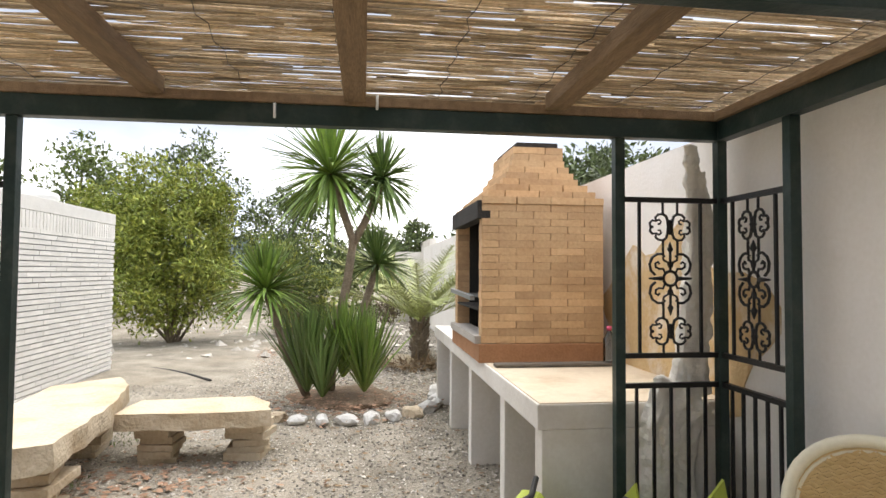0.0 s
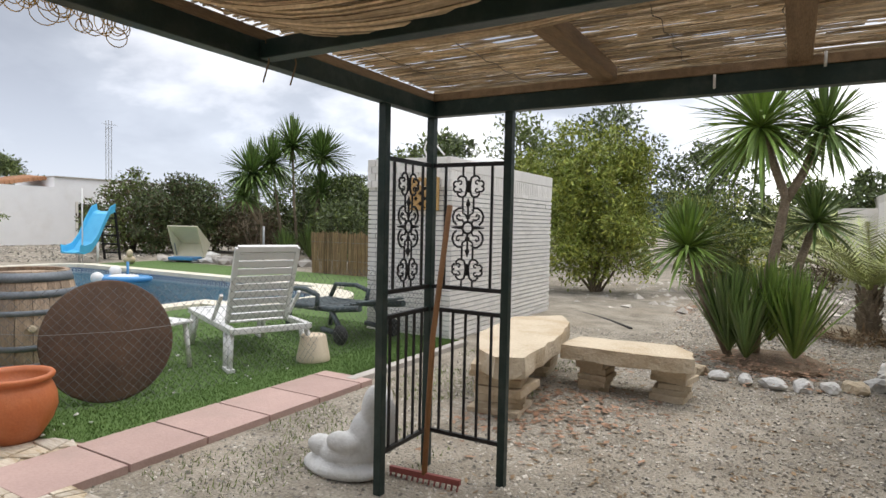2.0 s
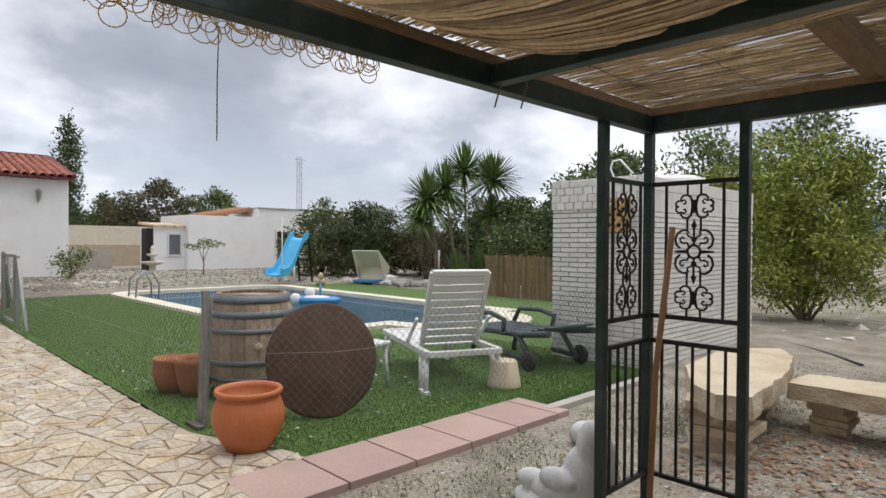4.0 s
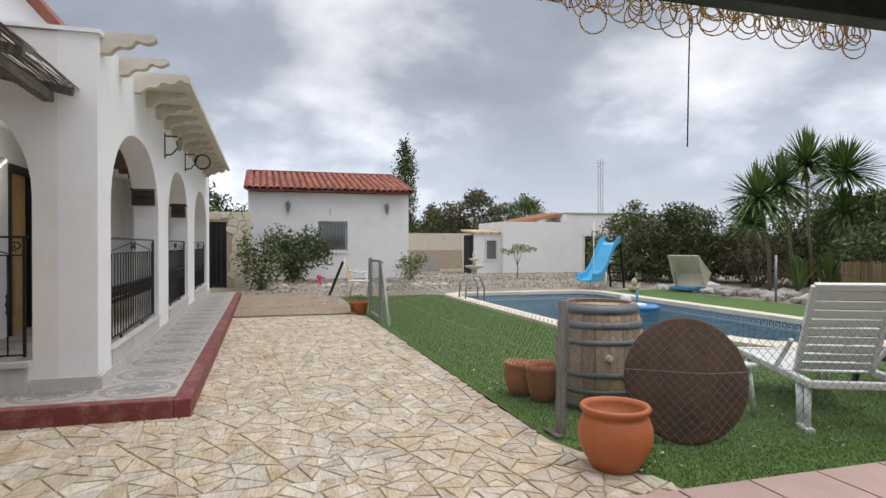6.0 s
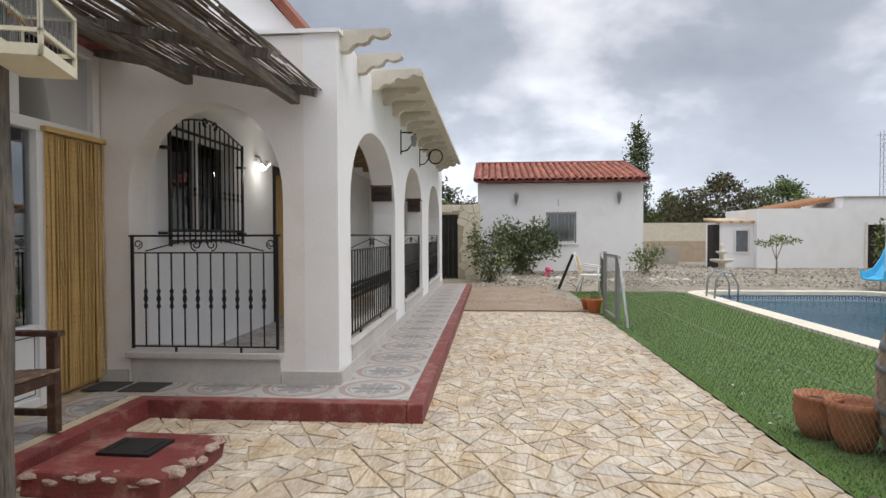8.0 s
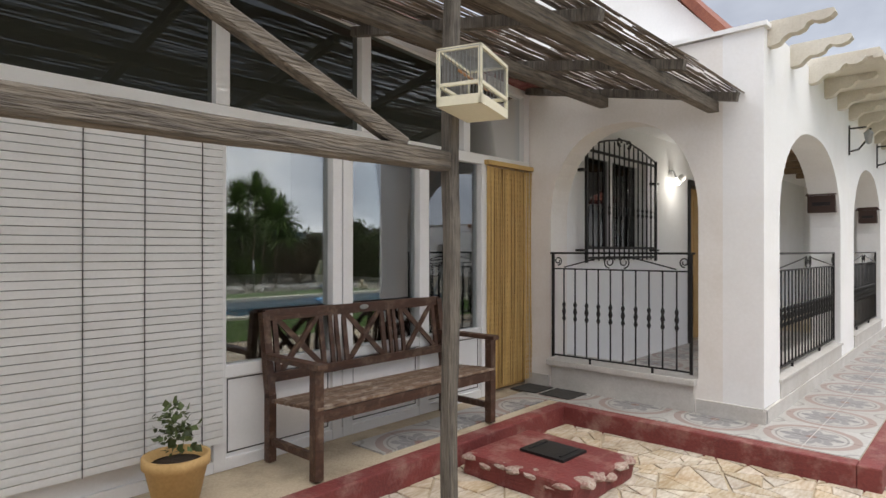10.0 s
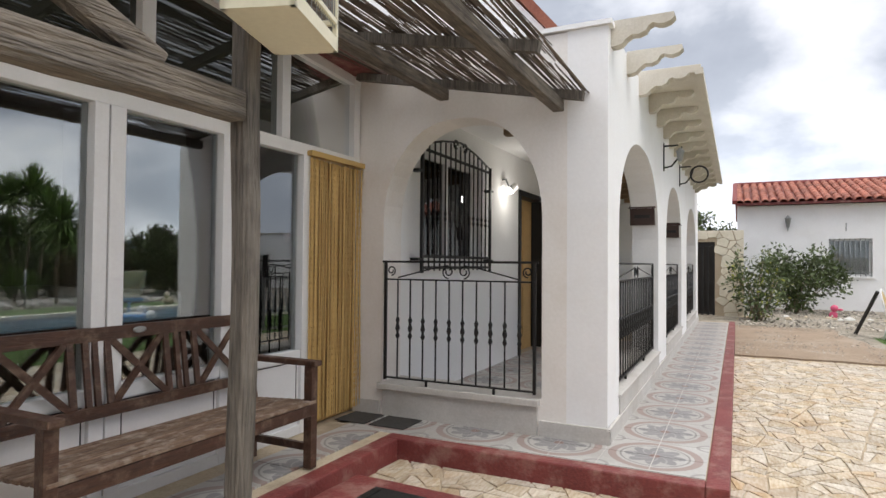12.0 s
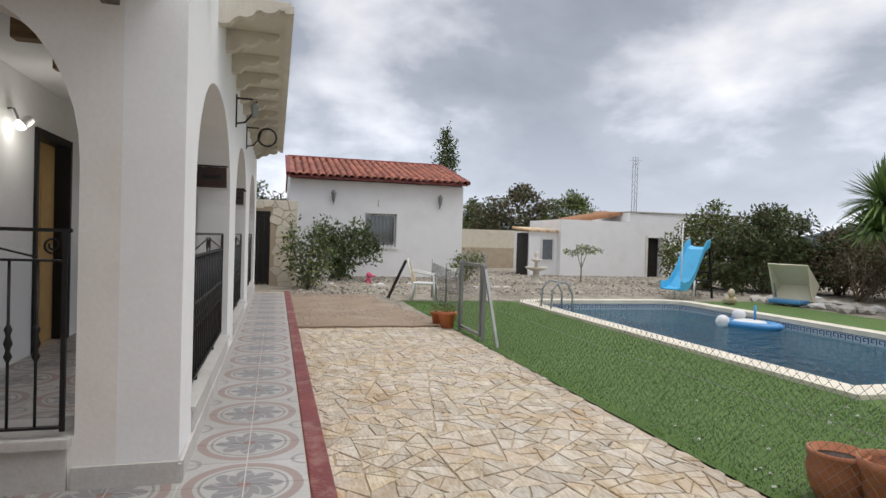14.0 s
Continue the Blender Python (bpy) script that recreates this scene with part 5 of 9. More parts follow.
for x, y, z, s in ((-9.75, FY - 0.17, 2.03, 1.0), (-13.05, FY - 0.15, 2.02, 0.85)):
    mb = thing("letter_box", x, y, z, 90, "dark brown carved wooden letter box on a porch pillar", "letter box", "letter boxes of the porch")
    part("body", boxes((-0.14 * s, 0.14 * s, -0.55, -0.42, -0.11, 0.09), bevel=0.006), M["letter_brown"], mb)
    part("lid", turned(prism(bmesh.new(), [(-0.16, 0), (0.16, 0), (0.12, 0.05), (0.05, 0.06), (0.0, 0.085), (-0.05, 0.06), (-0.12, 0.05)], -0.56, -0.41), pose(0, 0, 0.09, 90, 0, 0) @ Matrix.Scale(-1, 4, (0, 0, 1))), M["letter_brown"], mb)
    part("flap", boxes((-0.09 * s, 0.09 * s, -0.555, -0.548, -0.03, 0.01)), M["iron"], mb)
for x, z, r_ in ((-9.85, 2.80, 0), (-12.2, 2.88, 1)):
    wl_ = thing("wall_lantern", x, FY, z, 0, "wrought iron lantern bracket on the arcade wall", "lantern", "lantern brackets of the arcade")
    part("bracket", tubes(0.012, [(0, 0, 0.16), (0, 0.18, 0.16)], [(0, 0, -0.12), (0, 0.1, -0.1), (0, 0.18, 0.0), (0, 0.22, 0.14)], [(0, 0.005, -0.16), (0, 0.005, 0.2)]), M["iron"], wl_)
    if r_:
        part("ring", turned(tubes(0.014, scroll(0, 0, 0.13, 0, 360, 22)), pose(0, 0.3, 0.03, 0, 0, 90)), M["iron"], wl_, "black iron ring")
    else:
        part("lantern", lathe(bmesh.new(), [(0.01, -0.09), (0.035, -0.07), (0.05, 0.03), (0.06, 0.04), (0.01, 0.09)], 6, (0, 0.2, 0.04)), M["galv"], wl_)

# ---- sunroom front: curtain, blind, bench, reed canopy ----
cu = thing("bead_curtain", -5.94, GY + 0.07, P + 0.02, 0, "amber bead fly curtain hanging in the doorway", "curtain")
rnd = random.Random(5)
part("rod", boxes((-0.47, 0.47, -0.02, 0.03, 2.10, 2.14)), M["bead"], cu)
for grp in range(3):
    vs, fs = [], []
    for k in range(26):
        x = -0.455 + 0.91 * (grp * 26 + k) / 77
        sway, y = rnd.gauss(0, 0.006), rnd.uniform(-0.014, 0.014)
        o = len(vs)
        for i in range(85):
            z = 2.09 - i * 0.0245
            rr = 0.0062 if i % 2 else 0.0034
            xx = x + sway * math.sin(i * 0.05)
            vs += [(xx + rr, y, z), (xx, y + rr, z), (xx - rr, y, z), (xx, y - rr, z)]
        for i in range(84):
            for q in range(4):
                a = o + 4 * i
                fs.append((a + q, a + (q + 1) % 4, a + 4 + (q + 1) % 4, a + 4 + q))
    ob = pydata("bead_strand", vs, fs, M["bead"], cu)
    ob["kind"] = "stuff"
dd = thing("door_2", -5.94, GY - 0.02, P, 0, "ochre timber door behind the bead curtain", "door")
dd["kind"] = "structure"
part("leaf", boxes((-0.46, 0.46, -0.05, 0.0, 0, ZT - P), (-0.38, 0.38, 0.0, 0.015, 0.2, 0.9), (-0.38, 0.38, 0.0, 0.015, 1.05, 2.0)), M["lattice"], dd)

bl = thing("roller_blind", -2.15, GY + 0.11, 0.33, 0, "white slatted roller blind let down outside the window", "blind")
slat = mesh_of("slat", boxes((-0.75, 0.75, -0.006, 0.006, 0.002, 0.042), bevel=0.003), M["blind"])
for k in range(43):
    ob = new("slat", slat)
    ob.parent = bl
    ob.location = (0.0, 0.002 * (k % 2), k * 0.0435)
part("cord", tubes(0.003, *[[(x, 0.012, 0.0), (x, 0.012, 1.86)] for x in (-0.62, -0.3, 0.0, 0.4)], seg=4), M["mat_black"], bl)


def garden_bench():
    g = thing("garden_bench", -4.02, -3.62, P, 180, "weathered dark brown slatted garden bench against the glazed front", "bench")
    L, D = 0.81, 0.25
    for s in (-1, 1):
        part("leg", boxes((s * L - 0.03, s * L + 0.03, -D - 0.02, -D + 0.04, 0, 0.64), bevel=0.004), M["bench_wood"], g)
        bb = bmesh.new()
        bar(bb, (s * L, D, 0), (s * L, D, 0.42), 0.05, 0.06)
        bar(bb, (s * L, D, 0.40), (s * L, D + 0.08, 0.93), 0.05, 0.055)
        part("leg", bb, M["bench_wood"], g)
        part("armrest", boxes((s * L - 0.035, s * L + 0.035, -D - 0.05, D + 0.04, 0.64, 0.675), bevel=0.008), M["bench_wood"], g)
        part("stretcher", bars(0.03, 0.045, ((s * L, -D, 0.13), (s * L, D, 0.13))), M["bench_wood"], g)
    part("seat_rail", boxes((-L, L, -D - 0.015, -D + 0.02, 0.33, 0.40), bevel=0.004), M["bench_wood"], g)
    for k in range(8):
        y = -D + 0.0 + k * 0.062
        part("slat", boxes((-L - 0.02, L + 0.02, y - 0.023, y + 0.021, 0.405 - 0.004 * k, 0.425 - 0.004 * k), bevel=0.004), M["bench_seat"], g)

    def back(x, z):
        return (x, D + 0.08 * (z - 0.40) / 0.53, z)
    part("top_rail", bars(0.035, 0.07, (back(-L, 0.91), back(L, 0.91))), M["bench_wood"], g)
    part("lower_rail", bars(0.03, 0.06, (back(-L, 0.52), back(L, 0.52))), M["bench_wood"], g)
    for x0, x1 in ((-0.72, -0.40), (-0.16, 0.16), (0.40, 0.72)):
        part("cross", bars(0.02, 0.035, (back(x0, 0.55), back(x1, 0.88)), (back(x0, 0.88), back(x1, 0.55))), M["bench_wood"], g)
        part("splat", bars(0.035, 0.018, (back(x0 - 0.02, 0.54), back(x0 - 0.02, 0.89))), M["bench_wood"], g)
        part("splat", bars(0.035, 0.018, (back(x1 + 0.02, 0.54), back(x1 + 0.02, 0.89))), M["bench_wood"], g)
    for x in (-0.30, -0.25, 0.25, 0.30):
        part("splat", bars(0.03, 0.018, (back(x, 0.54), back(x, 0.89))), M["bench_wood"], g)
    part("badge", turned(lathe(bmesh.new(), [(0.04, 0), (0.042, 0.004), (0.03, 0.007)], 16), pose(0, D + 0.055, 0.915, 98, 0, 0) @ Matrix.Diagonal((1, 0.45, 1, 1))), M["galv"], g, "oval pale metal badge")


garden_bench()

can = thing("reed_canopy", EX, GY, 3.0, 0, "weathered reed canopy on grey timber posts over the glazed front", "canopy")


def cz(y):
    return 3.12 - (y - GY) * 0.20


for x in (-6.08, -5.0, -3.9, -2.8, -1.7):
    b_ = bmesh.new()
    bar(b_, (x - EX, 0.1, cz(GY + 0.1) - 3.0 - 0.05), (x - EX, 2.05, cz(GY + 2.05) - 3.0 - 0.05), 0.055, 0.065)
    part("rafter", b_, M["timber_grey"], can)
for y in (-2.15, -3.1):
    b_ = bmesh.new()
    bar(b_, (0.06, y - GY, cz(y) - 3.0 - 0.13), (8.0, y - GY, cz(y) - 3.0 - 0.13), 0.08, 0.08)
    part("purlin", b_, M["timber_grey_x"], can)
vs, fs = reeds(300, EX + 0.02, 1.6, GY + 0.12, -1.93, lambda x, y: cz(y) + 0.0, 0.003, 0.006, 11, 0.39, 0.012)
ob = pydata("reed_mat", [(x - EX, y - GY, z - 3.0) for x, y, z in vs], fs, M["reed_dark"], can, "grey brown reed matting with ragged ends")
ob["kind"] = "stuff"
def rough_bar(p, q, w, h, seed):
    """A sawn timber gone grey: uneven faces, worn arrises, a slight bow."""
    p, q = Vector(p), Vector(q)
    d = (q - p).normalized()
    sd = d.cross(Vector((0, 0, 1)))
    sd = sd.normalized() if sd.length > 1e-3 else Vector((1, 0, 0))
    up, b_, rows = sd.cross(d), bmesh.new(), []
    n_ = max(6, round((q - p).length / 0.07))
    sect = ((-0.5, -0.36), (-0.36, -0.5), (0.05, -0.49), (0.36, -0.5), (0.5, -0.36), (0.49, 0.1), (0.5, 0.36), (0.36, 0.5), (-0.1, 0.48), (-0.36, 0.5), (-0.5, 0.36), (-0.48, -0.05))
    for i in range(n_ + 1):
        c = p.lerp(q, i / n_) + sd * 0.006 * math.sin(i * 0.35 + seed)
        ring = []
        for k, (x, y) in enumerate(sect):
            f = 1 + 0.10 * noise.noise(Vector((i * 0.22, k * 0.9, seed))) + 0.05 * noise.noise(Vector((i * 1.1, k * 2.3, seed + 4)))
            ring.append(b_.verts.new(c + sd * x * w * f + up * y * h * f))
        rows.append(ring)
    for r0, r1_ in zip(rows, rows[1:]):
        for k in range(12):
            b_.faces.new((r0[k], r0[(k + 1) % 12], r1_[(k + 1) % 12], r1_[k]))
    b_.faces.new(rows[0][::-1]); b_.faces.new(rows[-1])
    return b_


def in_canopy(x, y, z):
    return (x - EX, y - GY, z - 3.0)


part("post", rough_bar(in_canopy(-2.86, -2.04, 0.0), in_canopy(-2.87, -2.04, 2.56), 0.053, 0.055, 1), M["timber_grey"], can, "cracked grey timber post")
part("post", rough_bar(in_canopy(0.6, -2.04, 0.0), in_canopy(0.6, -2.04, 2.56), 0.1, 0.1, 2), M["timber_grey"], can, "cracked grey timber post")
part("tie_beam", rough_bar(in_canopy(-2.83, -2.035, 1.815), in_canopy(0.56, -2.035, 1.765), 0.06, 0.072, 3), M["timber_grey_x"], can, "grey timber tie beam with worn edges")
part("brace", rough_bar(in_canopy(-2.60, -2.03, 1.845), in_canopy(-1.2, -2.03, 2.42), 0.045, 0.055, 4), M["timber_grey_x"], can, "grey timber brace")


def bird_cage():
    g = thing("bird_cage", -2.86, -1.92, 1.985, 18, "empty cream wire bird cage fixed to the timber post", "bird cage")
    W, D, H = 0.145, 0.085, 0.20
    part("tray", boxes((-W, W, -D, D, 0.0, 0.018), (-W, W, -D, -D + 0.008, 0.018, 0.034), (-W, W, D - 0.008, D, 0.018, 0.034), (-W, -W + 0.008, -D + 0.008, D - 0.008, 0.018, 0.034), (W - 0.008, W, -D + 0.008, D - 0.008, 0.018, 0.034)), M["cage_cream"], g)
    e = 0.006
    part("frame", bars(0.012, 0.012, *[((x, y, 0.0), (x, y, H)) for x in (-W + e, W - e) for y in (-D + e, D - e)], *[((-W, y, z), (W, y, z)) for y in (-D + e, D - e) for z in (H, 0.075)], *[((x, -D, z), (x, D, z)) for x in (-W + e, W - e) for z in (H, 0.075)]), M["cage_cream"], g)
    w = tubes(0.0016, *[[(-W + 2 * W * k / 22, y, 0.06), (-W + 2 * W * k / 22, y, H)] for k in range(23) for y in (-D + e, D - e)], *[[(x, -D + 2 * D * k / 12, 0.06), (x, -D + 2 * D * k / 12, H)] for k in range(13) for x in (-W + e, W - e)], *[[(-W + 2 * W * k / 22, -D, H), (-W + 2 * W * k / 22, D, H)] for k in range(23)], seg=3)
    part("wires", w, M["galv"], g, "thin grey cage wires")
    part("perch", tubes(0.005, [(-W, 0, 0.12), (W, 0, 0.12)]), M["rake_wood"], g)


bird_cage()

sm = thing("sump_box", -4.52, -2.66, 0, -2, "crumbling red painted masonry sump with an iron lid", "sump")
bm = boxes((-0.36, 0.36, -0.42, 0.42, 0, 0.145), bevel=0.02)
bmesh.ops.subdivide_edges(bm, edges=bm.edges[:], cuts=4, use_grid_fill=True)
for v in bm.verts:
    v.co += Vector((noise.noise(v.co * 9), noise.noise(v.co * 9 + Vector((5, 0, 0))), noise.noise(v.co * 9 + Vector((0, 7, 0))) * 0.5)) * 0.018
part("masonry", bm, M["red_paint"], sm)
M["sump_stone"] = mat("sump_stone", (0.42, 0.36, 0.30), (0.25, 0.12, 0.10), 0.95, scale=9, fine=60, bump=0.6)
rnd = random.Random(2)


def rock(bm, c, sx, sy, sz, seed, sub=2):
    t = bmesh.new()
    bmesh.ops.create_icosphere(t, subdivisions=sub, radius=1.0)
    o = Vector((seed * 3.1, seed * 1.7, seed * 0.9))
    for v in t.verts:
        f = 1 + 0.38 * noise.noise(v.co * 1.3 + o)
        v.co = Vector((v.co.x * sx * f, v.co.y * sy * f, max(v.co.z * f, -0.75) * sz))
    rot = pose(c[0], c[1], c[2], 0, 0, (seed * 57) % 360)
    bmesh.ops.transform(t, matrix=rot, verts=t.verts)
    me = bpy.data.meshes.new("tmp")
    t.to_mesh(me); t.free()
    bm.from_mesh(me)
    bpy.data.meshes.remove(me)
    return bm


for k in range(12):
    a = k / 12
    part("rubble", rock(bmesh.new(), (0.335 - 0.02 * (k % 3) if k < 7 else -0.3 + 0.13 * (k - 7), -0.36 + 0.12 * k if k < 7 else 0.40, 0.125 - 0.035 * (k % 4 == 1)), 0.05 + 0.012 * (k % 3), 0.075, 0.022 + 0.006 * (k % 2), k + 1, 2), M["sump_stone"], sm)
part("lid", boxes((-0.2, 0.08, -0.17, 0.17, 0.145, 0.163), (-0.16, 0.04, -0.13, -0.11, 0.163, 0.168), (-0.16, 0.04, 0.11, 0.13, 0.163, 0.168), bevel=0.003), M["iron"], sm, "cast iron lid")
for y0, y1 in ((-3.93, -3.64), (-3.60, -3.28)):
    solid("door_mat", boxes((-6.15, -5.84, y0, y1, P + 0.002, P + 0.010), bevel=0.003), M["mat_black"], "worn black rubber door mat on the porch tiles", "door mat", "door mats")


def pot(name, x, y, z, prof, m, label, plant=None):
    g = thing(name, x, y, z, 0, label, "plant pot")
    part("body", lathe(bmesh.new(), prof, 36), m, g)
    rt = prof[-1][0]
    part("soil", lathe(bmesh.new(), [(rt * 0.98, prof[-1][1]), (0.01, prof[-1][1] + 0.01)], 20), M["soil"], g)
    return g


BIG = [(r_ * 0.87, z_ * 0.87) for r_, z_ in [(0.15, 0.0), (0.165, 0.02), (0.235, 0.13), (0.265, 0.22), (0.26, 0.30), (0.235, 0.37), (0.215, 0.40), (0.225, 0.405), (0.245, 0.42), (0.25, 0.44), (0.24, 0.455), (0.215, 0.45), (0.205, 0.42), (0.20, 0.33)]]
bigpot = pot("flower_pot", -3.68, 1.66, 0.0, BIG, M["terracotta"], "large round bright terracotta pot at the corner of the turf")
TUB = [(0.12, 0.0), (0.16, 0.1), (0.20, 0.30), (0.215, 0.32), (0.215, 0.37), (0.20, 0.37), (0.18, 0.33), (0.17, 0.28)]
pot("flower_pot", -5.29, 1.96, 0.0, [(r_ * 0.84, z_ * 0.9) for r_, z_ in TUB], M["terracotta_dark"], "ribbed terracotta tub behind the wire fence")
pot("flower_pot", -5.55, 1.86, 0.0, [(0.10, 0.0), (0.14, 0.08), (0.165, 0.19), (0.152, 0.27), (0.162, 0.28), (0.162, 0.305), (0.147, 0.305), (0.13, 0.26)], M["terracotta_dark"], "rounded terracotta pot behind the wire fence")
up = solid("upturned_pot", lathe(bmesh.new(), [(0.155, 0), (0.16, 0.01), (0.155, 0.05), (0.12, 0.24), (0.115, 0.25), (0.03, 0.25)], 28, (-3.64, 4.2, 0.0)), M["table_top"], "pale beige flower pot standing upside down on the turf", "plant pot")


def barrel():
    g = thing("barrel", -5.02, 2.36, 0.0, 0, "weathered oak barrel with grey iron hoops on the turf", "barrel")
    H = 0.90

    def rad(z):
        return 0.30 + 0.075 * (1 - ((z - H / 2) / (H / 2)) ** 2)
    zs = [H * k / 8 for k in range(9)]
    for k in range(20):
        a0, a1 = radians(18 * k + 0.35), radians(18 * k + 17.65)
        b_ = bmesh.new()
        rows = [[b_.verts.new(((rad(z) + d) * math.cos(a), (rad(z) + d) * math.sin(a), z)) for d, a in ((0, a0), (0.004, (a0 + a1) / 2), (0, a1), (-0.03, a1), (-0.03, a0))] for z in zs]
        for p, q in zip(rows, rows[1:]):
            for i in range(5):
                b_.faces.new((p[i], p[(i + 1) % 5], q[(i + 1) % 5], q[i]))
        b_.faces.new(rows[0][::-1]); b_.faces.new(rows[-1])
        part("stave", b_, M["oak_stave"], g)
    for z0, z1 in ((0.02, 0.075), (0.16, 0.20), (0.30, 0.345), (0.57, 0.61), (0.70, 0.755), (0.82, 0.89)):
        part("hoop", lathe(bmesh.new(), [(rad(z0) + 0.002, z0), (rad(z0) + 0.009, z0), (rad((z0 + z1) / 2) + 0.009, (z0 + z1) / 2), (rad(z1) + 0.009, z1), (rad(z1) + 0.002, z1)], 40, cap=False), M["hoop"], g)
    part("head", lathe(bmesh.new(), [(0.29, 0.84), (0.29, 0.87), (0.01, 0.872)], 32), M["oak_stave"], g)
    part("bung", turned(lathe(bmesh.new(), [(0.03, 0), (0.032, 0.012), (0.02, 0.018)], 12), pose(0.352, -0.125, 0.47, 0, 90, -20)), M["sandstone"], g)


barrel()
dk = thing("rusty_disc", -3.98, 2.42, 0.0, 0, "large rusty steel disc leaning on the barrel behind wire mesh", "disc")
part("plate", turned(lathe(bmesh.new(), [(0.01, 0.0), (0.425, 0.0), (0.44, 0.006), (0.44, 0.018), (0.425, 0.024), (0.01, 0.024)], 64), pose(0, 0, 0.435, 0, 78, -16)), M["rust"], dk)


# ---- chain-link fence ----
def chain_link(p, q, z0, z1, pitch=0.07, wire=0.0015):
    """Diamond mesh between two ground points."""
    p, q = Vector((*p, 0)), Vector((*q, 0))
    L, d, h = (q - p).length, (q - p).normalized(), z1 - z0
    vs, fs = [], []
    side = Vector((-d.y, d.x, 0))

    def seg_(u0, za, u1, zb):
        a, b = p + d * u0 + Vector((0, 0, za)), p + d * u1 + Vector((0, 0, zb))
        up = Vector((0, 0, 1)).cross(d)
        t = (b - a).normalized()
        n1 = t.cross(side).normalized() * wire
        n2 = side * wire
        o = len(vs)
        for c in (a, b):
            vs.extend([tuple(c + n1), tuple(c - n1 * 0.5 + n2 * 0.87), tuple(c - n1 * 0.5 - n2 * 0.87)])
        fs.extend([(o, o + 1, o + 4, o + 3), (o + 1, o + 2, o + 5, o + 4), (o + 2, o, o + 3, o + 5)])
    n = int((L + h) / pitch)
    for k in range(n):
        u = -h + pitch * k
        a, b = max(0, u), min(L, u + h)
        if b > a:
            seg_(a, z0 + (a - u), b, z0 + (b - u))
            seg_(a, z1 - (a - u), b, z1 - (b - u))
    return vs, fs


fence = thing("wire_fence", -4.4, 1.66, 0, 0, "grey chain-link fence on rough posts round the lawn", "fence")
off = Vector((-4.4, 1.66, 0))
for p, q, h in (((-4.4, 1.66), (-10.5, 1.58), 0.82), ((-4.4, 1.66), (-3.62, 2.3), 0.86), ((-3.62, 2.3), (-3.45, 5.85), 0.86), ((-12.1, 1.6), (-17.2, 2.4), 0.9)):
    vs, fs = chain_link(p, q, 0.03, h)
    ob = pydata("wire_mesh", [tuple(Vector(v) - off) for v in vs], fs, M["wire"], fence, "grey diamond wire mesh")
    ob["kind"] = "stuff"
    part("strain_wire", tubes(0.002, [(p[0] - off.x, p[1] - off.y, h * 0.65), ((p[0] + q[0]) / 2 - off.x, (p[1] + q[1]) / 2 - off.y, h * 0.62), (q[0] - off.x, q[1] - off.y, h * 0.65)], seg=4), M["galv"], fence)
pst = bmesh.new()
bar(pst, (0, 0, 0), (0.0, 0.02, 0.98), 0.055, 0.055)
bmesh.ops.subdivide_edges(pst, edges=pst.edges[:], cuts=3, use_grid_fill=True)
for v in pst.verts:
    v.co += Vector((noise.noise(v.co * 6), noise.noise(v.co * 6 + Vector((3, 0, 0))), 0)) * 0.018
part("post", pst, M["post_grey"], fence, "rough grey timber corner post")
for x, y in ((-17.2, 2.4), (-14.5, 2.0)):
    part("post", tubes(0.022, [(x - off.x, y - off.y, 0), (x - off.x, y - off.y, 1.0)]), M["galv"], fence)
part("plank", boxes((-0.08, 0.14, -0.10, -0.04, 0.0, 0.025), bevel=0.004), M["timber_grey_x"], fence, "grey plank at the foot of the post")


def steel_gate():
    g = thing("garden_gate", -11.15, 1.58, 0, 0, "grey steel framed wire gate standing open in the lawn fence", "gate")
    f = bars(0.04, 0.04, ((-0.95, 0, 0.06), (-0.95, 0, 1.1)), ((0, 0, 0.06), (0, 0, 1.1)), ((-0.95, 0, 1.1), (0, 0, 1.1)), ((-0.95, 0, 0.08), (0, 0, 0.08)))
    part("frame", f, M["galv"], g)
    part("post", bars(0.05, 0.05, ((-1.01, 0, 0), (-1.01, 0, 1.15))), M["galv"], g)
    part("post", bars(0.05, 0.05, ((0.07, 0.02, 0), (0.07, 0.02, 1.1))), M["galv"], g)
    part("brace", bars(0.04, 0.04, ((0.10, 0.02, 1.05), (0.6, 0.05, 0.0))), M["galv"], g)
    vs, fs = chain_link((-0.93, 0), (-0.02, 0), 0.1, 1.08)
    pydata("wire_mesh", vs, fs, M["wire"], g)["kind"] = "stuff"


steel_gate()
solid("fence_stay", bars(0.05, 0.05, ((-17.2, 1.3, 0.0), (-16.6, 1.6, 0.95))), M["iron"], "dark iron stay leaning by the lawn gate", "stay")


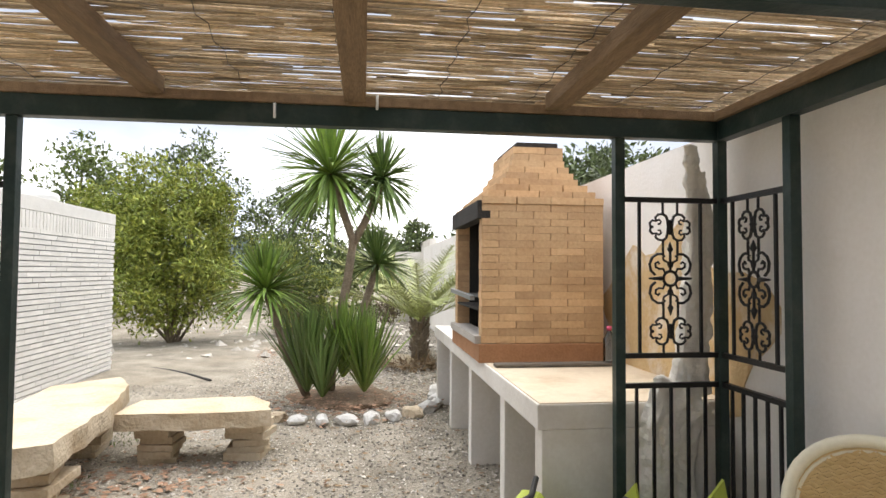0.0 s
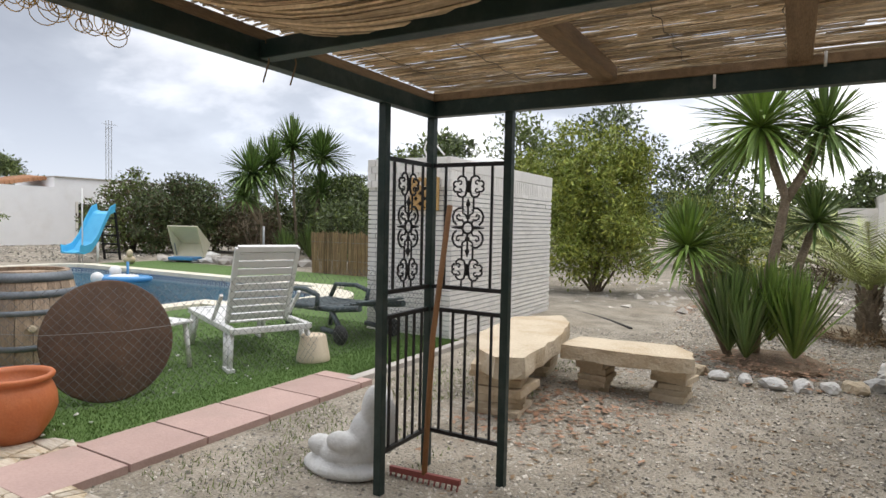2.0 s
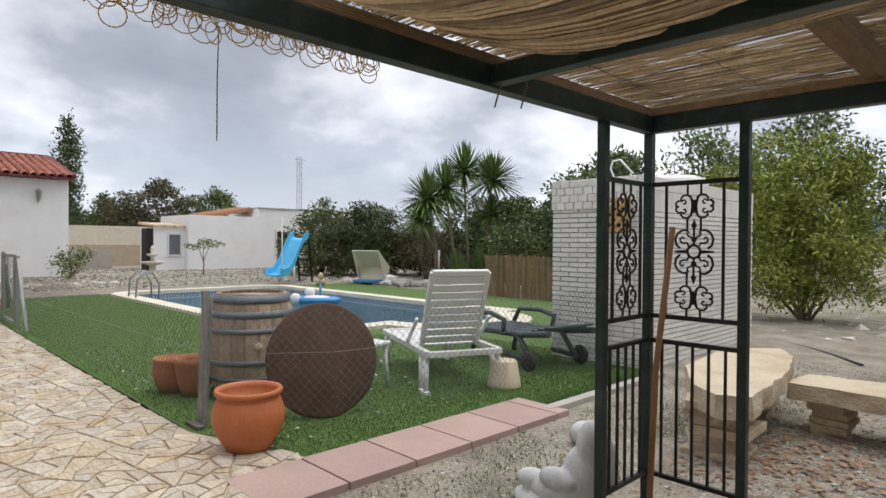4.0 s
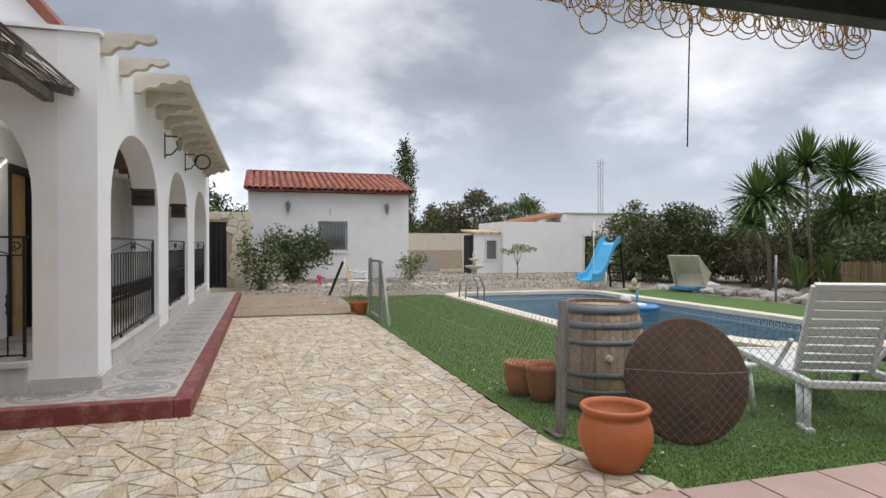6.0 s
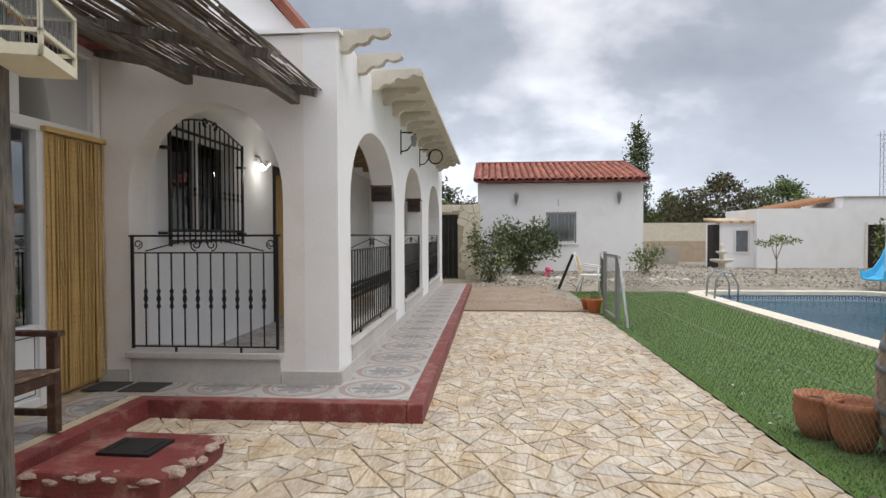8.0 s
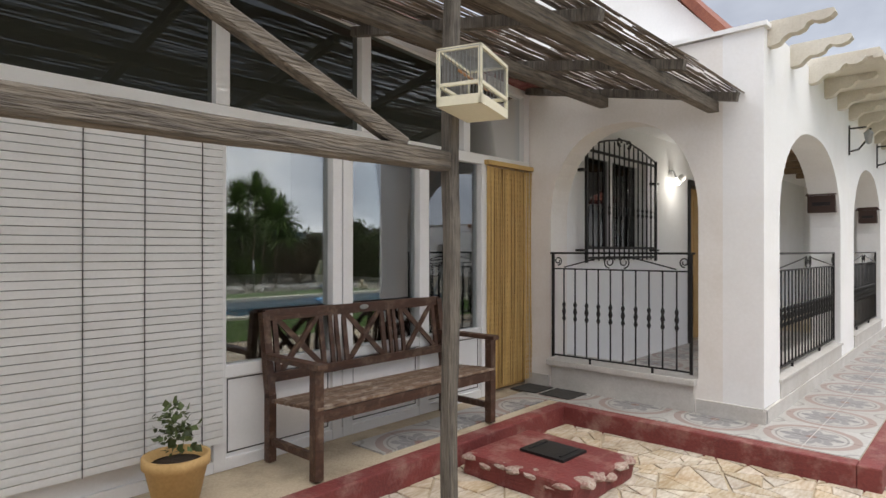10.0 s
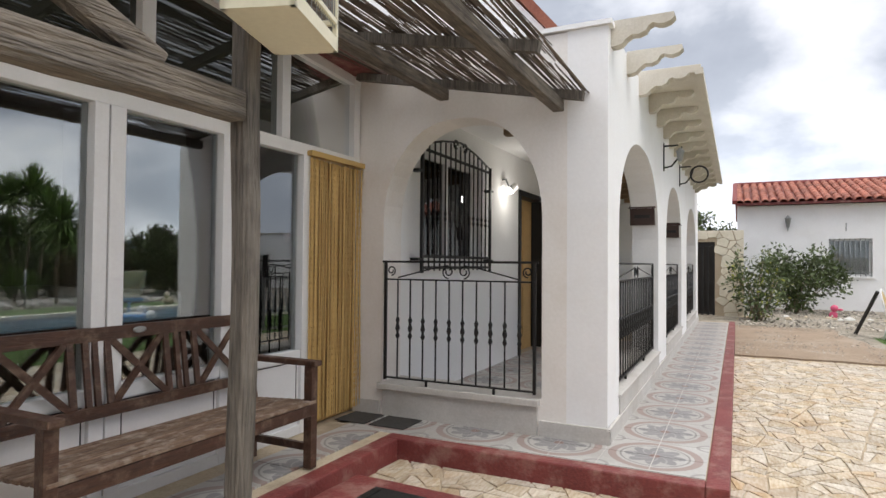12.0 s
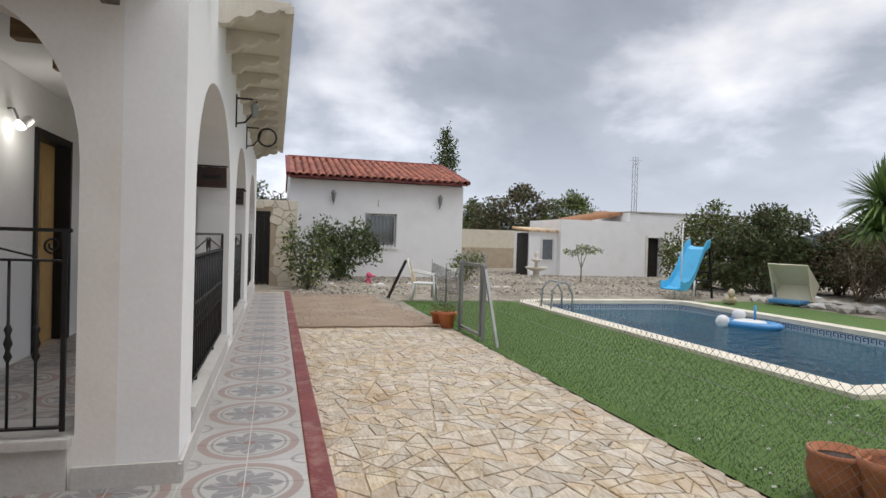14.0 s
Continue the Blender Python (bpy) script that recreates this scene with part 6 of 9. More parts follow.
# ---- loungers ----
def white_lounger(x, y, rz, up=58):
    g = thing("sun_lounger", x, y, 0.0, rz, "white plastic sun lounger with a raised slatted back on the turf", "sun lounger", "white loungers by the pool")
    W = 0.35
    bk = pose(0, 0.0, 0.36, 180 - up, 0, 0) @ Matrix.Diagonal((0.8, 1, -1, 1))
    for s in (-1, 1):
        part("side_rail", boxes((s * W - 0.03, s * W + 0.03, -0.42, 1.1, 0.32, 0.375), bevel=0.01), M["plastic_white"], g)
        for y0, dy in ((-0.36, -0.06), (0.98, 0.06)):
            b_ = tubes(0.026, [(s * W, y0, 0.33), (s * (W + 0.03), y0 + dy, 0.02)], [(s * W, y0 - dy * 2.5, 0.33), (s * (W + 0.03), y0 - dy * 1.0, 0.02)], seg=8)
            box(b_, s * (W + 0.03) - 0.03, s * (W + 0.03) + 0.03, y0 + dy - 0.06, y0 + dy + 0.12 * (1 if dy < 0 else 0.5), 0.0, 0.03)
            part("leg", b_, M["plastic_white"], g)
        part("back_rail", turned(boxes((s * W - 0.028, s * W + 0.028, 0.0, 0.78, -0.02, 0.025), bevel=0.01), bk), M["plastic_white"], g)
        part("strut", bars(0.03, 0.025, ((s * (W + 0.02), 0.16, 0.37), (s * (W + 0.02), -0.13, 0.64))), M["plastic_white"], g)
    part("head_bar", turned(boxes((-W, W, 0.74, 0.80, -0.02, 0.025), bevel=0.012), bk), M["plastic_white"], g)
    for k in range(9):
        part("back_slat", turned(boxes((-W + 0.02, W - 0.02, 0.03 + 0.079 * k, 0.095 + 0.079 * k, -0.008, 0.008), bevel=0.004), bk), M["plastic_white"], g)
    for k in range(11):
        part("seat_slat", boxes((-W + 0.02, W - 0.02, 0.06 + 0.092 * k, 0.135 + 0.092 * k, 0.345, 0.362), bevel=0.004), M["plastic_white"], g)
    part("end_bar", boxes((-W, W, -0.44, -0.38, 0.32, 0.375), bevel=0.01), M["plastic_white"], g)
    part("end_bar", boxes((-W, W, 1.06, 1.12, 0.32, 0.375), bevel=0.01), M["plastic_white"], g)
    return g


white_lounger(-4.15, 3.97, 66, 67)
tb_ = thing("side_table", -4.55, 3.12, 0.0, 8, "low white plastic side table beside the lounger", "side table")
part("top", boxes((-0.25, 0.25, -0.25, 0.25, 0.40, 0.43), bevel=0.012), M["plastic_white"], tb_)
for sx in (-0.2, 0.2):
    for sy in (-0.2, 0.2):
        part("leg", tubes(0.022, [(sx, sy, 0.41), (sx * 1.15, sy * 1.15, 0.0)], seg=8), M["plastic_white"], tb_)


def green_lounger():
    g = thing("sun_lounger", -4.1, 5.32, 0.0, 78, "dark green plastic sun lounger with wheels on the turf", "sun lounger")
    W = 0.32
    for s in (-1, 1):
        part("side_rail", tubes(0.035, [(s * W, -0.55, 0.42), (s * W, -0.1, 0.36), (s * W, 0.75, 0.33), (s * W, 0.85, 0.2)], seg=8), M["plastic_green"], g)
        part("armrest", tubes(0.03, [(s * (W + 0.04), 0.15, 0.33), (s * (W + 0.05), 0.12, 0.50), (s * (W + 0.05), 0.35, 0.55), (s * (W + 0.05), 0.75, 0.53), (s * (W + 0.04), 0.86, 0.34)], seg=8), M["plastic_green"], g)
        part("leg", tubes(0.03, [(s * W, 0.72, 0.34), (s * W, 0.80, 0.0)], seg=8), M["plastic_green"], g)
        part("leg", tubes(0.03, [(s * W, -0.05, 0.36), (s * W, -0.28, 0.1)], [(s * W, 0.1, 0.12), (s * W, -0.3, 0.1)], seg=8), M["plastic_green"], g)
        part("wheel", turned(lathe(bmesh.new(), [(0.02, -0.025), (0.10, -0.025), (0.11, -0.01), (0.11, 0.01), (0.10, 0.025), (0.02, 0.025)], 20), pose(s * (W + 0.06), -0.3, 0.11, 0, 90, 0)), M["black_rubber"], g, "black wheel")
    for k in range(14):
        y = -0.55 + 0.1 * k
        z = 0.355 if y > -0.1 else 0.355 + (-0.1 - y) * 0.25
        part("slat", boxes((-W, W, y, y + 0.075, z, z + 0.018), bevel=0.005), M["plastic_green"], g)


green_lounger()


# ---- plants ----
def leaf_cloud(blobs, n, size, seed, aspect=0.45, droop=0.0):
    """Small folded leaves scattered through lumpy blobs (x, y, z, rx, ry, rz), denser towards their skins."""
    g = np.random.default_rng(seed)
    vol = np.array([b[3] * b[4] * b[5] for b in blobs]) ** 0.75
    pick = g.choice(len(blobs), n, p=vol / vol.sum())
    B_ = np.array(blobs)[pick]
    d = g.normal(size=(n, 3)); d /= np.linalg.norm(d, axis=1)[:, None]
    lump = 1 + 0.28 * np.sin(d[:, 0] * 5 + B_[:, 0] * 7) * np.cos(d[:, 1] * 4 + B_[:, 1] * 5) + 0.2 * np.sin(d[:, 2] * 7 + B_[:, 2])
    rad = g.random(n) ** 0.42 * lump * g.uniform(0.85, 1.12, n)
    c = B_[:, :3] + d * rad[:, None] * B_[:, 3:6]
    u = g.normal(size=(n, 3)) + d * 0.8 + np.array([0, 0, -droop]); u /= np.linalg.norm(u, axis=1)[:, None]
    v = np.cross(u, g.normal(size=(n, 3))); v /= np.linalg.norm(v, axis=1)[:, None]
    w = np.cross(u, v)
    s = size * g.uniform(0.55, 1.35, n)[:, None]
    tip, mid = c + u * s, c + u * s * 0.45
    a, b = mid + v * s * aspect * 0.5 + w * s * 0.08, mid - v * s * aspect * 0.5 + w * s * 0.08
    verts = np.stack([c, a, tip, b], 1).reshape(-1, 3)
    i = np.arange(n)[:, None] * 4
    return verts.tolist(), (i + np.array([0, 1, 2, 3])).tolist()


def clumped(blobs, per, seed):
    """Breaks big masses of foliage into leafy clumps with gaps between."""
    rnd = random.Random(seed)
    out = []
    for x, y, z, rx, ry, rz in blobs:
        out.append((x, y, z, rx * 0.72, ry * 0.72, rz * 0.72))
        for k in range(per):
            d = Vector((rnd.gauss(0, 1), rnd.gauss(0, 1), rnd.gauss(0, 1))).normalized()
            f = rnd.uniform(0.26, 0.42)
            out.append((x + d.x * rx * 0.8, y + d.y * ry * 0.8, z + d.z * rz * 0.8, rx * f, ry * f, rz * f * 0.8))
    return out


def shrub(name, x, y, z, blobs, n, size, m, seed, label, category, stems=5, aspect=0.45, second=None, bark="bark"):
    g = thing(name, x, y, z, 0, label, category)
    rnd = random.Random(seed)
    b_ = bmesh.new()
    for k in range(stems):
        q = blobs[k % len(blobs)]
        e = Vector((q[0] + rnd.gauss(0, q[3] * 0.3), q[1] + rnd.gauss(0, q[4] * 0.3), q[2] + q[5] * 0.3))
        s0 = Vector((rnd.gauss(0, 0.06), rnd.gauss(0, 0.06), 0))
        mid = s0.lerp(e, 0.5) + Vector((rnd.gauss(0, 0.08), rnd.gauss(0, 0.08), 0.05))
        tube(b_, [s0, mid, e], 0.012 + 0.02 * q[5], 6, 0.006)
    part("stem", b_, M[bark], g)
    if name == "large_shrub":
        blobs = clumped(blobs, 9, seed)
    vs, fs = leaf_cloud(blobs, n, size, seed, aspect)
    pydata("foliage", vs, fs, M[m], g)["kind"] = "stuff"
    if second:
        m2, n2, s2 = second
        vs, fs = leaf_cloud(blobs, n2, s2, seed + 99, aspect)
        pydata("foliage", vs, fs, M[m2], g)["kind"] = "stuff"
    return g


def tree(name, x, y, z, h, blobs, n, size, m, seed, label, r=0.12, second=None):
    g = thing(name, x, y, z, 0, label, "tree")
    rnd = random.Random(seed)
    b_ = bmesh.new()
    top = Vector((0, 0, h * 0.55))
    tube(b_, [(0, 0, 0), (rnd.gauss(0, 0.1), rnd.gauss(0, 0.1), h * 0.3), top], r, 8, r * 0.6)
    for q in blobs:
        e = Vector(q[:3])
        tube(b_, [top * 0.7, top.lerp(e, 0.5) + Vector((0, 0, 0.1)), e], r * 0.45, 6, 0.012)
    part("trunk", b_, M["bark"], g)
    blobs = clumped(blobs, 7, seed)
    vs, fs = leaf_cloud(blobs, n, size, seed)
    pydata("crown", vs, fs, M[m], g)["kind"] = "stuff"
    if second:
        vs, fs = leaf_cloud(blobs, second[1], second[2], seed + 50)
        pydata("crown", vs, fs, M[second[0]], g)["kind"] = "stuff"
    return g


def blade_rosette(c, n, length, width, seed, up=(0, 0, 1), lo=-50, hi=88, droop=0.35, seg=4):
    """Sword leaves fanning from a point, channelled and curving under their weight."""
    rnd = random.Random(seed)
    vs, fs = [], []
    for k in range(n):
        el = radians(lo + (hi - lo) * (k + 0.5) / n + rnd.gauss(0, 6))
        az = k * 2.39996 + rnd.gauss(0, 0.15)
        ln, w = length * rnd.uniform(0.8, 1.1), width * rnd.uniform(0.8, 1.15)
        d = Vector((math.cos(el) * math.cos(az), math.cos(el) * math.sin(az), math.sin(el)))
        side = d.cross(Vector((0, 0, 1)))
        side = side.normalized() if side.length > 1e-3 else Vector((1, 0, 0))
        bend = droop * rnd.uniform(0.4, 1.3) * math.cos(el)
        o = len(vs)
        p = Vector(c) + d * 0.02
        for i in range(seg + 1):
            f = i / seg
            q = p + d * ln * f + Vector((0, 0, -1)) * bend * ln * f * f
            ww = w * (0.55 + 1.3 * f) * (1 - f) ** 0.6 if f < 1 else 0.0
            nn = side.cross(d).normalized() * (-0.25 * ww)
            vs += [tuple(q - side * ww / 2), tuple(q + nn), tuple(q + side * ww / 2)]
        for i in range(seg):
            a = o + i * 3
            fs += [(a, a + 1, a + 4, a + 3), (a + 1, a + 2, a + 5, a + 4)]
    return vs, fs


def yucca(name, x, y, z, trunks, label, m="yucca", base=(), width=0.046):
    """trunks: (path of points, rosette blades, blade length); base: low rosettes (x, y, z, blades, length)."""
    g = thing(name, x, y, z, 0, label, "yucca")
    for k, (path, n, ln) in enumerate(trunks):
        b_ = bmesh.new()
        tube(b_, path, 0.055 if k == 0 else 0.045, 8, 0.04)
        part("trunk", b_, M["bark"], g)
        vs, fs = blade_rosette(path[-1], round(n * 1.25), ln, width, 7 * k + 3, lo=-50 if k < 2 else -20)
        pydata("rosette", vs, fs, M[m if k not in (1, 2) else "yucca_dark"], g)["kind"] = "stuff"
    for k, (bx, by, bz, n, ln) in enumerate(base):
        vs, fs = blade_rosette((bx, by, bz), n, ln, width, 31 * k + 5, lo=58, hi=89, droop=0.16)
        pydata("rosette", vs, fs, M[m if k % 2 else "yucca_dark"], g)["kind"] = "stuff"
    return g


yucca("yucca", 0.05, 7.1, -0.08, [
    ([(-0.1, 0, 0), (-0.06, 0, 0.6), (0.08, 0.05, 1.3), (0.14, 0.0, 1.75), (0.0, 0, 2.15), (-0.12, 0, 2.5)], 210, 0.82),
    ([(0.14, 0, 1.72), (0.28, 0.05, 2.0), (0.38, 0.1, 2.25), (0.46, 0.12, 2.48)], 150, 0.58),
    ([(0.1, 0.1, 0.5), (0.3, 0.35, 1.1), (0.42, 0.4, 1.5)], 110, 0.52),
    ([(-0.3, -0.1, 0), (-0.55, -0.1, 0.5), (-0.78, -0.1, 1.2)], 150, 0.62)],
    "tall branching yucca with green sword leaves ringed by stones",
    base=[(-0.32, -0.2, 0.12, 120, 0.95), (0.28, -0.25, 0.12, 120, 0.9), (-0.15, -0.4, 0.1, 60, 0.7), (0.05, -0.1, 0.25, 70, 0.9)])
solid("planting_mound", rock(bmesh.new(), (0.1, 7.1, -0.09), 0.55, 0.6, 0.12, 4, 3), M["mound_earth"], "low earth mound round the yucca", "mound")
rnd = random.Random(8)
for k in range(15):
    a = radians(198 + 12.5 * k)
    x, y = 0.12 + 1.05 * math.cos(a), 7.1 + 1.12 * math.sin(a)
    solid("edging_stone", rock(bmesh.new(), (x, y, -0.04), rnd.uniform(0.08, 0.15), rnd.uniform(0.06, 0.09), rnd.uniform(0.05, 0.08), k + 3, 2), M["white_stone"] if k % 6 != 3 else M["sandstone"], "rough white edging stone round the yucca", "stone", "edging stones")

pm = thing("palm", 1.2, 9.9, -0.08, 0, "young feather palm with a rough trunk", "palm")
b_ = tubes(0.14, [(0, 0, 0), (0, 0, 0.35), (0, 0, 0.62)], seg=12, r1=0.10)
for k in range(46):
    a, zz = k * 2.4, 0.06 + 0.55 * k / 46
    bar(b_, (0.10 * math.cos(a), 0.10 * math.sin(a), zz), (0.165 * math.cos(a), 0.165 * math.sin(a), zz + 0.12), 0.045, 0.022)
part("trunk", b_, M["bark"], pm)


def frond(az, el, ln, seed, leaflets=30):
    rnd = random.Random(seed)
    vs, fs, spine = [], [], []
    for i in range(leaflets + 1):
        f = i / leaflets
        e = el - f * f * 1.25
        r_ = ln * (f - 0.16 * f * f)
        spine.append(Vector((math.cos(az) * r_ * math.cos(e * 0.6), math.sin(az) * r_ * math.cos(e * 0.6), ln * (math.sin(el) * f - 0.42 * f * f * math.cos(el * 0.6)))))
    for i in range(2, leaflets):
        t = (spine[i + 1] - spine[i - 1]).normalized()
        sd = t.cross(Vector((0, 0, 1))).normalized()
        for s in (-1, 1):
            l_ = ln * 0.30 * math.sin(math.pi * (0.15 + 0.8 * i / leaflets)) * rnd.uniform(0.85, 1.1)
            tip = spine[i] + (sd * s * 0.8 + t * 0.65 + Vector((0, 0, 0.15 + rnd.gauss(0, 0.1)))).normalized() * l_
            w = t * 0.02
            o = len(vs)
            vs += [tuple(spine[i] - w), tuple(spine[i].lerp(tip, 0.5) + Vector((0, 0, 0.008))), tuple(tip), tuple(spine[i] + w)]
            fs.append((o, o + 1, o + 2, o + 3))
    o = len(vs)
    for q in spine:
        vs += [tuple(q + Vector((0, 0, 0.007))), tuple(q + Vector((0.008, 0.006, -0.004))), tuple(q - Vector((0.008, 0.006, 0.004)))]
    for i in range(leaflets):
        a = o + 3 * i
        fs += [(a, a + 1, a + 4, a + 3), (a + 1, a + 2, a + 5, a + 4), (a + 2, a, a + 3, a + 5)]
    return [(x, y, z + 0.62) for x, y, z in vs], fs


for k in range(28):
    vs, fs = frond(k * 2.4, radians(32 + 52 * k / 28), 1.75, k)
    pydata("frond", vs, fs, M["palm_leaf"], pm)
shrub("dry_grass", 1.1, 9.1, -0.08, [(0, 0, 0.05, 0.5, 0.4, 0.08)], 500, 0.16, "dead", 3, "dry straw coloured grass at the palm's foot", "grass", 1, 0.12)
solid("boulder", rock(bmesh.new(), (0.85, 9.35, -0.05), 0.28, 0.18, 0.16, 9, 2), M["sandstone"], "tan boulder beside the palm", "boulder")

# garden shrubs and trees beyond the pavilion
shrub("large_shrub", -3.3, 12.4, -0.08, [(0, 0, 1.6, 1.0, 0.9, 1.5), (-0.7, 0.2, 2.2, 0.8, 0.8, 1.1), (0.6, 0, 1.2, 0.8, 0.8, 1.1), (0.2, 0.1, 3.0, 0.7, 0.6, 0.75), (0.7, 0.3, 2.4, 0.5, 0.5, 0.9), (-0.3, -0.3, 0.8, 1.0, 0.7, 0.7), (-1.3, 0.3, 1.6, 0.9, 0.8, 1.3), (-1.9, 0.5, 2.0, 0.8, 0.8, 1.2), (-0.6, 0.2, 3.0, 0.7, 0.6, 0.7)], 20000, 0.10, "leaf_lush", 12, "dense tall green and yellow flowering shrub", "shrub", 12, 0.35, ("leaf_yellow", 15000, 0.11))
shrub("large_shrub", -1.3, 14.0, -0.08, [(0, 0, 1.2, 0.9, 0.8, 1.2), (0.5, 0.3, 0.8, 0.7, 0.7, 0.8), (-0.5, 0, 1.7, 0.6, 0.6, 0.8)], 7000, 0.10, "leaf_mid", 13, "loose green shrub in the garden", "shrub", 8, 0.35, ("leaf_yellow", 2500, 0.1))
for k, (x, y, h, s) in enumerate(((-8, 19, 5.5, 1.7), (-5.6, 22, 6.2, 2.0), (-2.5, 24, 4.8, 1.7), (0.5, 25, 3.4, 1.5), (2.0, 21, 3.2, 1.2), (4.5, 19, 3.8, 1.4), (-10.5, 17.5, 4.7, 1.6), (-8.8, 15.2, 4.2, 1.4), (-12.8, 18.2, 3.5, 1.3), (7.2, 16.5, 4.4, 1.6), (-16.5, 20, 3.6, 1.5))):
    tree("tree", x, y, -0.05, h, [(0, 0, h * 0.62, s, s, h * 0.30), (s * 0.7, 0.2, h * 0.5, s * 0.7, s * 0.7, h * 0.26), (-s * 0.7, -0.2, h * 0.52, s * 0.7, s * 0.7, h * 0.27), (0.2, 0, h * 0.84, s * 0.6, s * 0.6, h * 0.15), (0, -0.2, h * 0.3, s * 1.1, s * 0.9, h * 0.26)], 5200, 0.17, "leaf_dark" if k % 3 else "leaf_mid", 20 + k, "broad dark green orchard tree", 0.11, ("leaf_mid", 2200, 0.16))
for k in range(9):
    x = -1.6 + 0.62 * k
    shrub("low_shrub", x, 15.4 + (k * 37 % 11) * 0.25, -0.08, [(0, 0, 0.35, 0.5, 0.4, 0.4)], 800, 0.09, ("leaf_mid", "leaf_brown", "leaf_yellow")[k % 3], 60 + k, "low straggling garden shrub", "shrub", 4)
# tree over the far wall of the barbecue
tree("tree", 4.2, 9.6, -0.05, 3.9, [(0, 0, 2.9, 1.0, 1.2, 0.8), (-0.9, -0.7, 2.75, 0.7, 0.7, 0.55)], 4200, 0.12, "leaf_dark", 77, "dark leaved tree over the boundary wall", 0.08)
# yuccas and shrubs behind the pool
yucca("yucca", -14.0, 14.4, 0.0, [
    ([(-0.2, -1.0, 0), (-0.1, -1.1, 1.2), (0, -1.6, 2.7)], 170, 1.1),
    ([(0, -0.2, 0), (0, -0.5, 1.6), (0, -0.8, 3.1)], 160, 1.05),
    ([(0.2, 0.2, 0), (0.1, 0.1, 1.8), (0, 0.1, 3.7)], 170, 1.1),
    ([(0, 1.0, 0), (0, 1.2, 1.2), (0, 1.5, 3.5)], 190, 1.2),
    ([(0, -1.3, 1.2), (0, -1.9, 2.0)], 110, 0.85), ([(0, 1.3, 1.5), (0, 1.5, 2.3)], 110, 0.9)],
    "clump of tall yuccas with bare pale trunks", "yucca_dark", width=0.085, base=[(0.4, -0.6, 0.1, 70, 1.0), (0.4, 0.5, 0.1, 70, 1.1)])
shrub("large_shrub", -18.6, 13.7, 0.0, [(0, -0.4, 1.4, 1.0, 1.2, 1.2), (0, 0.9, 1.6, 0.9, 0.9, 1.1), (0, -1.0, 0.7, 0.8, 0.8, 0.7), (0.2, -0.2, 2.5, 0.5, 0.6, 0.5)], 8000, 0.13, "leaf_dark", 31, "round dark green shrub beside the pool", "shrub", 8, 0.45, ("leaf_brown", 2600, 0.12))
shrub("large_shrub", -16.5, 15.2, 0.0, [(0, 0, 1.0, 1.0, 1.3, 1.0), (0, 1.2, 0.9, 0.9, 1.0, 0.9)], 4200, 0.12, "leaf_brown", 32, "dry brown twiggy shrub", "shrub", 14, 0.3)
shrub("large_shrub", -11.5, 14.5, 0.0, [(0, 0, 1.2, 1.1, 1.2, 1.2), (-0.6, 1.2, 1.6, 1.0, 1.0, 1.2), (1.4, 0.6, 1.4, 1.3, 1.0, 1.3), (2.8, 0.8, 1.5, 1.2, 1.0, 1.4)], 9000, 0.14, "leaf_dark", 33, "dark hedge behind the reed screen", "hedge", 8, 0.45, ("leaf_mid", 3000, 0.13))
for k, (x, y, top_, wide, leaf_a, leaf_b) in enumerate(((-20.0, 12.7, 3.1, 1.15, "leaf_mid", "leaf_brown"), (-19.3, 14.7, 2.9, 1.1, "leaf_mid", "leaf_dark"), (-18.2, 16.3, 2.4, 1.2, "leaf_brown", "leaf_dark"), (-16.4, 17.3, 3.3, 1.3, "leaf_dark", "leaf_mid"), (-13.4, 16.6, 3.0, 1.3, "leaf_mid", "leaf_dark"))):
    shrub("large_shrub", x, y, 0.0, [(0, 0, top_ * 0.45, wide, wide, top_ * 0.42), (0.2, wide * 0.6, top_ * 0.4, wide * 0.8, wide * 0.8, top_ * 0.38), (0, -wide * 0.6, top_ * 0.4, wide * 0.8, wide * 0.8, top_ * 0.38), (0, 0.2, top_ * 0.82, wide * 0.55, wide * 0.6, top_ * 0.18)], 5200, 0.14, leaf_a, 51 + k, "tall dense garden shrub behind the pool", "shrub", 10, 0.42, (leaf_b, 2600, 0.13))
# shrubs before the outbuilding
shrub("rose_shrub", -21.3, 0.45, 0.1, [(0, 0.1, 0.95, 0.6, 0.75, 0.6), (0, -0.35, 1.35, 0.45, 0.5, 0.5), (0, 0.65, 1.35, 0.4, 0.55, 0.5), (0, 1.0, 1.0, 0.4, 0.4, 0.35), (0, 0.1, 0.45, 0.4, 0.5, 0.35)], 3600, 0.13, "leaf_dark", 41, "dark leaved shrub before the white outbuilding", "shrub", 9)
shrub("rose_shrub", -19.0, -0.45, 0.05, [(0, 0, 0.5, 0.5, 0.5, 0.5), (0, -0.35, 0.95, 0.4, 0.4, 0.5), (0, 0.3, 0.9, 0.35, 0.4, 0.5), (0, -0.5, 1.4, 0.25, 0.25, 0.4), (0, 0.1, 1.4, 0.3, 0.3, 0.35)], 1500, 0.12, "leaf_dark", 42, "light green shrub by the yard wall", "shrub", 8, 0.4, ("leaf_yellow", 300, 0.1))
shrub("rose_shrub", -21.5, 4.6, 0.1, [(0, 0, 0.55, 0.4, 0.5, 0.4), (0, 0.4, 0.8, 0.25, 0.3, 0.25)], 600, 0.11, "leaf_mid", 43, "sparse rose bush on the gravel", "shrub", 8)
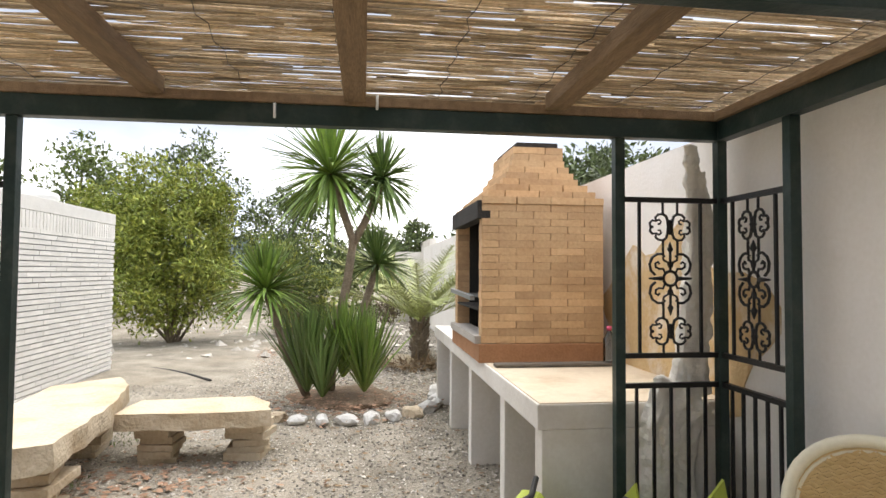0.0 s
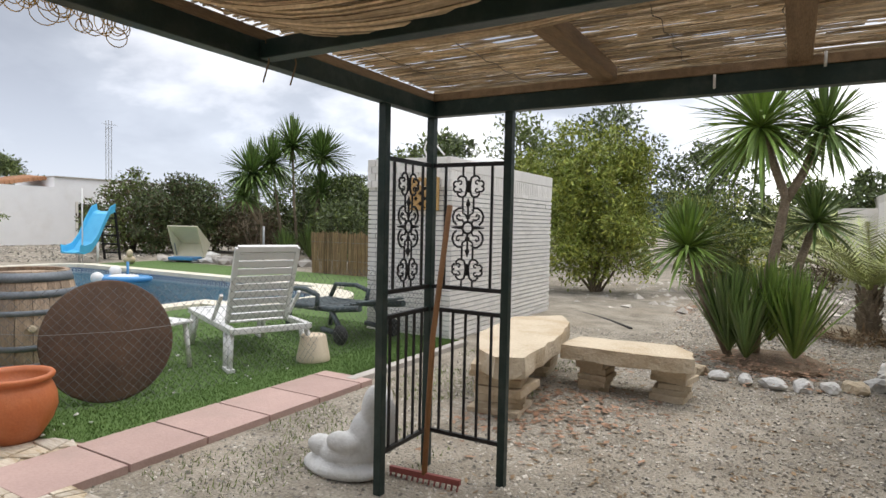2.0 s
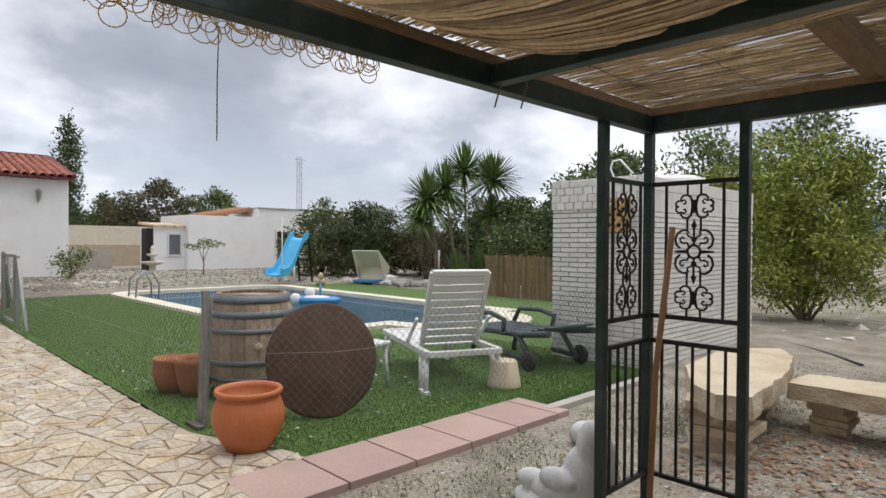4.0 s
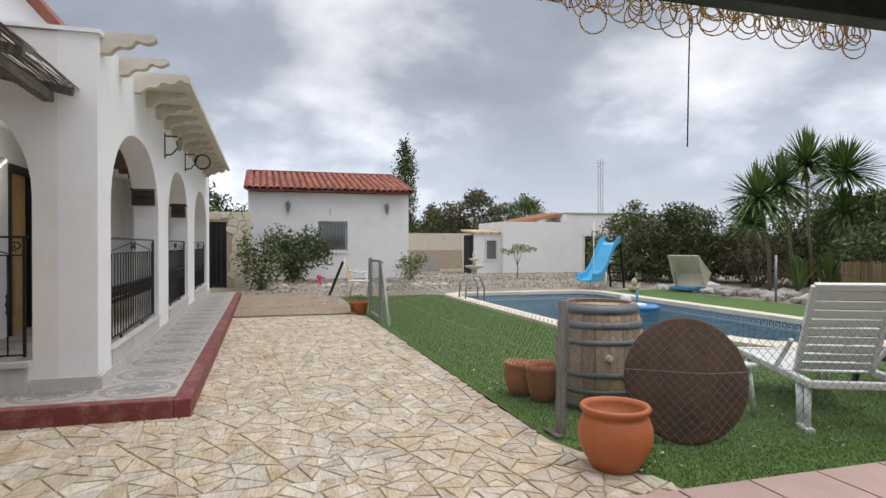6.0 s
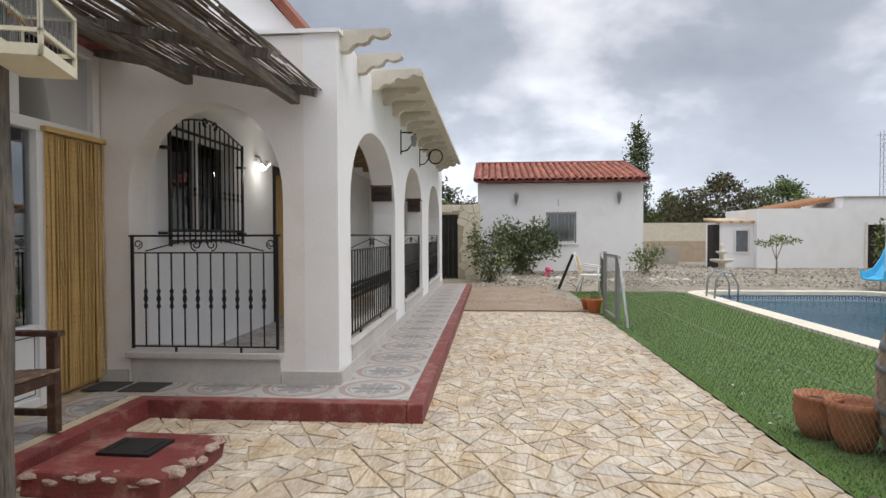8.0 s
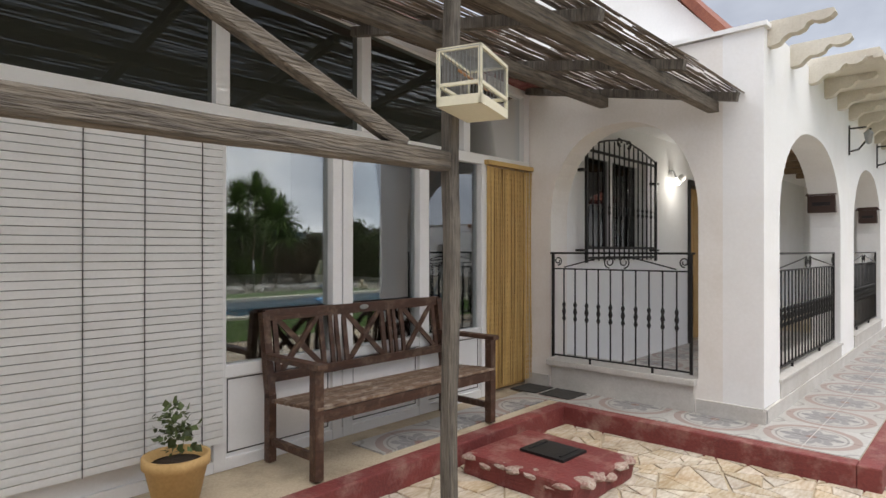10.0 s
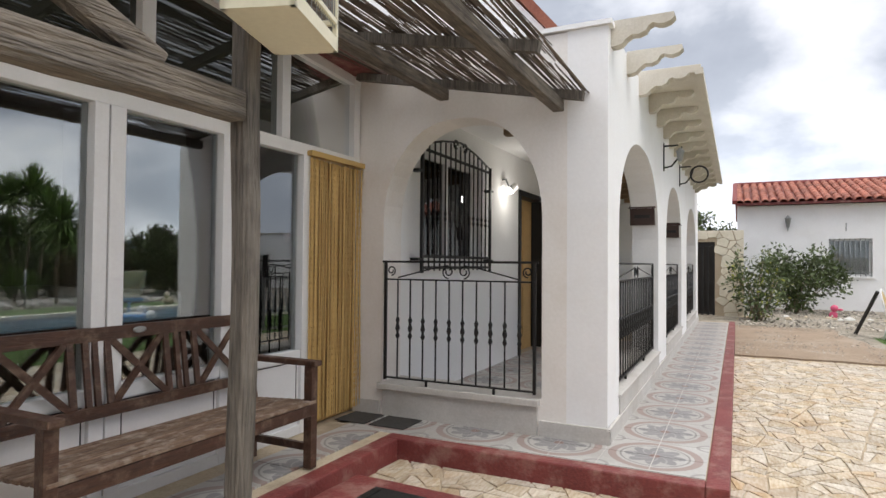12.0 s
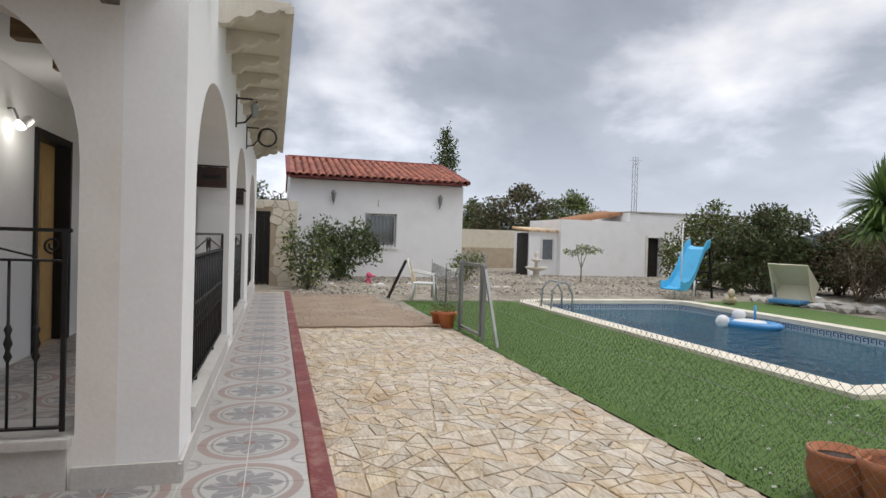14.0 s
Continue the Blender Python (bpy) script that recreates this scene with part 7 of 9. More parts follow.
tree("small_tree", -21.5, 8.8, 0.15, 1.2, [(0, -0.3, 1.0, 0.35, 0.4, 0.14), (0, 0.4, 1.1, 0.35, 0.4, 0.14), (0, 0, 1.2, 0.3, 0.3, 0.12)], 420, 0.09, "leaf_mid", 44, "small leafing sapling on the gravel", 0.03)
# far trees
for k, (x, y, h, s, m) in enumerate(((-32, 10.8, 4.4, 1.9, "leaf_brown"), (-32, 13.8, 4.2, 1.6, "leaf_mid"), (-34, 8.9, 3.6, 1.2, "leaf_mid"), (-27, -3.0, 4.0, 1.4, "leaf_dark"), (-25.5, -3.6, 3.6, 1.1, "leaf_mid"), (-30, -6, 5.2, 1.8, "leaf_dark"))):
    tree("far_tree", x, y, 0.15, h, [(0, 0, h * 0.62, s, s, h * 0.30), (0, s * 0.8, h * 0.5, s * 0.7, s * 0.7, h * 0.26), (0, -s * 0.8, h * 0.52, s * 0.7, s * 0.7, h * 0.27), (0, 0.1, h * 0.86, s * 0.5, s * 0.5, h * 0.14)], 4200, 0.18, m, 80 + k, "broad tree beyond the yard", 0.14, ("leaf_dark", 2600, 0.18))
cy = thing("poplar", -34, 7.35, 0.2, 0, "tall narrow poplar behind the outbuilding", "tree")
part("trunk", tubes(0.1, [(0, 0, 0), (0, 0, 3.5), (0, 0, 6.8)], r1=0.02), M["bark"], cy)
vs, fs = leaf_cloud([(0, 0, 2.6, 0.6, 0.65, 1.6), (0, 0, 4.6, 0.6, 0.7, 1.7), (0, 0.05, 6.1, 0.45, 0.5, 1.1), (0, -0.1, 6.9, 0.2, 0.25, 0.4)], 5000, 0.16, 90)
pydata("crown", vs, fs, M["leaf_dark"], cy)["kind"] = "stuff"
vs, fs = [], []
for ring in range(2):
    g = np.random.default_rng(ring)
    vs2, fs2 = leaf_cloud([(-70 + 9 * k, 62 + 8 * math.sin(k * 1.7), 1.4, 5.0, 3, 2.2) for k in range(16)] + [(-75, 60 - 7 * k, 1.6, 3, 4.5, 2.2) for k in range(15)], 6500, 0.8, 5 + ring)
    o = len(vs)
    vs += vs2; fs += [tuple(i + o for i in f) for f in fs2]
wood = tagged(pydata("far_woods", vs, fs, M["leaf_dark"]), "dark line of distant orchard trees", "woods", "", "stuff")
# distant hills, flat strips whose haze is only their colour
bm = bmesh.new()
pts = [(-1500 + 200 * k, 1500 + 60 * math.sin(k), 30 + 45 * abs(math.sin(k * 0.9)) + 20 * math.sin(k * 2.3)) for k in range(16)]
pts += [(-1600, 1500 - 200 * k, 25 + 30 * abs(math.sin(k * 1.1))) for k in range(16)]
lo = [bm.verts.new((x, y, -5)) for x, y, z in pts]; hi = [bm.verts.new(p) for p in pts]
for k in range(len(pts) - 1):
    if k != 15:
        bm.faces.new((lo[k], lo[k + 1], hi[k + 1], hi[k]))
struct("backdrop", bm, M["hazed_hill"], "distant hills with haze painted into their blue colour", "hills")
ms = thing("radio_mast", -60, 35.8, 0.2, 0, "slim grey lattice radio mast far off", "mast")
for dx, dy in ((-0.25, -0.2), (0.25, -0.2), (0, 0.25)):
    part("leg", tubes(0.03, [(dx, dy, 0), (dx, dy, 10.8)], seg=4), M["galv"], ms)
part("lacing", tubes(0.018, [((-0.25, 0.25)[k % 2], -0.2, 0.35 * k) for k in range(31)], [((0.25, 0)[k % 2], (-0.2, 0.25)[k % 2], 0.35 * k) for k in range(31)], seg=3), M["galv"], ms)
part("antenna", tubes(0.02, [(-0.7, 0, 10.0), (0.7, 0, 10.0)], [(0, -0.8, 10.4), (0, 0.8, 10.4)], seg=4), M["galv"], ms)

# ---- stone benches ----
def slab(bm, poly, z0, z1, seed):
    prism(bm, poly, z0, z1)
    bmesh.ops.subdivide_edges(bm, edges=bm.edges[:], cuts=5, use_grid_fill=True)
    for v in bm.verts:
        n_ = noise.noise_vector(v.co * 7 + Vector((seed, 0, 0)))
        top = v.co.z > z1 - 0.005
        v.co += Vector((n_.x, n_.y, n_.z * (0.12 if top else 0.8))) * 0.022
    return bm


def block_pile(g, x, y, z0, w, d, courses, seed, rz=0):
    rnd = random.Random(seed)
    z = z0
    for k in range(courses):
        h = rnd.uniform(0.045, 0.06)
        b_ = boxes((-w / 2 * rnd.uniform(0.8, 1.05), w / 2 * rnd.uniform(0.8, 1.05), -d / 2 * rnd.uniform(0.8, 1.1), d / 2 * rnd.uniform(0.85, 1.1), 0, h), bevel=0.006)
        part("stone", turned(b_, pose(x + rnd.gauss(0, 0.012), y + rnd.gauss(0, 0.012), z, rnd.gauss(0, 0.6), rnd.gauss(0, 0.6), rz + rnd.gauss(0, 6))), M["sandstone"], g)
        z += h + 0.002
    return z


sb = thing("stone_bench", -0.9, 4.98, -0.085, 0, "pale sandstone slab bench on two piles of stones", "bench")
block_pile(sb, -0.27, 0.12, 0, 0.26, 0.30, 5, 1)
block_pile(sb, 0.36, 0.16, 0, 0.30, 0.30, 5, 2)
part("slab", slab(bmesh.new(), [(-0.52, -0.12), (-0.50, 0.34), (0.34, 0.44), (0.50, 0.18), (0.54, -0.08), (0.1, -0.14)], 0.282, 0.40, 3), M["sandstone"], sb)
sb = thing("stone_bench", -1.72, 4.75, -0.085, 0, "large irregular sandstone slab bench on stone piles", "bench")
block_pile(sb, 0.10, -0.68, 0, 0.40, 0.40, 7, 5, 15)
block_pile(sb, -0.12, 0.55, 0, 0.40, 0.40, 7, 6, 5)
part("slab", slab(bmesh.new(), [(-0.30, -0.30), (-0.02, -0.85), (0.22, -1.06), (0.40, -0.95), (0.33, -0.04), (0.16, 0.78), (-0.05, 1.15), (-0.42, 0.75)], 0.345, 0.49, 8), M["sandstone"], sb)
hs = solid("garden_hose", tubes(0.022, [(-3.84, 10.68, -0.06), (-3.04, 9.62, -0.06), (-2.35, 9.15, -0.06), (-2.0, 8.8, -0.06), (-1.6, 8.3, -0.06)], seg=8), M["hose"], "black pipe lying across the gravel", "pipe")
solid("plank", boxes((1.12, 1.9, 3.93, 4.02, TZ + 0.008, TZ + 0.028), bevel=0.003), M["timber_grey_x"], "grey plank lying on the barbecue table", "plank")
bt = thing("plastic_bottle", 1.86, 3.98, TZ + 0.008, 0, "clear plastic bottle with a red cap on the barbecue table", "bottle")
ob = part("body", lathe(bmesh.new(), [(0.03, 0), (0.038, 0.01), (0.038, 0.16), (0.02, 0.2), (0.013, 0.22)], 14), M["glass_clear"], bt)
part("cap", lathe(bmesh.new(), [(0.016, 0.22), (0.016, 0.245), (0.01, 0.246)], 10), M["pink"], bt)

# rake, ornament figures, cloth, chairs and things under the pavilion
rk = thing("rake", -1.40, 2.62, -0.085, 0, "wooden handled garden rake with a red head leaning on the trellis", "rake")
part("handle", tubes(0.016, [(0, 0, 0.06), (0.0, 0.06, 0.8), (0.03, 0.165, 1.52)], seg=8), M["rake_wood"], rk)
hd = bars(0.022, 0.03, ((-0.21, -0.02, 0.055), (0.21, 0.02, 0.055)))
part("head", hd, M["red_metal"], rk)
for k in range(13):
    x = -0.2 + 0.4 * k / 12
    part("tine", tubes(0.005, [(x, x * 0.1, 0.05), (x, x * 0.1 - 0.02, 0.0)], seg=5), M["red_metal"], rk)


def blob_mesh(balls, sub=3):
    """One smooth carved form out of merged ellipsoids."""
    b_ = bmesh.new()
    for x, y, z, sx, sy, sz in balls:
        t = bmesh.new()
        bmesh.ops.create_icosphere(t, subdivisions=sub, radius=1.0)
        bmesh.ops.transform(t, matrix=Matrix.Translation((x, y, z)) @ Matrix.Diagonal((sx, sy, sz, 1)), verts=t.verts)
        me = bpy.data.meshes.new("tmp"); t.to_mesh(me); t.free()
        b_.from_mesh(me); bpy.data.meshes.remove(me)
    for f in b_.faces:
        f.smooth = True
    return b_


def fused(ob, size):
    """Melts the overlapping forms of a carved thing into one skin."""
    ob.modifiers.new("melt", "REMESH").voxel_size = size
    return ob


st = solid("garden_statue", blob_mesh([(-1.86, 2.5, -0.03, 0.26, 0.17, 0.06), (-1.84, 2.5, 0.05, 0.17, 0.13, 0.08), (-1.72, 2.52, 0.14, 0.10, 0.10, 0.16), (-1.68, 2.54, 0.30, 0.07, 0.08, 0.14), (-1.98, 2.46, 0.07, 0.10, 0.06, 0.06), (-1.80, 2.42, 0.13, 0.11, 0.06, 0.06), (-1.60, 2.56, 0.22, 0.05, 0.05, 0.16)]), M["statue"], "white stone garden ornament of a reclining form", "statue")
fused(st, 0.012)
ball_ = thing("stone_ball", -2.30, 3.45, -0.06, 0, "broken white stone ball ornament lying on the gravel", "ornament")
part("ball", blob_mesh([(0, 0, 0.09, 0.095, 0.09, 0.085), (0.06, -0.03, 0.03, 0.09, 0.08, 0.045)]), M["statue"], ball_)
part("band", turned(lathe(bmesh.new(), [(0.096, -0.012), (0.101, 0), (0.096, 0.012)], 24, cap=False), pose(0, 0, 0.09, 60, 20, 0)), M["grey_plinth"], ball_)

cl = bmesh.new()
for k in range(8):
    x0, y0 = 1.76 + 0.012 * k, 2.90 + 0.012 * (k % 3)
    tube(cl, [(x0 + 0.05, y0, 1.92 - 0.04 * k), (x0 + 0.045 - 0.01 * (k % 2), y0 + 0.015, 1.45), (x0 + 0.02 * math.sin(k * 2), y0, 1.05), (x0 - 0.03 * (k % 3), y0, 0.8)], 0.018 + 0.005 * (k % 3), 8, 0.03)
for k in range(9):
    x0, y0 = 1.58 + 0.028 * k, 2.89 + 0.02 * (k % 3)
    tube(cl, [(x0 + 0.1, y0, 0.86 - 0.02 * k), (x0 + 0.02, y0 + 0.01, 0.66), (x0 - 0.03 * math.sin(k), y0, 0.42), (x0 + 0.02, y0, 0.15), (x0, y0, -0.07)], 0.045, 8, 0.035)
for v in cl.verts:
    v.co += noise.noise_vector(v.co * 13) * 0.022 + noise.noise_vector(Vector((v.co.x * 22, v.co.y * 22, v.co.z * 6))) * 0.03
fused(solid("folded_awning", cl, M["fabric_pale"], "grubby pale folded awning cloth tied at the corner post", "awning"), 0.01)
folds = bpy.data.textures.new("folds", "CLOUDS")
folds.noise_scale, folds.noise_depth = 0.06, 2
crumple = bpy.data.objects["folded_awning"].modifiers.new("crumple", "DISPLACE")
crumple.texture, crumple.strength, crumple.texture_coords = folds, 0.035, "GLOBAL"


def wicker_chair():
    g = thing("wicker_chair", 1.70, 1.78, -0.085, -38, "cream framed chair with a woven wicker back", "chair")
    W = 0.23
    H0, H1 = 0.45, 0.90

    def half(z):
        """Half the width of the rounded back at a height."""
        q = max(0.0, (z - 0.66) / (H1 - 0.66))
        return W * math.sqrt(max(0.0, 1 - q ** 2.4))

    def back_y(z):
        return 0.22 + (z - H0) * 0.2
    zs = [H0 + (H1 - H0) * math.sin(math.pi / 2 * k / 14) for k in range(15)]
    bk = [(-half(z), back_y(z), z) for z in zs] + [(half(z), back_y(z), z) for z in zs[-2::-1]]
    part("back_frame", tubes(0.021, bk, seg=10), M["cage_cream"], g, "cream painted hoop")
    inner = [(x * 0.9, y - 0.004, H0 + (z - H0) * 0.93) for x, y, z in bk]
    part("beading", tubes(0.007, inner, seg=6), M["cage_cream"], g)
    v = bmesh.new()
    v.faces.new([v.verts.new((x * 0.97, y + 0.006, z)) for x, y, z in bk])
    ob = part("back_weave", v, M["wicker"], g, "woven straw coloured panel")
    ob.modifiers.new("thick", "SOLIDIFY").thickness = 0.008
    weave = bmesh.new()
    for k in range(36):
        for i in range(22):
            x, z = -0.22 + 0.02 * i + (0.01 if k % 2 else 0), H0 + 0.015 + 0.0125 * k
            if abs(x) < half(z + 0.03) * 0.88:
                d = 0.005 if (i + k // 3) % 2 else -0.005
                for q in (-0.003, 0.014):
                    bar(weave, (x - 0.009, back_y(z) + q, z - d), (x + 0.009, back_y(z) + q, z + d), 0.0085, 0.007)
    part("weave", weave, M["wicker"], g)["kind"] = "stuff"
    part("seat", boxes((-W, W, -0.25, 0.23, 0.41, 0.45), bevel=0.012), M["wicker"], g)
    for s in (-1, 1):
        part("armrest", tubes(0.02, [(s * W, 0.24, 0.62), (s * (W + 0.05), 0.0, 0.66), (s * (W + 0.03), -0.25, 0.63), (s * W, -0.27, 0.45)], seg=8), M["cage_cream"], g)
        for y in (-0.24, 0.22):
            part("leg", tubes(0.018, [(s * W, y, 0.42), (s * (W + 0.02), y * 1.1, 0.0)], seg=8), M["cage_cream"], g)


wicker_chair()
def ride_on_toy(x, y, rz):
    g = thing("ride_on_toy", x, y, -0.085, rz, "lime green and black plastic ride-on toy by the trellis", "toy", "ride-on toys")
    side = pose(0, 0, 0, 90, 0, 90)
    for prof, wide, nm, m_ in (([(-0.30, 0.24), (-0.27, 0.38), (-0.16, 0.44), (-0.04, 0.36), (0.08, 0.40), (0.16, 0.50), (0.24, 0.50), (0.27, 0.40), (0.20, 0.26), (0.02, 0.20)], 0.085, "body", "yellow_green"), ([(-0.16, 0.45), (-0.04, 0.375), (0.07, 0.41), (0.05, 0.45), (-0.05, 0.42), (-0.14, 0.48)], 0.075, "seat", "navy"), ([(0.10, 0.20), (0.16, 0.34), (0.27, 0.35), (0.33, 0.25), (0.31, 0.24), (0.25, 0.32), (0.18, 0.31), (0.13, 0.20)], 0.12, "fender", "yellow_green")):
        b_ = prism(bmesh.new(), prof, -wide, wide)
        bmesh.ops.bevel(b_, geom=[e for e in b_.edges], offset=0.014, segments=2, affect="EDGES", profile=0.6)
        part(nm, turned(b_, side), M[m_], g)
    part("fin", turned(prism(bmesh.new(), [(-0.05, 0), (0.10, 0.0), (-0.02, 0.16)], 0, 0.02), pose(0.1, -0.2, 0.42, 90, 0, 70)), M["yellow_green"], g)
    part("handlebar", tubes(0.014, [(-0.17, 0.2, 0.52), (0, 0.18, 0.5), (0.17, 0.2, 0.52)]), M["black_rubber"], g)
    for s_ in (-1, 1):
        part("wheel", turned(lathe(bmesh.new(), [(0.02, -0.03), (0.11, -0.03), (0.12, 0), (0.11, 0.03), (0.02, 0.03)], 18), pose(s_ * 0.15, 0.12, 0.12, 0, 90, 0)), M["black_rubber"], g)


ride_on_toy(1.16, 2.66, 60)
ride_on_toy(1.58, 2.5, 100)

# wire coils, reed roll and hanging wire on the pavilion's west beam
co = thing("reed_screen_roll", PX0, 1.1, BZ + 0.05, 0, "loose roll of reed screen hanging over the steel beam", "reed screen")
rnd = random.Random(21)
vs, fs = [], []
for k in range(260):
    th = rnd.uniform(0, 1) ** 0.8
    y0 = -0.42 + 1.05 * th + rnd.gauss(0, 0.03)
    sag = rnd.uniform(0.04, 0.22) * (1 - th * 0.45)
    pts = [Vector((0.06 + rnd.gauss(0, 0.012), y0 - 0.14 + rnd.gauss(0, 0.02), 0.10 + rnd.uniform(0, 0.05))), Vector((0.2, y0 - 0.1, 0.09 - sag * 0.7)), Vector((0.45, y0 + 0.02, 0.08 - sag * 1.05)), Vector((0.85, y0 + 0.12, 0.10 - sag * 0.8)), Vector((1.5 + rnd.gauss(0, 0.1), y0 + 0.24 + rnd.gauss(0, 0.03), 0.135))]
    r_ = rnd.uniform(0.0035, 0.007)
    o = len(vs)
    pts = [sum((pts[i] * math.comb(4, i) * (k2 / 9) ** i * (1 - k2 / 9) ** (4 - i) for i in range(5)), Vector()) for k2 in range(10)]
    for p in pts:
        for s in range(4):
            a = math.pi / 2 * s
            vs.append((p.x, p.y + r_ * math.cos(a), p.z + r_ * math.sin(a)))
    for q in range(9):
        for s in range(4):
            t = (s + 1) % 4
            fs.append((o + q * 4 + s, o + q * 4 + t, o + q * 4 + 4 + t, o + q * 4 + 4 + s))
pydata("reeds", vs, fs, M["reed"], co, "sagging brown reeds")["kind"] = "stuff"
wires = bmesh.new()
for k in range(110):
    y = -1.0 + 0.95 * (k / 110) + rnd.gauss(0, 0.015)
    r_ = rnd.uniform(0.015, 0.042)
    az = rnd.gauss(0, 0.5)
    zc = -0.02 + rnd.gauss(0, 0.022)
    tube(wires, [(-0.07 + r_ * math.cos(a) * math.sin(az), y + r_ * math.cos(a) * math.cos(az), zc - r_ * 0.4 + r_ * math.sin(a)) for a in (2 * math.pi * i / 14 for i in range(15))], 0.0017, 4, cap=False)
part("binding_wire", wires, M["bead"], co, "rusty loops of binding wire")["kind"] = "stuff"
part("hanging_wire", tubes(0.0016, [(-0.08, -0.57, -0.05), (-0.078, -0.575, -0.2), (-0.085, -0.572, -0.36)], seg=4), M["iron"], co, "dark wire end hanging down")
for k, (y, x) in enumerate(((0.42, 0.06), (0.5, 0.12))):
    part("tie_string", tubes(0.003, [(x, y, 0.03), (x + 0.01, y + 0.01, -0.05), (x - 0.01, y, -0.13)], seg=4), M["dead"], co)
for x, z in ((0.36, 2.03), (-0.05, 1.98), (PX0 + 0.02, 1.96)):
    solid("cable_tie", tubes(0.006, [(x, PY1 - 0.045, z - 0.03), (x, PY1 - 0.05, z + 0.03)]), M["plastic_white"], "white plastic tie on the pergola beam", "cable tie", "ties on the beam")

# ---- by the pool ----
sl = thing("pool_slide", -17.3, 10.0, 0.0, 20, "bright blue plastic water slide with black steps", "slide")
prof = [(0.35, 1.50), (0.15, 1.42), (-0.1, 1.05), (-0.35, 0.62), (-0.6, 0.36), (-0.85, 0.30), (-1.0, 0.33)]
b_ = bmesh.new()
rows = []
for y, z in prof:
    rows.append([b_.verts.new((dx, y, z + dz)) for dx, dz in ((-0.3, 0.2), (-0.28, 0.02), (-0.15, -0.02), (0.15, -0.02), (0.28, 0.02), (0.3, 0.2), (0.33, 0.2), (0.31, -0.04), (-0.31, -0.04), (-0.33, 0.2))])
for a, b in zip(rows, rows[1:]):
    for i in range(10):
        b_.faces.new((a[i], a[(i + 1) % 10], b[(i + 1) % 10], b[i])).smooth = False
b_.faces.new(rows[0][::-1]); b_.faces.new(rows[-1])
part("chute", b_, M["slide_blue"], sl)
lad = bars(0.05, 0.05, ((-0.26, 0.40, 1.5), (-0.26, 0.62, 0)), ((0.26, 0.40, 1.5), (0.26, 0.62, 0)))
part("ladder", lad, M["iron"], sl, "black ladder frame")
for k in range(5):
    part("step", boxes((-0.24, 0.24, 0.60 - 0.045 * k - 0.08, 0.60 - 0.045 * k + 0.08, 0.22 + 0.26 * k, 0.26 + 0.26 * k)), M["iron"], sl)
for x in (-0.3, 0.3):
    part("support", tubes(0.03, [(x, -0.35, 0.55), (x, -0.35, 0.0)]), M["plastic_white"], sl)
lp = thing("pool_ladder", -14.9, 4.85, 0.05, 0, "bent chrome grab rails of the pool ladder", "pool ladder")
for x in (-0.25, 0.25):
    part("rail", tubes(0.022, [(x, -0.45, 0.0), (x, -0.42, 0.4), (x, -0.28, 0.58), (x, -0.08, 0.55), (x, 0.05, 0.3), (x, 0.06, -0.5)], seg=8), M["galv"], lp)
fl = thing("pool_float", -13.2, 8.25, -0.165, 30, "blue and white inflatable toy floating on the pool", "pool float")
part("ring", turned(tubes(0.11, scroll(0, 0, 0.42, 0, 360, 24), seg=10), Matrix.Diagonal((1.25, 0.8, 0.6, 1)) @ pose(0, 0, 0.1, 90, 0, 0)), M["float_blue"], fl)
part("seat", blob_mesh([(0, 0, 0.1, 0.33, 0.33, 0.06), (-0.25, 0.1, 0.22, 0.14, 0.12, 0.12)]), M["plastic_white"], fl)
part("mast", tubes(0.03, [(0.1, 0, 0.1), (0.1, 0, 0.45)]), M["float_blue"], fl)
solid("beach_ball", blob_mesh([(-13.4, 7.75, -0.08, 0.14, 0.14, 0.14)]), M["plastic_white"], "pale ball floating on the pool", "ball")
solid("skimmer_pole", tubes(0.018, [(-16.9, 9.35, 0.0), (-16.9, 9.35, 2.1)]), M["plastic_white"], "upright white pole at the pool's edge", "pole")
figure_ = thing("garden_figure", -15.9, 10.1, 0.0, 0, "pale stone bird-like ornament by the pool", "statue")
part("figure", blob_mesh([(0, 0, 0.12, 0.2, 0.14, 0.12), (0.1, -0.05, 0.3, 0.09, 0.08, 0.12), (-0.15, 0.1, 0.1, 0.14, 0.1, 0.1)]), M["sandstone"], figure_)
hood_ = thing("sunbed_hood", -15.6, 11.7, 0.0, 20, "cream tilted folding hood of a sunbed behind the pool", "sunbed hood")
tilt = pose(0, 0, 0.42, -38, 0, 0)
part("canopy_top", turned(boxes((-0.5, 0.5, -0.55, 0.35, 0.40, 0.43), bevel=0.01), tilt), M["cage_cream"], hood_)
part("canopy_back", turned(boxes((-0.5, 0.5, 0.32, 0.35, -0.1, 0.40), bevel=0.01), tilt), M["cage_cream"], hood_)
for x in (-0.5, 0.47):
    side_ = bmesh.new()
    prism(side_, [(-0.55, 0.40), (0.32, 0.40), (0.32, -0.1)], x, x + 0.03)
    part("cheek", turned(side_, tilt @ Matrix(((0, 0, 1, 0), (1, 0, 0, 0), (0, 1, 0, 0), (0, 0, 0, 1)))), M["cage_cream"], hood_)
part("frame", tubes(0.018, [(-0.45, 0.3, 0.0), (-0.45, 0.1, 0.55)], [(0.45, 0.3, 0.0), (0.45, 0.1, 0.55)], [(-0.45, -0.4, 0.03), (-0.45, 0.5, 0.03)], [(0.45, -0.4, 0.03), (0.45, 0.5, 0.03)]), M["galv"], hood_)
part("cushion", boxes((-0.4, 0.4, -0.3, 0.3, 0.06, 0.16), bevel=0.03), M["float_blue"], hood_, "faded blue cushion")
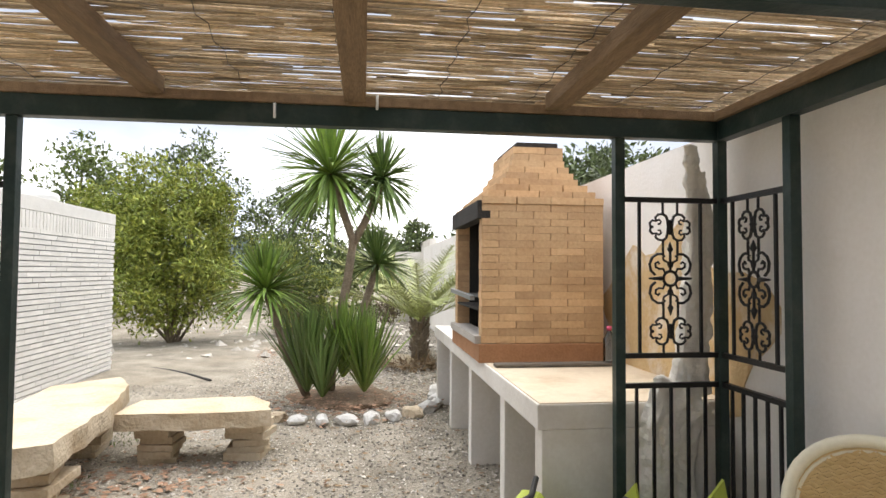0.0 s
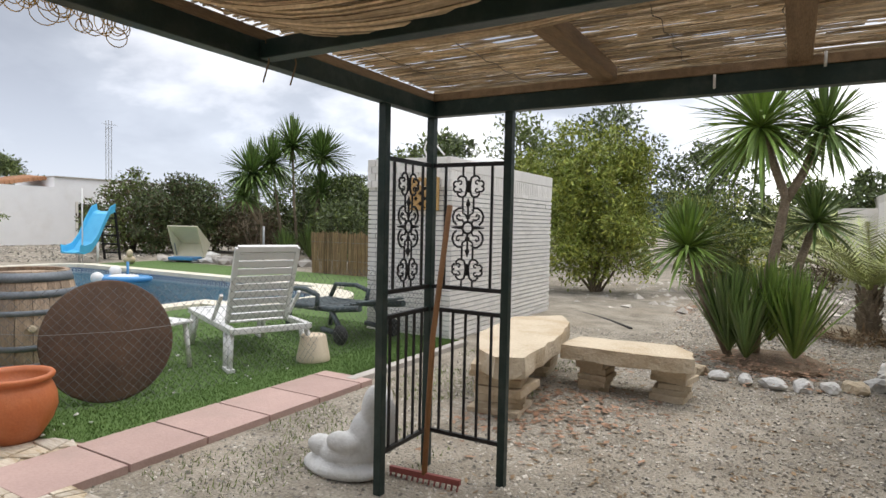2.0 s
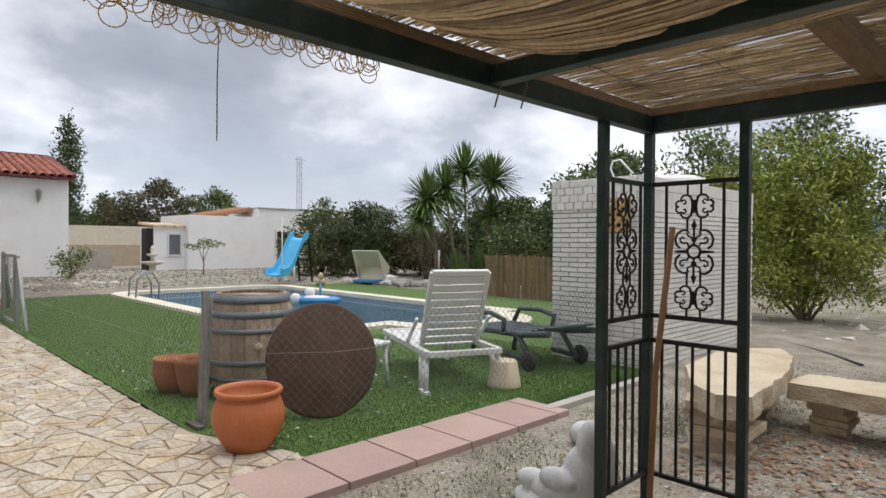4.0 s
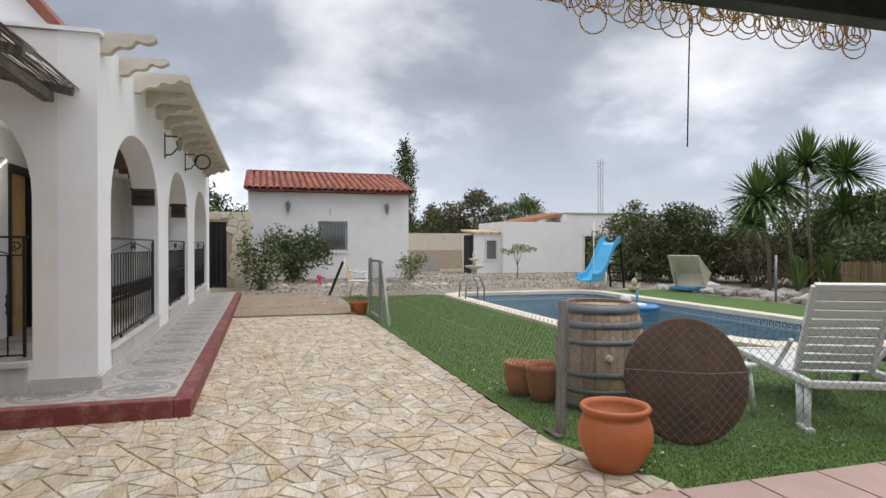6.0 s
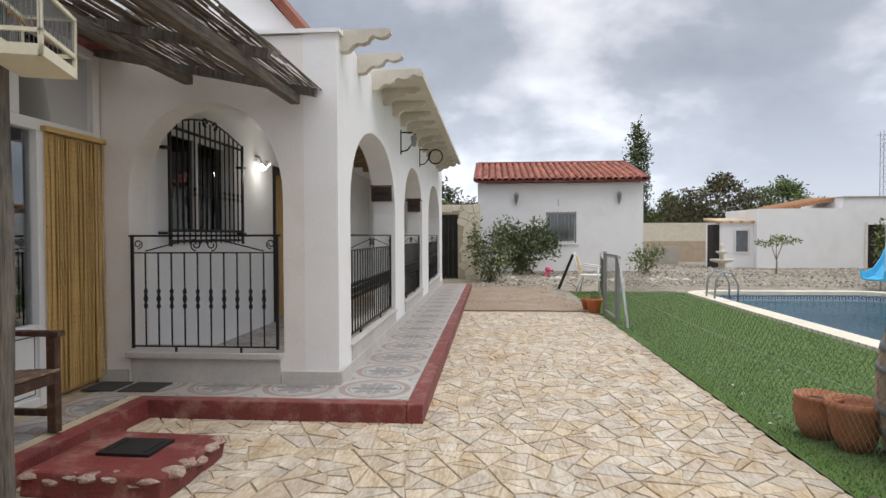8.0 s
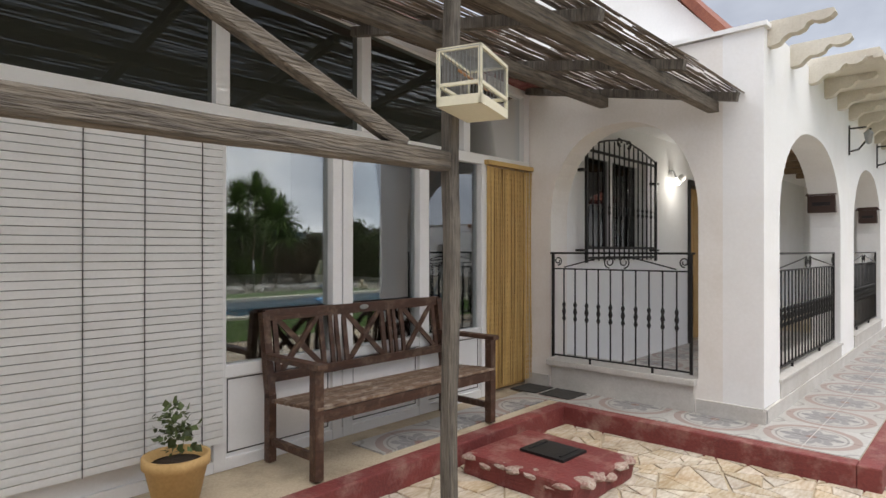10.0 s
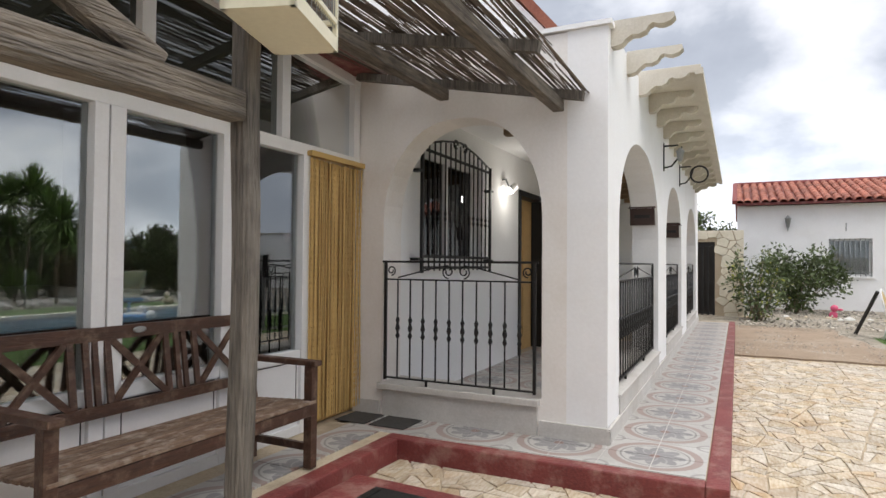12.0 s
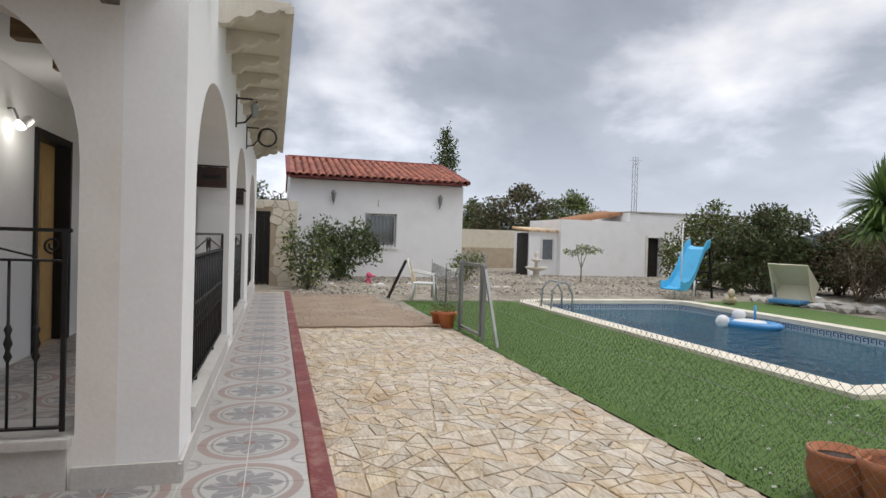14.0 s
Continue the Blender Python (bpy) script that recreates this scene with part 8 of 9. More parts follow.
rf = thing("reed_screen", -9.0, 11.5, 0.0, 0, "straw coloured reed screen along the lawn", "reed screen")
rnd = random.Random(14)
b_ = bmesh.new()
for k in range(260):
    x = -1.35 + 2.75 * k / 260 + rnd.gauss(0, 0.004)
    bar(b_, (x, rnd.gauss(0, 0.012), 0), (x + rnd.gauss(0, 0.012), rnd.gauss(0, 0.012), 1.02 + rnd.gauss(0, 0.025)), 0.014, 0.014)
part("reeds", b_, M["reed_fence"], rf)["kind"] = "stuff"
part("wire", tubes(0.004, [(-1.35, -0.03, 0.35), (1.4, -0.03, 0.35)], [(-1.35, -0.03, 0.8), (1.4, -0.03, 0.8)], seg=4), M["galv"], rf)
solid("fence_post", tubes(0.03, [(-12.2, 11.6, 0), (-12.2, 11.6, 1.15)]), M["galv"], "grey steel fence post behind the pool", "post")
rnd = random.Random(33)
for k in range(46):
    x, y = -16.8 + 6.4 * rnd.random(), 11.7 + 1.6 * rnd.random()
    solid("rockery_stone", rock(bmesh.new(), (x, y, 0.05), rnd.uniform(0.15, 0.4), rnd.uniform(0.12, 0.3), rnd.uniform(0.08, 0.2), k + 2, 1), M["concrete"] if k % 3 else M["white_stone"], "grey rockery stone behind the pool", "stone", "rockery stones")
for k in range(26):
    x, y = -20.6 + rnd.random() * 1.2, -0.9 + 6.5 * rnd.random()
    solid("border_stone", rock(bmesh.new(), (x, y, 0.08), rnd.uniform(0.06, 0.2), rnd.uniform(0.06, 0.16), rnd.uniform(0.04, 0.09), k + 7, 1), M["white_stone"] if k % 2 else M["sandstone"], "small border stone on the gravel", "stone", "border stones")

# ---- by the outbuilding ----
ft = thing("stone_fountain", -21.0, 6.9, 0.1, 0, "pale tiered stone garden fountain", "fountain")
part("basin", lathe(bmesh.new(), [(0.28, 0), (0.28, 0.06), (0.12, 0.12), (0.10, 0.42), (0.34, 0.50), (0.36, 0.56), (0.1, 0.55)], 20), M["eave_cream"], ft)
part("finial", lathe(bmesh.new(), [(0.07, 0.55), (0.05, 0.7), (0.18, 0.78), (0.18, 0.82), (0.05, 0.82), (0.08, 0.95), (0.03, 1.08)], 16), M["eave_cream"], ft)
ob = thing("garden_chair", -16.4, 2.0, 0.02, 160, "white garden chair with a woven yellow back by the gate", "chair")
for s in (-1, 1):
    part("leg", tubes(0.02, [(s * 0.27, -0.28, 0.0), (s * 0.26, -0.24, 0.62)]), M["plastic_white"], ob)
    part("leg", tubes(0.02, [(s * 0.25, 0.3, 0.0), (s * 0.23, 0.2, 0.42)]), M["plastic_white"], ob)
    part("armrest", tubes(0.022, [(s * 0.25, -0.26, 0.62), (s * 0.29, 0.0, 0.66), (s * 0.25, 0.26, 0.70)]), M["plastic_white"], ob)
part("seat", boxes((-0.25, 0.25, -0.25, 0.24, 0.40, 0.44), bevel=0.01), M["plastic_white"], ob)
part("stretcher", tubes(0.012, [(-0.26, -0.24, 0.3), (0.26, -0.24, 0.3)]), M["plastic_white"], ob)
hoop_ = [(0.25 * math.cos(a), 0.24 + 0.14 * math.sin(a), 0.45 + 0.52 * math.sin(a)) for a in (math.pi * k / 14 for k in range(15))]
part("back_hoop", tubes(0.02, hoop_), M["plastic_white"], ob)
for k in range(7):
    x = -0.2 + 0.4 * k / 6
    q = math.sqrt(1 - (x / 0.25) ** 2)
    part("back_slat", bars(0.05, 0.012, ((x, 0.24, 0.45), (x, 0.24 + 0.135 * q, 0.45 + 0.50 * q))), M["wicker"], ob, "woven yellow strip")
for x, y, s in ((-12.35, 1.42, 1.0), (-12.7, 1.36, 0.85)):
    g = pot("flower_pot", x, y, 0.02, [(0.10 * s, 0), (0.14 * s, 0.2 * s), (0.155 * s, 0.21 * s), (0.155 * s, 0.26 * s), (0.135 * s, 0.26 * s), (0.12 * s, 0.22 * s)], M["terracotta"], "small terracotta pot by the gate")
    vs, fs = leaf_cloud([(0, 0, 0.30 * s, 0.12, 0.12, 0.09)], 160, 0.05, 7)
    pydata("plant", vs, fs, M["leaf_mid"], g)["kind"] = "stuff"
for k, (x, y) in enumerate(((-2.50, -3.60),)):
    g = pot("flower_pot", x, y, P, [(0.10, 0), (0.15, 0.22), (0.165, 0.23), (0.165, 0.28), (0.145, 0.28), (0.13, 0.24)], M["lattice"], "ochre pot with a leggy green plant under the blind")
    vs, fs = leaf_cloud([(0, 0, 0.38, 0.10, 0.10, 0.08), (0.04, 0.03, 0.49, 0.06, 0.06, 0.08)], 150, 0.042, 9 + k, 0.8)
    pydata("plant", vs, fs, M["leaf_dark"], g)["kind"] = "stuff"
solid("garden_ornament", blob_mesh([(-20.4, 1.30, 0.18, 0.05, 0.10, 0.10), (-20.4, 1.32, 0.36, 0.09, 0.09, 0.09), (-20.4, 1.45, 0.33, 0.04, 0.07, 0.03)]), M["pink"], "pink painted bird ornament before the outbuilding", "ornament")
pot("planter", -10.1, FY - 0.15, 0.445, [(0.08, 0), (0.11, 0.15), (0.12, 0.16), (0.12, 0.19), (0.1, 0.19)], M["terracotta"], "terracotta pot on the arcade sill")
bx = thing("cupboard", -12.0, BY + 0.25, P, 0, "dark wooden cupboard on the porch with pots on it", "cupboard")
part("body", boxes((-0.5, 0.5, -0.22, 0.2, 0, 0.9), bevel=0.01), M["letter_brown"], bx)
part("top", boxes((-0.54, 0.54, -0.24, 0.24, 0.9, 0.94)), M["bench_wood"], bx)

# covered tub in the sunroom, seen through the glass
so = thing("hot_tub", -3.85, -5.45, P, 0, "dark wood clad hot tub under a white cover in the sunroom", "hot tub")
part("body", boxes((-1.0, 1.0, -0.8, 0.8, 0.0, 0.88), bevel=0.03), M["bench_wood"], so)
part("cover", boxes((-1.05, 1.05, -0.85, 0.85, 0.88, 1.08), bevel=0.06), M["plastic_white"], so, "white padded cover")
tb = thing("table", -1.9, -5.0, P, 0, "dark wooden table inside the sunroom", "table")
part("top", boxes((-0.7, 0.7, -0.35, 0.35, 0.70, 0.74)), M["bench_wood"], tb)
for x in (-0.62, 0.62):
    for y in (-0.28, 0.28):
        part("leg", boxes((x - 0.03, x + 0.03, y - 0.03, y + 0.03, 0, 0.70)), M["bench_wood"], tb)


# ---- gravel, litter and turf pile ----
def pebbles(n, x0, x1, y0, y1, z, smin, smax, seed, keep=None):
    g = np.random.default_rng(seed)
    c = np.stack([g.uniform(x0, x1, n), g.uniform(y0, y1, n), np.full(n, z)], 1)
    if keep:
        c = c[[keep(x, y) for x, y, _ in c]]
        n = len(c)
    s = g.uniform(smin, smax, n) * g.uniform(0.6, 1.3, n)
    oct_ = np.array([(1, 0, 0), (0, 1, 0), (-1, 0, 0), (0, -1, 0), (0, 0, 0.6), (0, 0, -0.5)], float)
    v = c[:, None] + oct_[None] * s[:, None, None] * g.uniform(0.55, 1.25, (n, 6, 1)) + g.normal(size=(n, 6, 3)) * s[:, None, None] * 0.15
    f = np.array([(0, 1, 4), (1, 2, 4), (2, 3, 4), (3, 0, 4), (1, 0, 5), (2, 1, 5), (3, 2, 5), (0, 3, 5)])
    return v.reshape(-1, 3).tolist(), (np.arange(n)[:, None, None] * 6 + f[None]).reshape(-1, 3).tolist()


def no_pave(x, y):
    return not (-4.4 < x < -2.7 and y < 9.3) and not (x < -2.7)


vs, fs = pebbles(22000, -2.74, 1.95, 1.5, 8.0, -0.08, 0.006, 0.016, 1)
vs = [(x, y, z + max(0.0, (-1.0 - x) / 1.9 * 0.045)) for x, y, z in vs]
tagged(pydata("gravel_stones", vs, fs, M["gravel"]), "loose grey and white gravel on the yard", "gravel", "", "stuff")
vs, fs = pebbles(6500, -2.72, 1.95, 1.6, 10.0, -0.076, 0.006, 0.015, 41)
tagged(pydata("gravel_chips", vs, fs, M["rubble"]), "pale stone chips in the gravel", "gravel", "", "stuff")
vs, fs = pebbles(30000, -5, 2.0, 8.0, 17, -0.08, 0.010, 0.024, 2, lambda x, y: x > -4.35 or y > 11.5)
tagged(pydata("gravel_stones", vs, fs, M["gravel"]), "loose grey gravel further down the garden", "gravel", "", "stuff")
vs, fs = pebbles(6000, -27, -17.4, -0.9, 13, 0.05, 0.02, 0.05, 3)
vs = [(x, y, z + (0.04 if x > -20 else 0.12 if x > -23 else 0.16)) for x, y, z in vs]
tagged(pydata("gravel_stones", vs, fs, M["gravel"]), "grey gravel beyond the lawn", "gravel", "", "stuff")
vs, fs = pebbles(2600, -19.6, -12.6, -0.95, 1.35, 0.037, 0.006, 0.016, 31, lambda x, y: noise.noise(Vector((x * 0.8, y * 1.6, 2))) > -0.05 - 0.25 * (x < -17) or y > 1.0)
tagged(pydata("path_stones", vs, fs, M["gravel"]), "loose stones on the earth path", "stones", "", "stuff")
g = np.random.default_rng(4)
n = 2600
c = np.stack([g.uniform(-2.7, 1.6, n), g.uniform(1.7, 9.5, n), np.full(n, -0.074)], 1)
a = g.uniform(0, 6.28, n); s = g.uniform(0.01, 0.04, n)
u = np.stack([np.cos(a), np.sin(a), np.zeros(n)], 1) * s[:, None]; w = np.stack([-np.sin(a), np.cos(a), g.uniform(-0.4, 0.4, n)], 1) * s[:, None] * 0.35
v = np.stack([c - u, c + w, c + u, c - w], 1).reshape(-1, 3)
tagged(pydata("fallen_leaves", v.tolist(), (np.arange(n)[:, None] * 4 + np.arange(4)).tolist(), M["dead"]), "dry leaves and chips strewn over the gravel", "leaf litter", "", "stuff")
vs, fs = pebbles(320, -4.2, 1.7, 10.2, 17, -0.07, 0.04, 0.13, 21)
tagged(pydata("rubble", vs, fs, M["rubble"]), "pale rocks and rubble strewn down the garden", "rubble", "", "stuff")
g = np.random.default_rng(14)
n = 2600
c = np.concatenate([np.stack([g.normal(-2.3, 0.75, n), g.normal(11.0, 0.55, n), np.full(n, -0.07)], 1), np.stack([g.normal(-1.5, 0.5, n // 3), g.normal(4.3, 0.45, n // 3), np.full(n // 3, -0.06)], 1), np.stack([g.normal(0.1, 0.42, n // 3), g.normal(6.75, 0.4, n // 3), g.uniform(-0.06, 0.03, n // 3)], 1)])
n = len(c)
a = g.uniform(0, 6.28, n); s = g.uniform(0.015, 0.045, n)
u = np.stack([np.cos(a), np.sin(a), np.zeros(n)], 1) * s[:, None]; w = np.stack([-np.sin(a), np.cos(a), g.uniform(-0.4, 0.4, n)], 1) * s[:, None] * 0.4
v = np.stack([c - u, c + w, c + u, c - w], 1).reshape(-1, 3)
tagged(pydata("fallen_leaves", v.tolist(), (np.arange(n)[:, None] * 4 + np.arange(4)).tolist(), M["red_leaf"]), "reddish fallen leaves under the shrub and benches", "leaf litter", "", "stuff")
g = np.random.default_rng(6)
n = 5200
c = np.stack([g.uniform(-2.72, -1.5, n), g.uniform(1.8, 6.0, n), np.full(n, -0.085)], 1)
a = g.uniform(0, 6.28, n); h = g.uniform(0.015, 0.05, n)
u = np.stack([np.cos(a), np.sin(a), np.zeros(n)], 1) * 0.004
lean = np.stack([g.normal(0, 0.5, n), g.normal(0, 0.5, n), np.ones(n)], 1) * h[:, None]
c[:, 2] += np.maximum(0, (-1.0 - c[:, 0]) / 1.9 * 0.045)
v = np.stack([c - u, c + u, c + lean], 1).reshape(-1, 3)
k_ = [i for i in range(n) if noise.noise(Vector((c[i, 0] * 1.5, c[i, 1] * 1.5, 0))) > 0.0]
tagged(pydata("weeds", v.reshape(-1, 3, 3)[k_].reshape(-1, 3).tolist(), (np.arange(len(k_))[:, None] * 3 + np.arange(3)).tolist(), M["leaf_mid"]), "sparse weeds on the gravel beside the slabs", "weeds", "", "stuff")
g = np.random.default_rng(9)
n = 150000
c = np.stack([-2.97 - 13.8 * g.random(n) ** 1.8, g.uniform(1.53, 6.2, n), np.zeros(n)], 1)
ok = ~((c[:, 0] > -3.28) & (c[:, 1] < 3.98)) & ~((c[:, 0] > -4.3) & (c[:, 1] < 1.52 + (c[:, 0] + 4.3) * 0.333)) & ~((c[:, 0] < -6.9) & (c[:, 1] > 4.2)) & ~((c[:, 0] > -4.32) & (c[:, 1] > 5.88))
c = c[ok]; n = len(c)
a = g.uniform(0, 6.28, n); h = g.uniform(0.012, 0.024, n)
u = np.stack([np.cos(a), np.sin(a), np.zeros(n)], 1) * 0.0035
lean = np.stack([g.normal(0, 0.45, n), g.normal(0, 0.45, n), np.ones(n)], 1) * h[:, None]
v = np.stack([c - u, c + u, c + lean], 1).reshape(-1, 3)
tagged(pydata("turf_pile", v.tolist(), (np.arange(n)[:, None] * 3 + np.arange(3)).tolist(), M["turf_blade"]), "short green plastic blades of the artificial turf", "turf", "", "stuff")
vs, fs = pebbles(70, -8, -3.3, 1.6, 3.9, 0.02, 0.008, 0.02, 12)
tagged(pydata("litter", vs, fs, M["white_stone"]), "pale bits of litter on the turf", "litter", "", "stuff")


# ---- pieces of the setting ----
def clip(poly, nx, ny, d):
    """The part of a polygon where nx * x + ny * y <= d."""
    out = []
    for (ax, ay), (bx_, by_) in zip(poly, poly[1:] + poly[:1]):
        da, db = nx * ax + ny * ay - d, nx * bx_ + ny * by_ - d
        if da <= 0:
            out.append((ax, ay))
        if da * db < 0:
            t = da / (da - db)
            out.append((ax + (bx_ - ax) * t, ay + (by_ - ay) * t))
    return out


def crazy(x0, x1, y0, y1, cell, gap, seed, squash=1.0):
    """Irregular polygons that fill a rectangle, shrunk by half the joint."""
    rnd = random.Random(seed)
    nx, ny = round((x1 - x0) / cell), round((y1 - y0) / (cell * squash))
    pts = {(i, j): (x0 + (i + 0.5 + rnd.uniform(-0.46, 0.46)) * (x1 - x0) / nx, y0 + (j + 0.5 + rnd.uniform(-0.46, 0.46)) * (y1 - y0) / ny) for i in range(nx) for j in range(ny)}
    wt = {k: rnd.uniform(-0.03, 0.03) * (cell / 0.3) ** 2 for k in pts}
    for (i, j), (px, py) in pts.items():
        poly = [(x0, y0), (x1, y0), (x1, y1), (x0, y1)]
        for a in range(-2, 3):
            for b in range(-2, 3):
                q = pts.get((i + a, j + b))
                if q and (a or b):
                    dx, dy = q[0] - px, q[1] - py
                    L = math.hypot(dx, dy)
                    d = (dx * (q[0] + px) + dy * (q[1] + py)) / 2 / L + (wt[(i, j)] - wt[(i + a, j + b)]) / (2 * L)
                    poly = clip(poly, dx / L, dy / L, d - gap / 2)
                    if len(poly) < 3:
                        break
            if len(poly) < 3:
                break
        if len(poly) >= 3:
            yield px, py, poly


def broken(x0, x1, y0, y1, area, gap, seed):
    """Stones split again and again by slanting cracks, with uneven joints."""
    rnd = random.Random(seed)
    nx = round((x1 - x0) / 1.1)
    todo = [[(x0 + (x1 - x0) * i / nx, y0), (x0 + (x1 - x0) * (i + 1) / nx, y0), (x0 + (x1 - x0) * (i + 1) / nx, y1), (x0 + (x1 - x0) * i / nx, y1)] for i in range(nx)]
    while todo:
        poly = todo.pop()
        a_ = abs(sum(p[0] * q[1] - q[0] * p[1] for p, q in zip(poly, poly[1:] + poly[:1]))) / 2
        cx, cy_ = sum(p[0] for p in poly) / len(poly), sum(p[1] for p in poly) / len(poly)
        if a_ < area * rnd.uniform(0.5, 2.1):
            k = rnd.uniform(0.9, 0.98)
            if len(poly) >= 3 and a_ > 0.002:
                yield cx, cy_, [(cx + (x - cx) * k, cy_ + (y - cy_) * k) for x, y in poly]
            continue
        far = max(((p, q) for p in poly for q in poly), key=lambda e: (e[0][0] - e[1][0]) ** 2 + (e[0][1] - e[1][1]) ** 2)
        ang = math.atan2(far[1][1] - far[0][1], far[1][0] - far[0][0]) + rnd.gauss(0, 0.3)
        nx_, ny_ = math.cos(ang), math.sin(ang)
        L = math.hypot(far[1][0] - far[0][0], far[1][1] - far[0][1])
        d = nx_ * cx + ny_ * cy_ + rnd.uniform(-0.14, 0.14) * L
        for half in (clip(poly, nx_, ny_, d - gap / 2), clip(poly, -nx_, -ny_, -d - gap / 2)):
            if len(half) >= 3:
                todo.append(half)


def flag_piece(bm, poly, z, h, rnd):
    cx, cy_ = sum(p[0] for p in poly) / len(poly), sum(p[1] for p in poly) / len(poly)
    jit = [(x + rnd.gauss(0, 0.004), y + rnd.gauss(0, 0.004)) for x, y in poly]
    tz = rnd.uniform(-0.002, 0.002)
    lo = [bm.verts.new((x, y, z - 0.012)) for x, y in jit]
    mid = [bm.verts.new((x, y, z + h - 0.004 + tz)) for x, y in jit]
    hi = [bm.verts.new((x + (cx - x) * 0.045, y + (cy_ - y) * 0.045, z + h + tz)) for x, y in jit]
    n_ = len(poly)
    for a, b in ((lo, mid), (mid, hi)):
        for k in range(n_):
            bm.faces.new((a[k], a[(k + 1) % n_], b[(k + 1) % n_], b[k]))
    bm.faces.new(hi)


rnd = random.Random(17)
rest, made = bmesh.new(), 0
for px, py, poly in broken(-12.5, 2.4, -3.2, 1.95, 0.023, 0.005, 6):
    if (px < -5.8 and py < -1.15) or px > 1.2 or (py > 1.5 and not (-4.1 < px < -3.3 and py < 1.5 + (px + 4.3) * 0.333)):
        continue
    if py < 1.5 and not -4.3 < px < -3.27:
        poly = clip(poly, 0, 1, 1.5)
        if len(poly) < 3:
            continue
    if -5.0 < px < -2.6 and made < 300:
        b_ = bmesh.new()
        flag_piece(b_, poly, 0.0, 0.006, rnd)
        part("flagstone", b_, M["flag"], paving)
        made += 1
    else:
        flag_piece(rest, poly, 0.0, 0.006, rnd)
part("flagstones", rest, M["flag_far"], paving)["kind"] = "stuff"
# stone cladding of the yard wall
for px, py, poly in crazy(-5.0, -0.8, 0.0, 2.4, 0.24, 0.022, 3):
    if -2.45 < px < -1.45 and py < 2.15:
        continue
    b_ = bmesh.new()
    flag_piece(b_, [(x, y) for x, y in poly], 0.0, 0.02, rnd)
    part("stone", turned(b_, Matrix(((0, 0, 1, -19.695), (1, 0, 0, 0), (0, 1, 0, 0), (0, 0, 0, 1)))), M["crazy_white"], yw)
# cement tiles of the porch
tile = mesh_of("tile", boxes((0.003, 0.327, 0.003, 0.327, -0.012, 0.0), bevel=0), M["tile"])
struct("tile_grout", boxes((-16.98, -5.767, -1.793, -1.137, P - 0.0115, P - 0.002), (-6.42, -5.767, -3.77, -1.795, P - 0.0115, P - 0.002)), M["grout"], "white grout between the porch tiles", "grout")
porch_tiles = thing("porch_tiles", 0, 0, P, 0, "grey cement tiles with red-brown rosettes on the porch", "tiles")
porch_tiles["kind"] = "structure"


def lay(x, y):
    ob = new("tile", tile)
    ob.parent = porch_tiles
    ob.location = (x, y, 0)


for i in range(34):
    x = TILE_X - 0.33 * (i + 1)
    for j in range(2):
        lay(x, TILE_Y + 0.33 * j)
for i in range(2):
    for j in range(1, 7):
        y = TILE_Y - 0.33 * j
        if i == 0 or y > -4.3:
            lay(TILE_X - 0.33 * (i + 1), y)
for i in range(4):
    lay(TILE_X + 0.33 * i, TILE_Y - 0.33 * 6)
for i in range(2, 20):
    for j in range(1, 7):
        lay(TILE_X - 0.33 * (i + 1), TILE_Y - 0.33 * j)
# loose tiles under the bench
for i in range(4, 6):
    lay(TILE_X + 0.33 * i, TILE_Y - 0.33 * 6)
# pink slabs beside the turf
edge = thing("slab_edging", 0, 0, 0, 0, "faded pink concrete slabs edging the turf", "paving")
edge["kind"] = "structure"
y = 1.3
for k in range(7):
    part("slab", boxes((-3.27, -2.75, y + 0.005, y + 0.49, -0.09, 0.008), bevel=0.004), M["pink_slab"], edge)
    y += 0.5
    if y > 3.6:
        break
part("kerb", boxes((-2.96, -2.86, 3.85, 5.9, -0.09, 0.012), bevel=0.006), M["concrete"], edge)
part("slab", boxes((-3.27, -2.75, y + 0.005, 3.95, -0.09, 0.008), bevel=0.004), M["pink_slab"], edge)


# bricks of the barbecue
def brick_mesh(ln, dp, ht):
    return mesh_of("brick", boxes((0, ln, 0, dp, 0, ht), bevel=0), M["brick"])


bmsh = {}


def brick(x, y, z, ln, dp, rz, parent, ht=0.0462):
    key = (round(ln, 3), dp, ht)
    if key not in bmsh:
        bmsh[key] = brick_mesh(ln, dp, ht)
    ob = new("brick", bmsh[key])
    ob.parent = parent
    ob.matrix_local = pose(x + rnd.gauss(0, 0.0012), y + rnd.gauss(0, 0.0012), z, 0, 0, rz)


def course(u0, u1, fixed, z, axis, off, parent, ln=0.235, gap=0.006):
    """One course of bricks, along 'x' or 'y', from u0 to u1, its outer face at 'fixed'."""
    u = u0
    first = True
    while u < u1 - 0.01:
        l_ = (ln * 0.5 if off else ln) if first else ln
        first = False
        l_ = min(l_, u1 - u)
        if u1 - u - l_ < 0.05:
            l_ = u1 - u
        if axis == "x":
            brick(u, fixed, z, round(l_ - gap, 3), 0.1, 0, parent)
        else:
            brick(fixed + 0.1, u, z, round(l_ - gap, 3), 0.1, 90, parent)
        u += l_


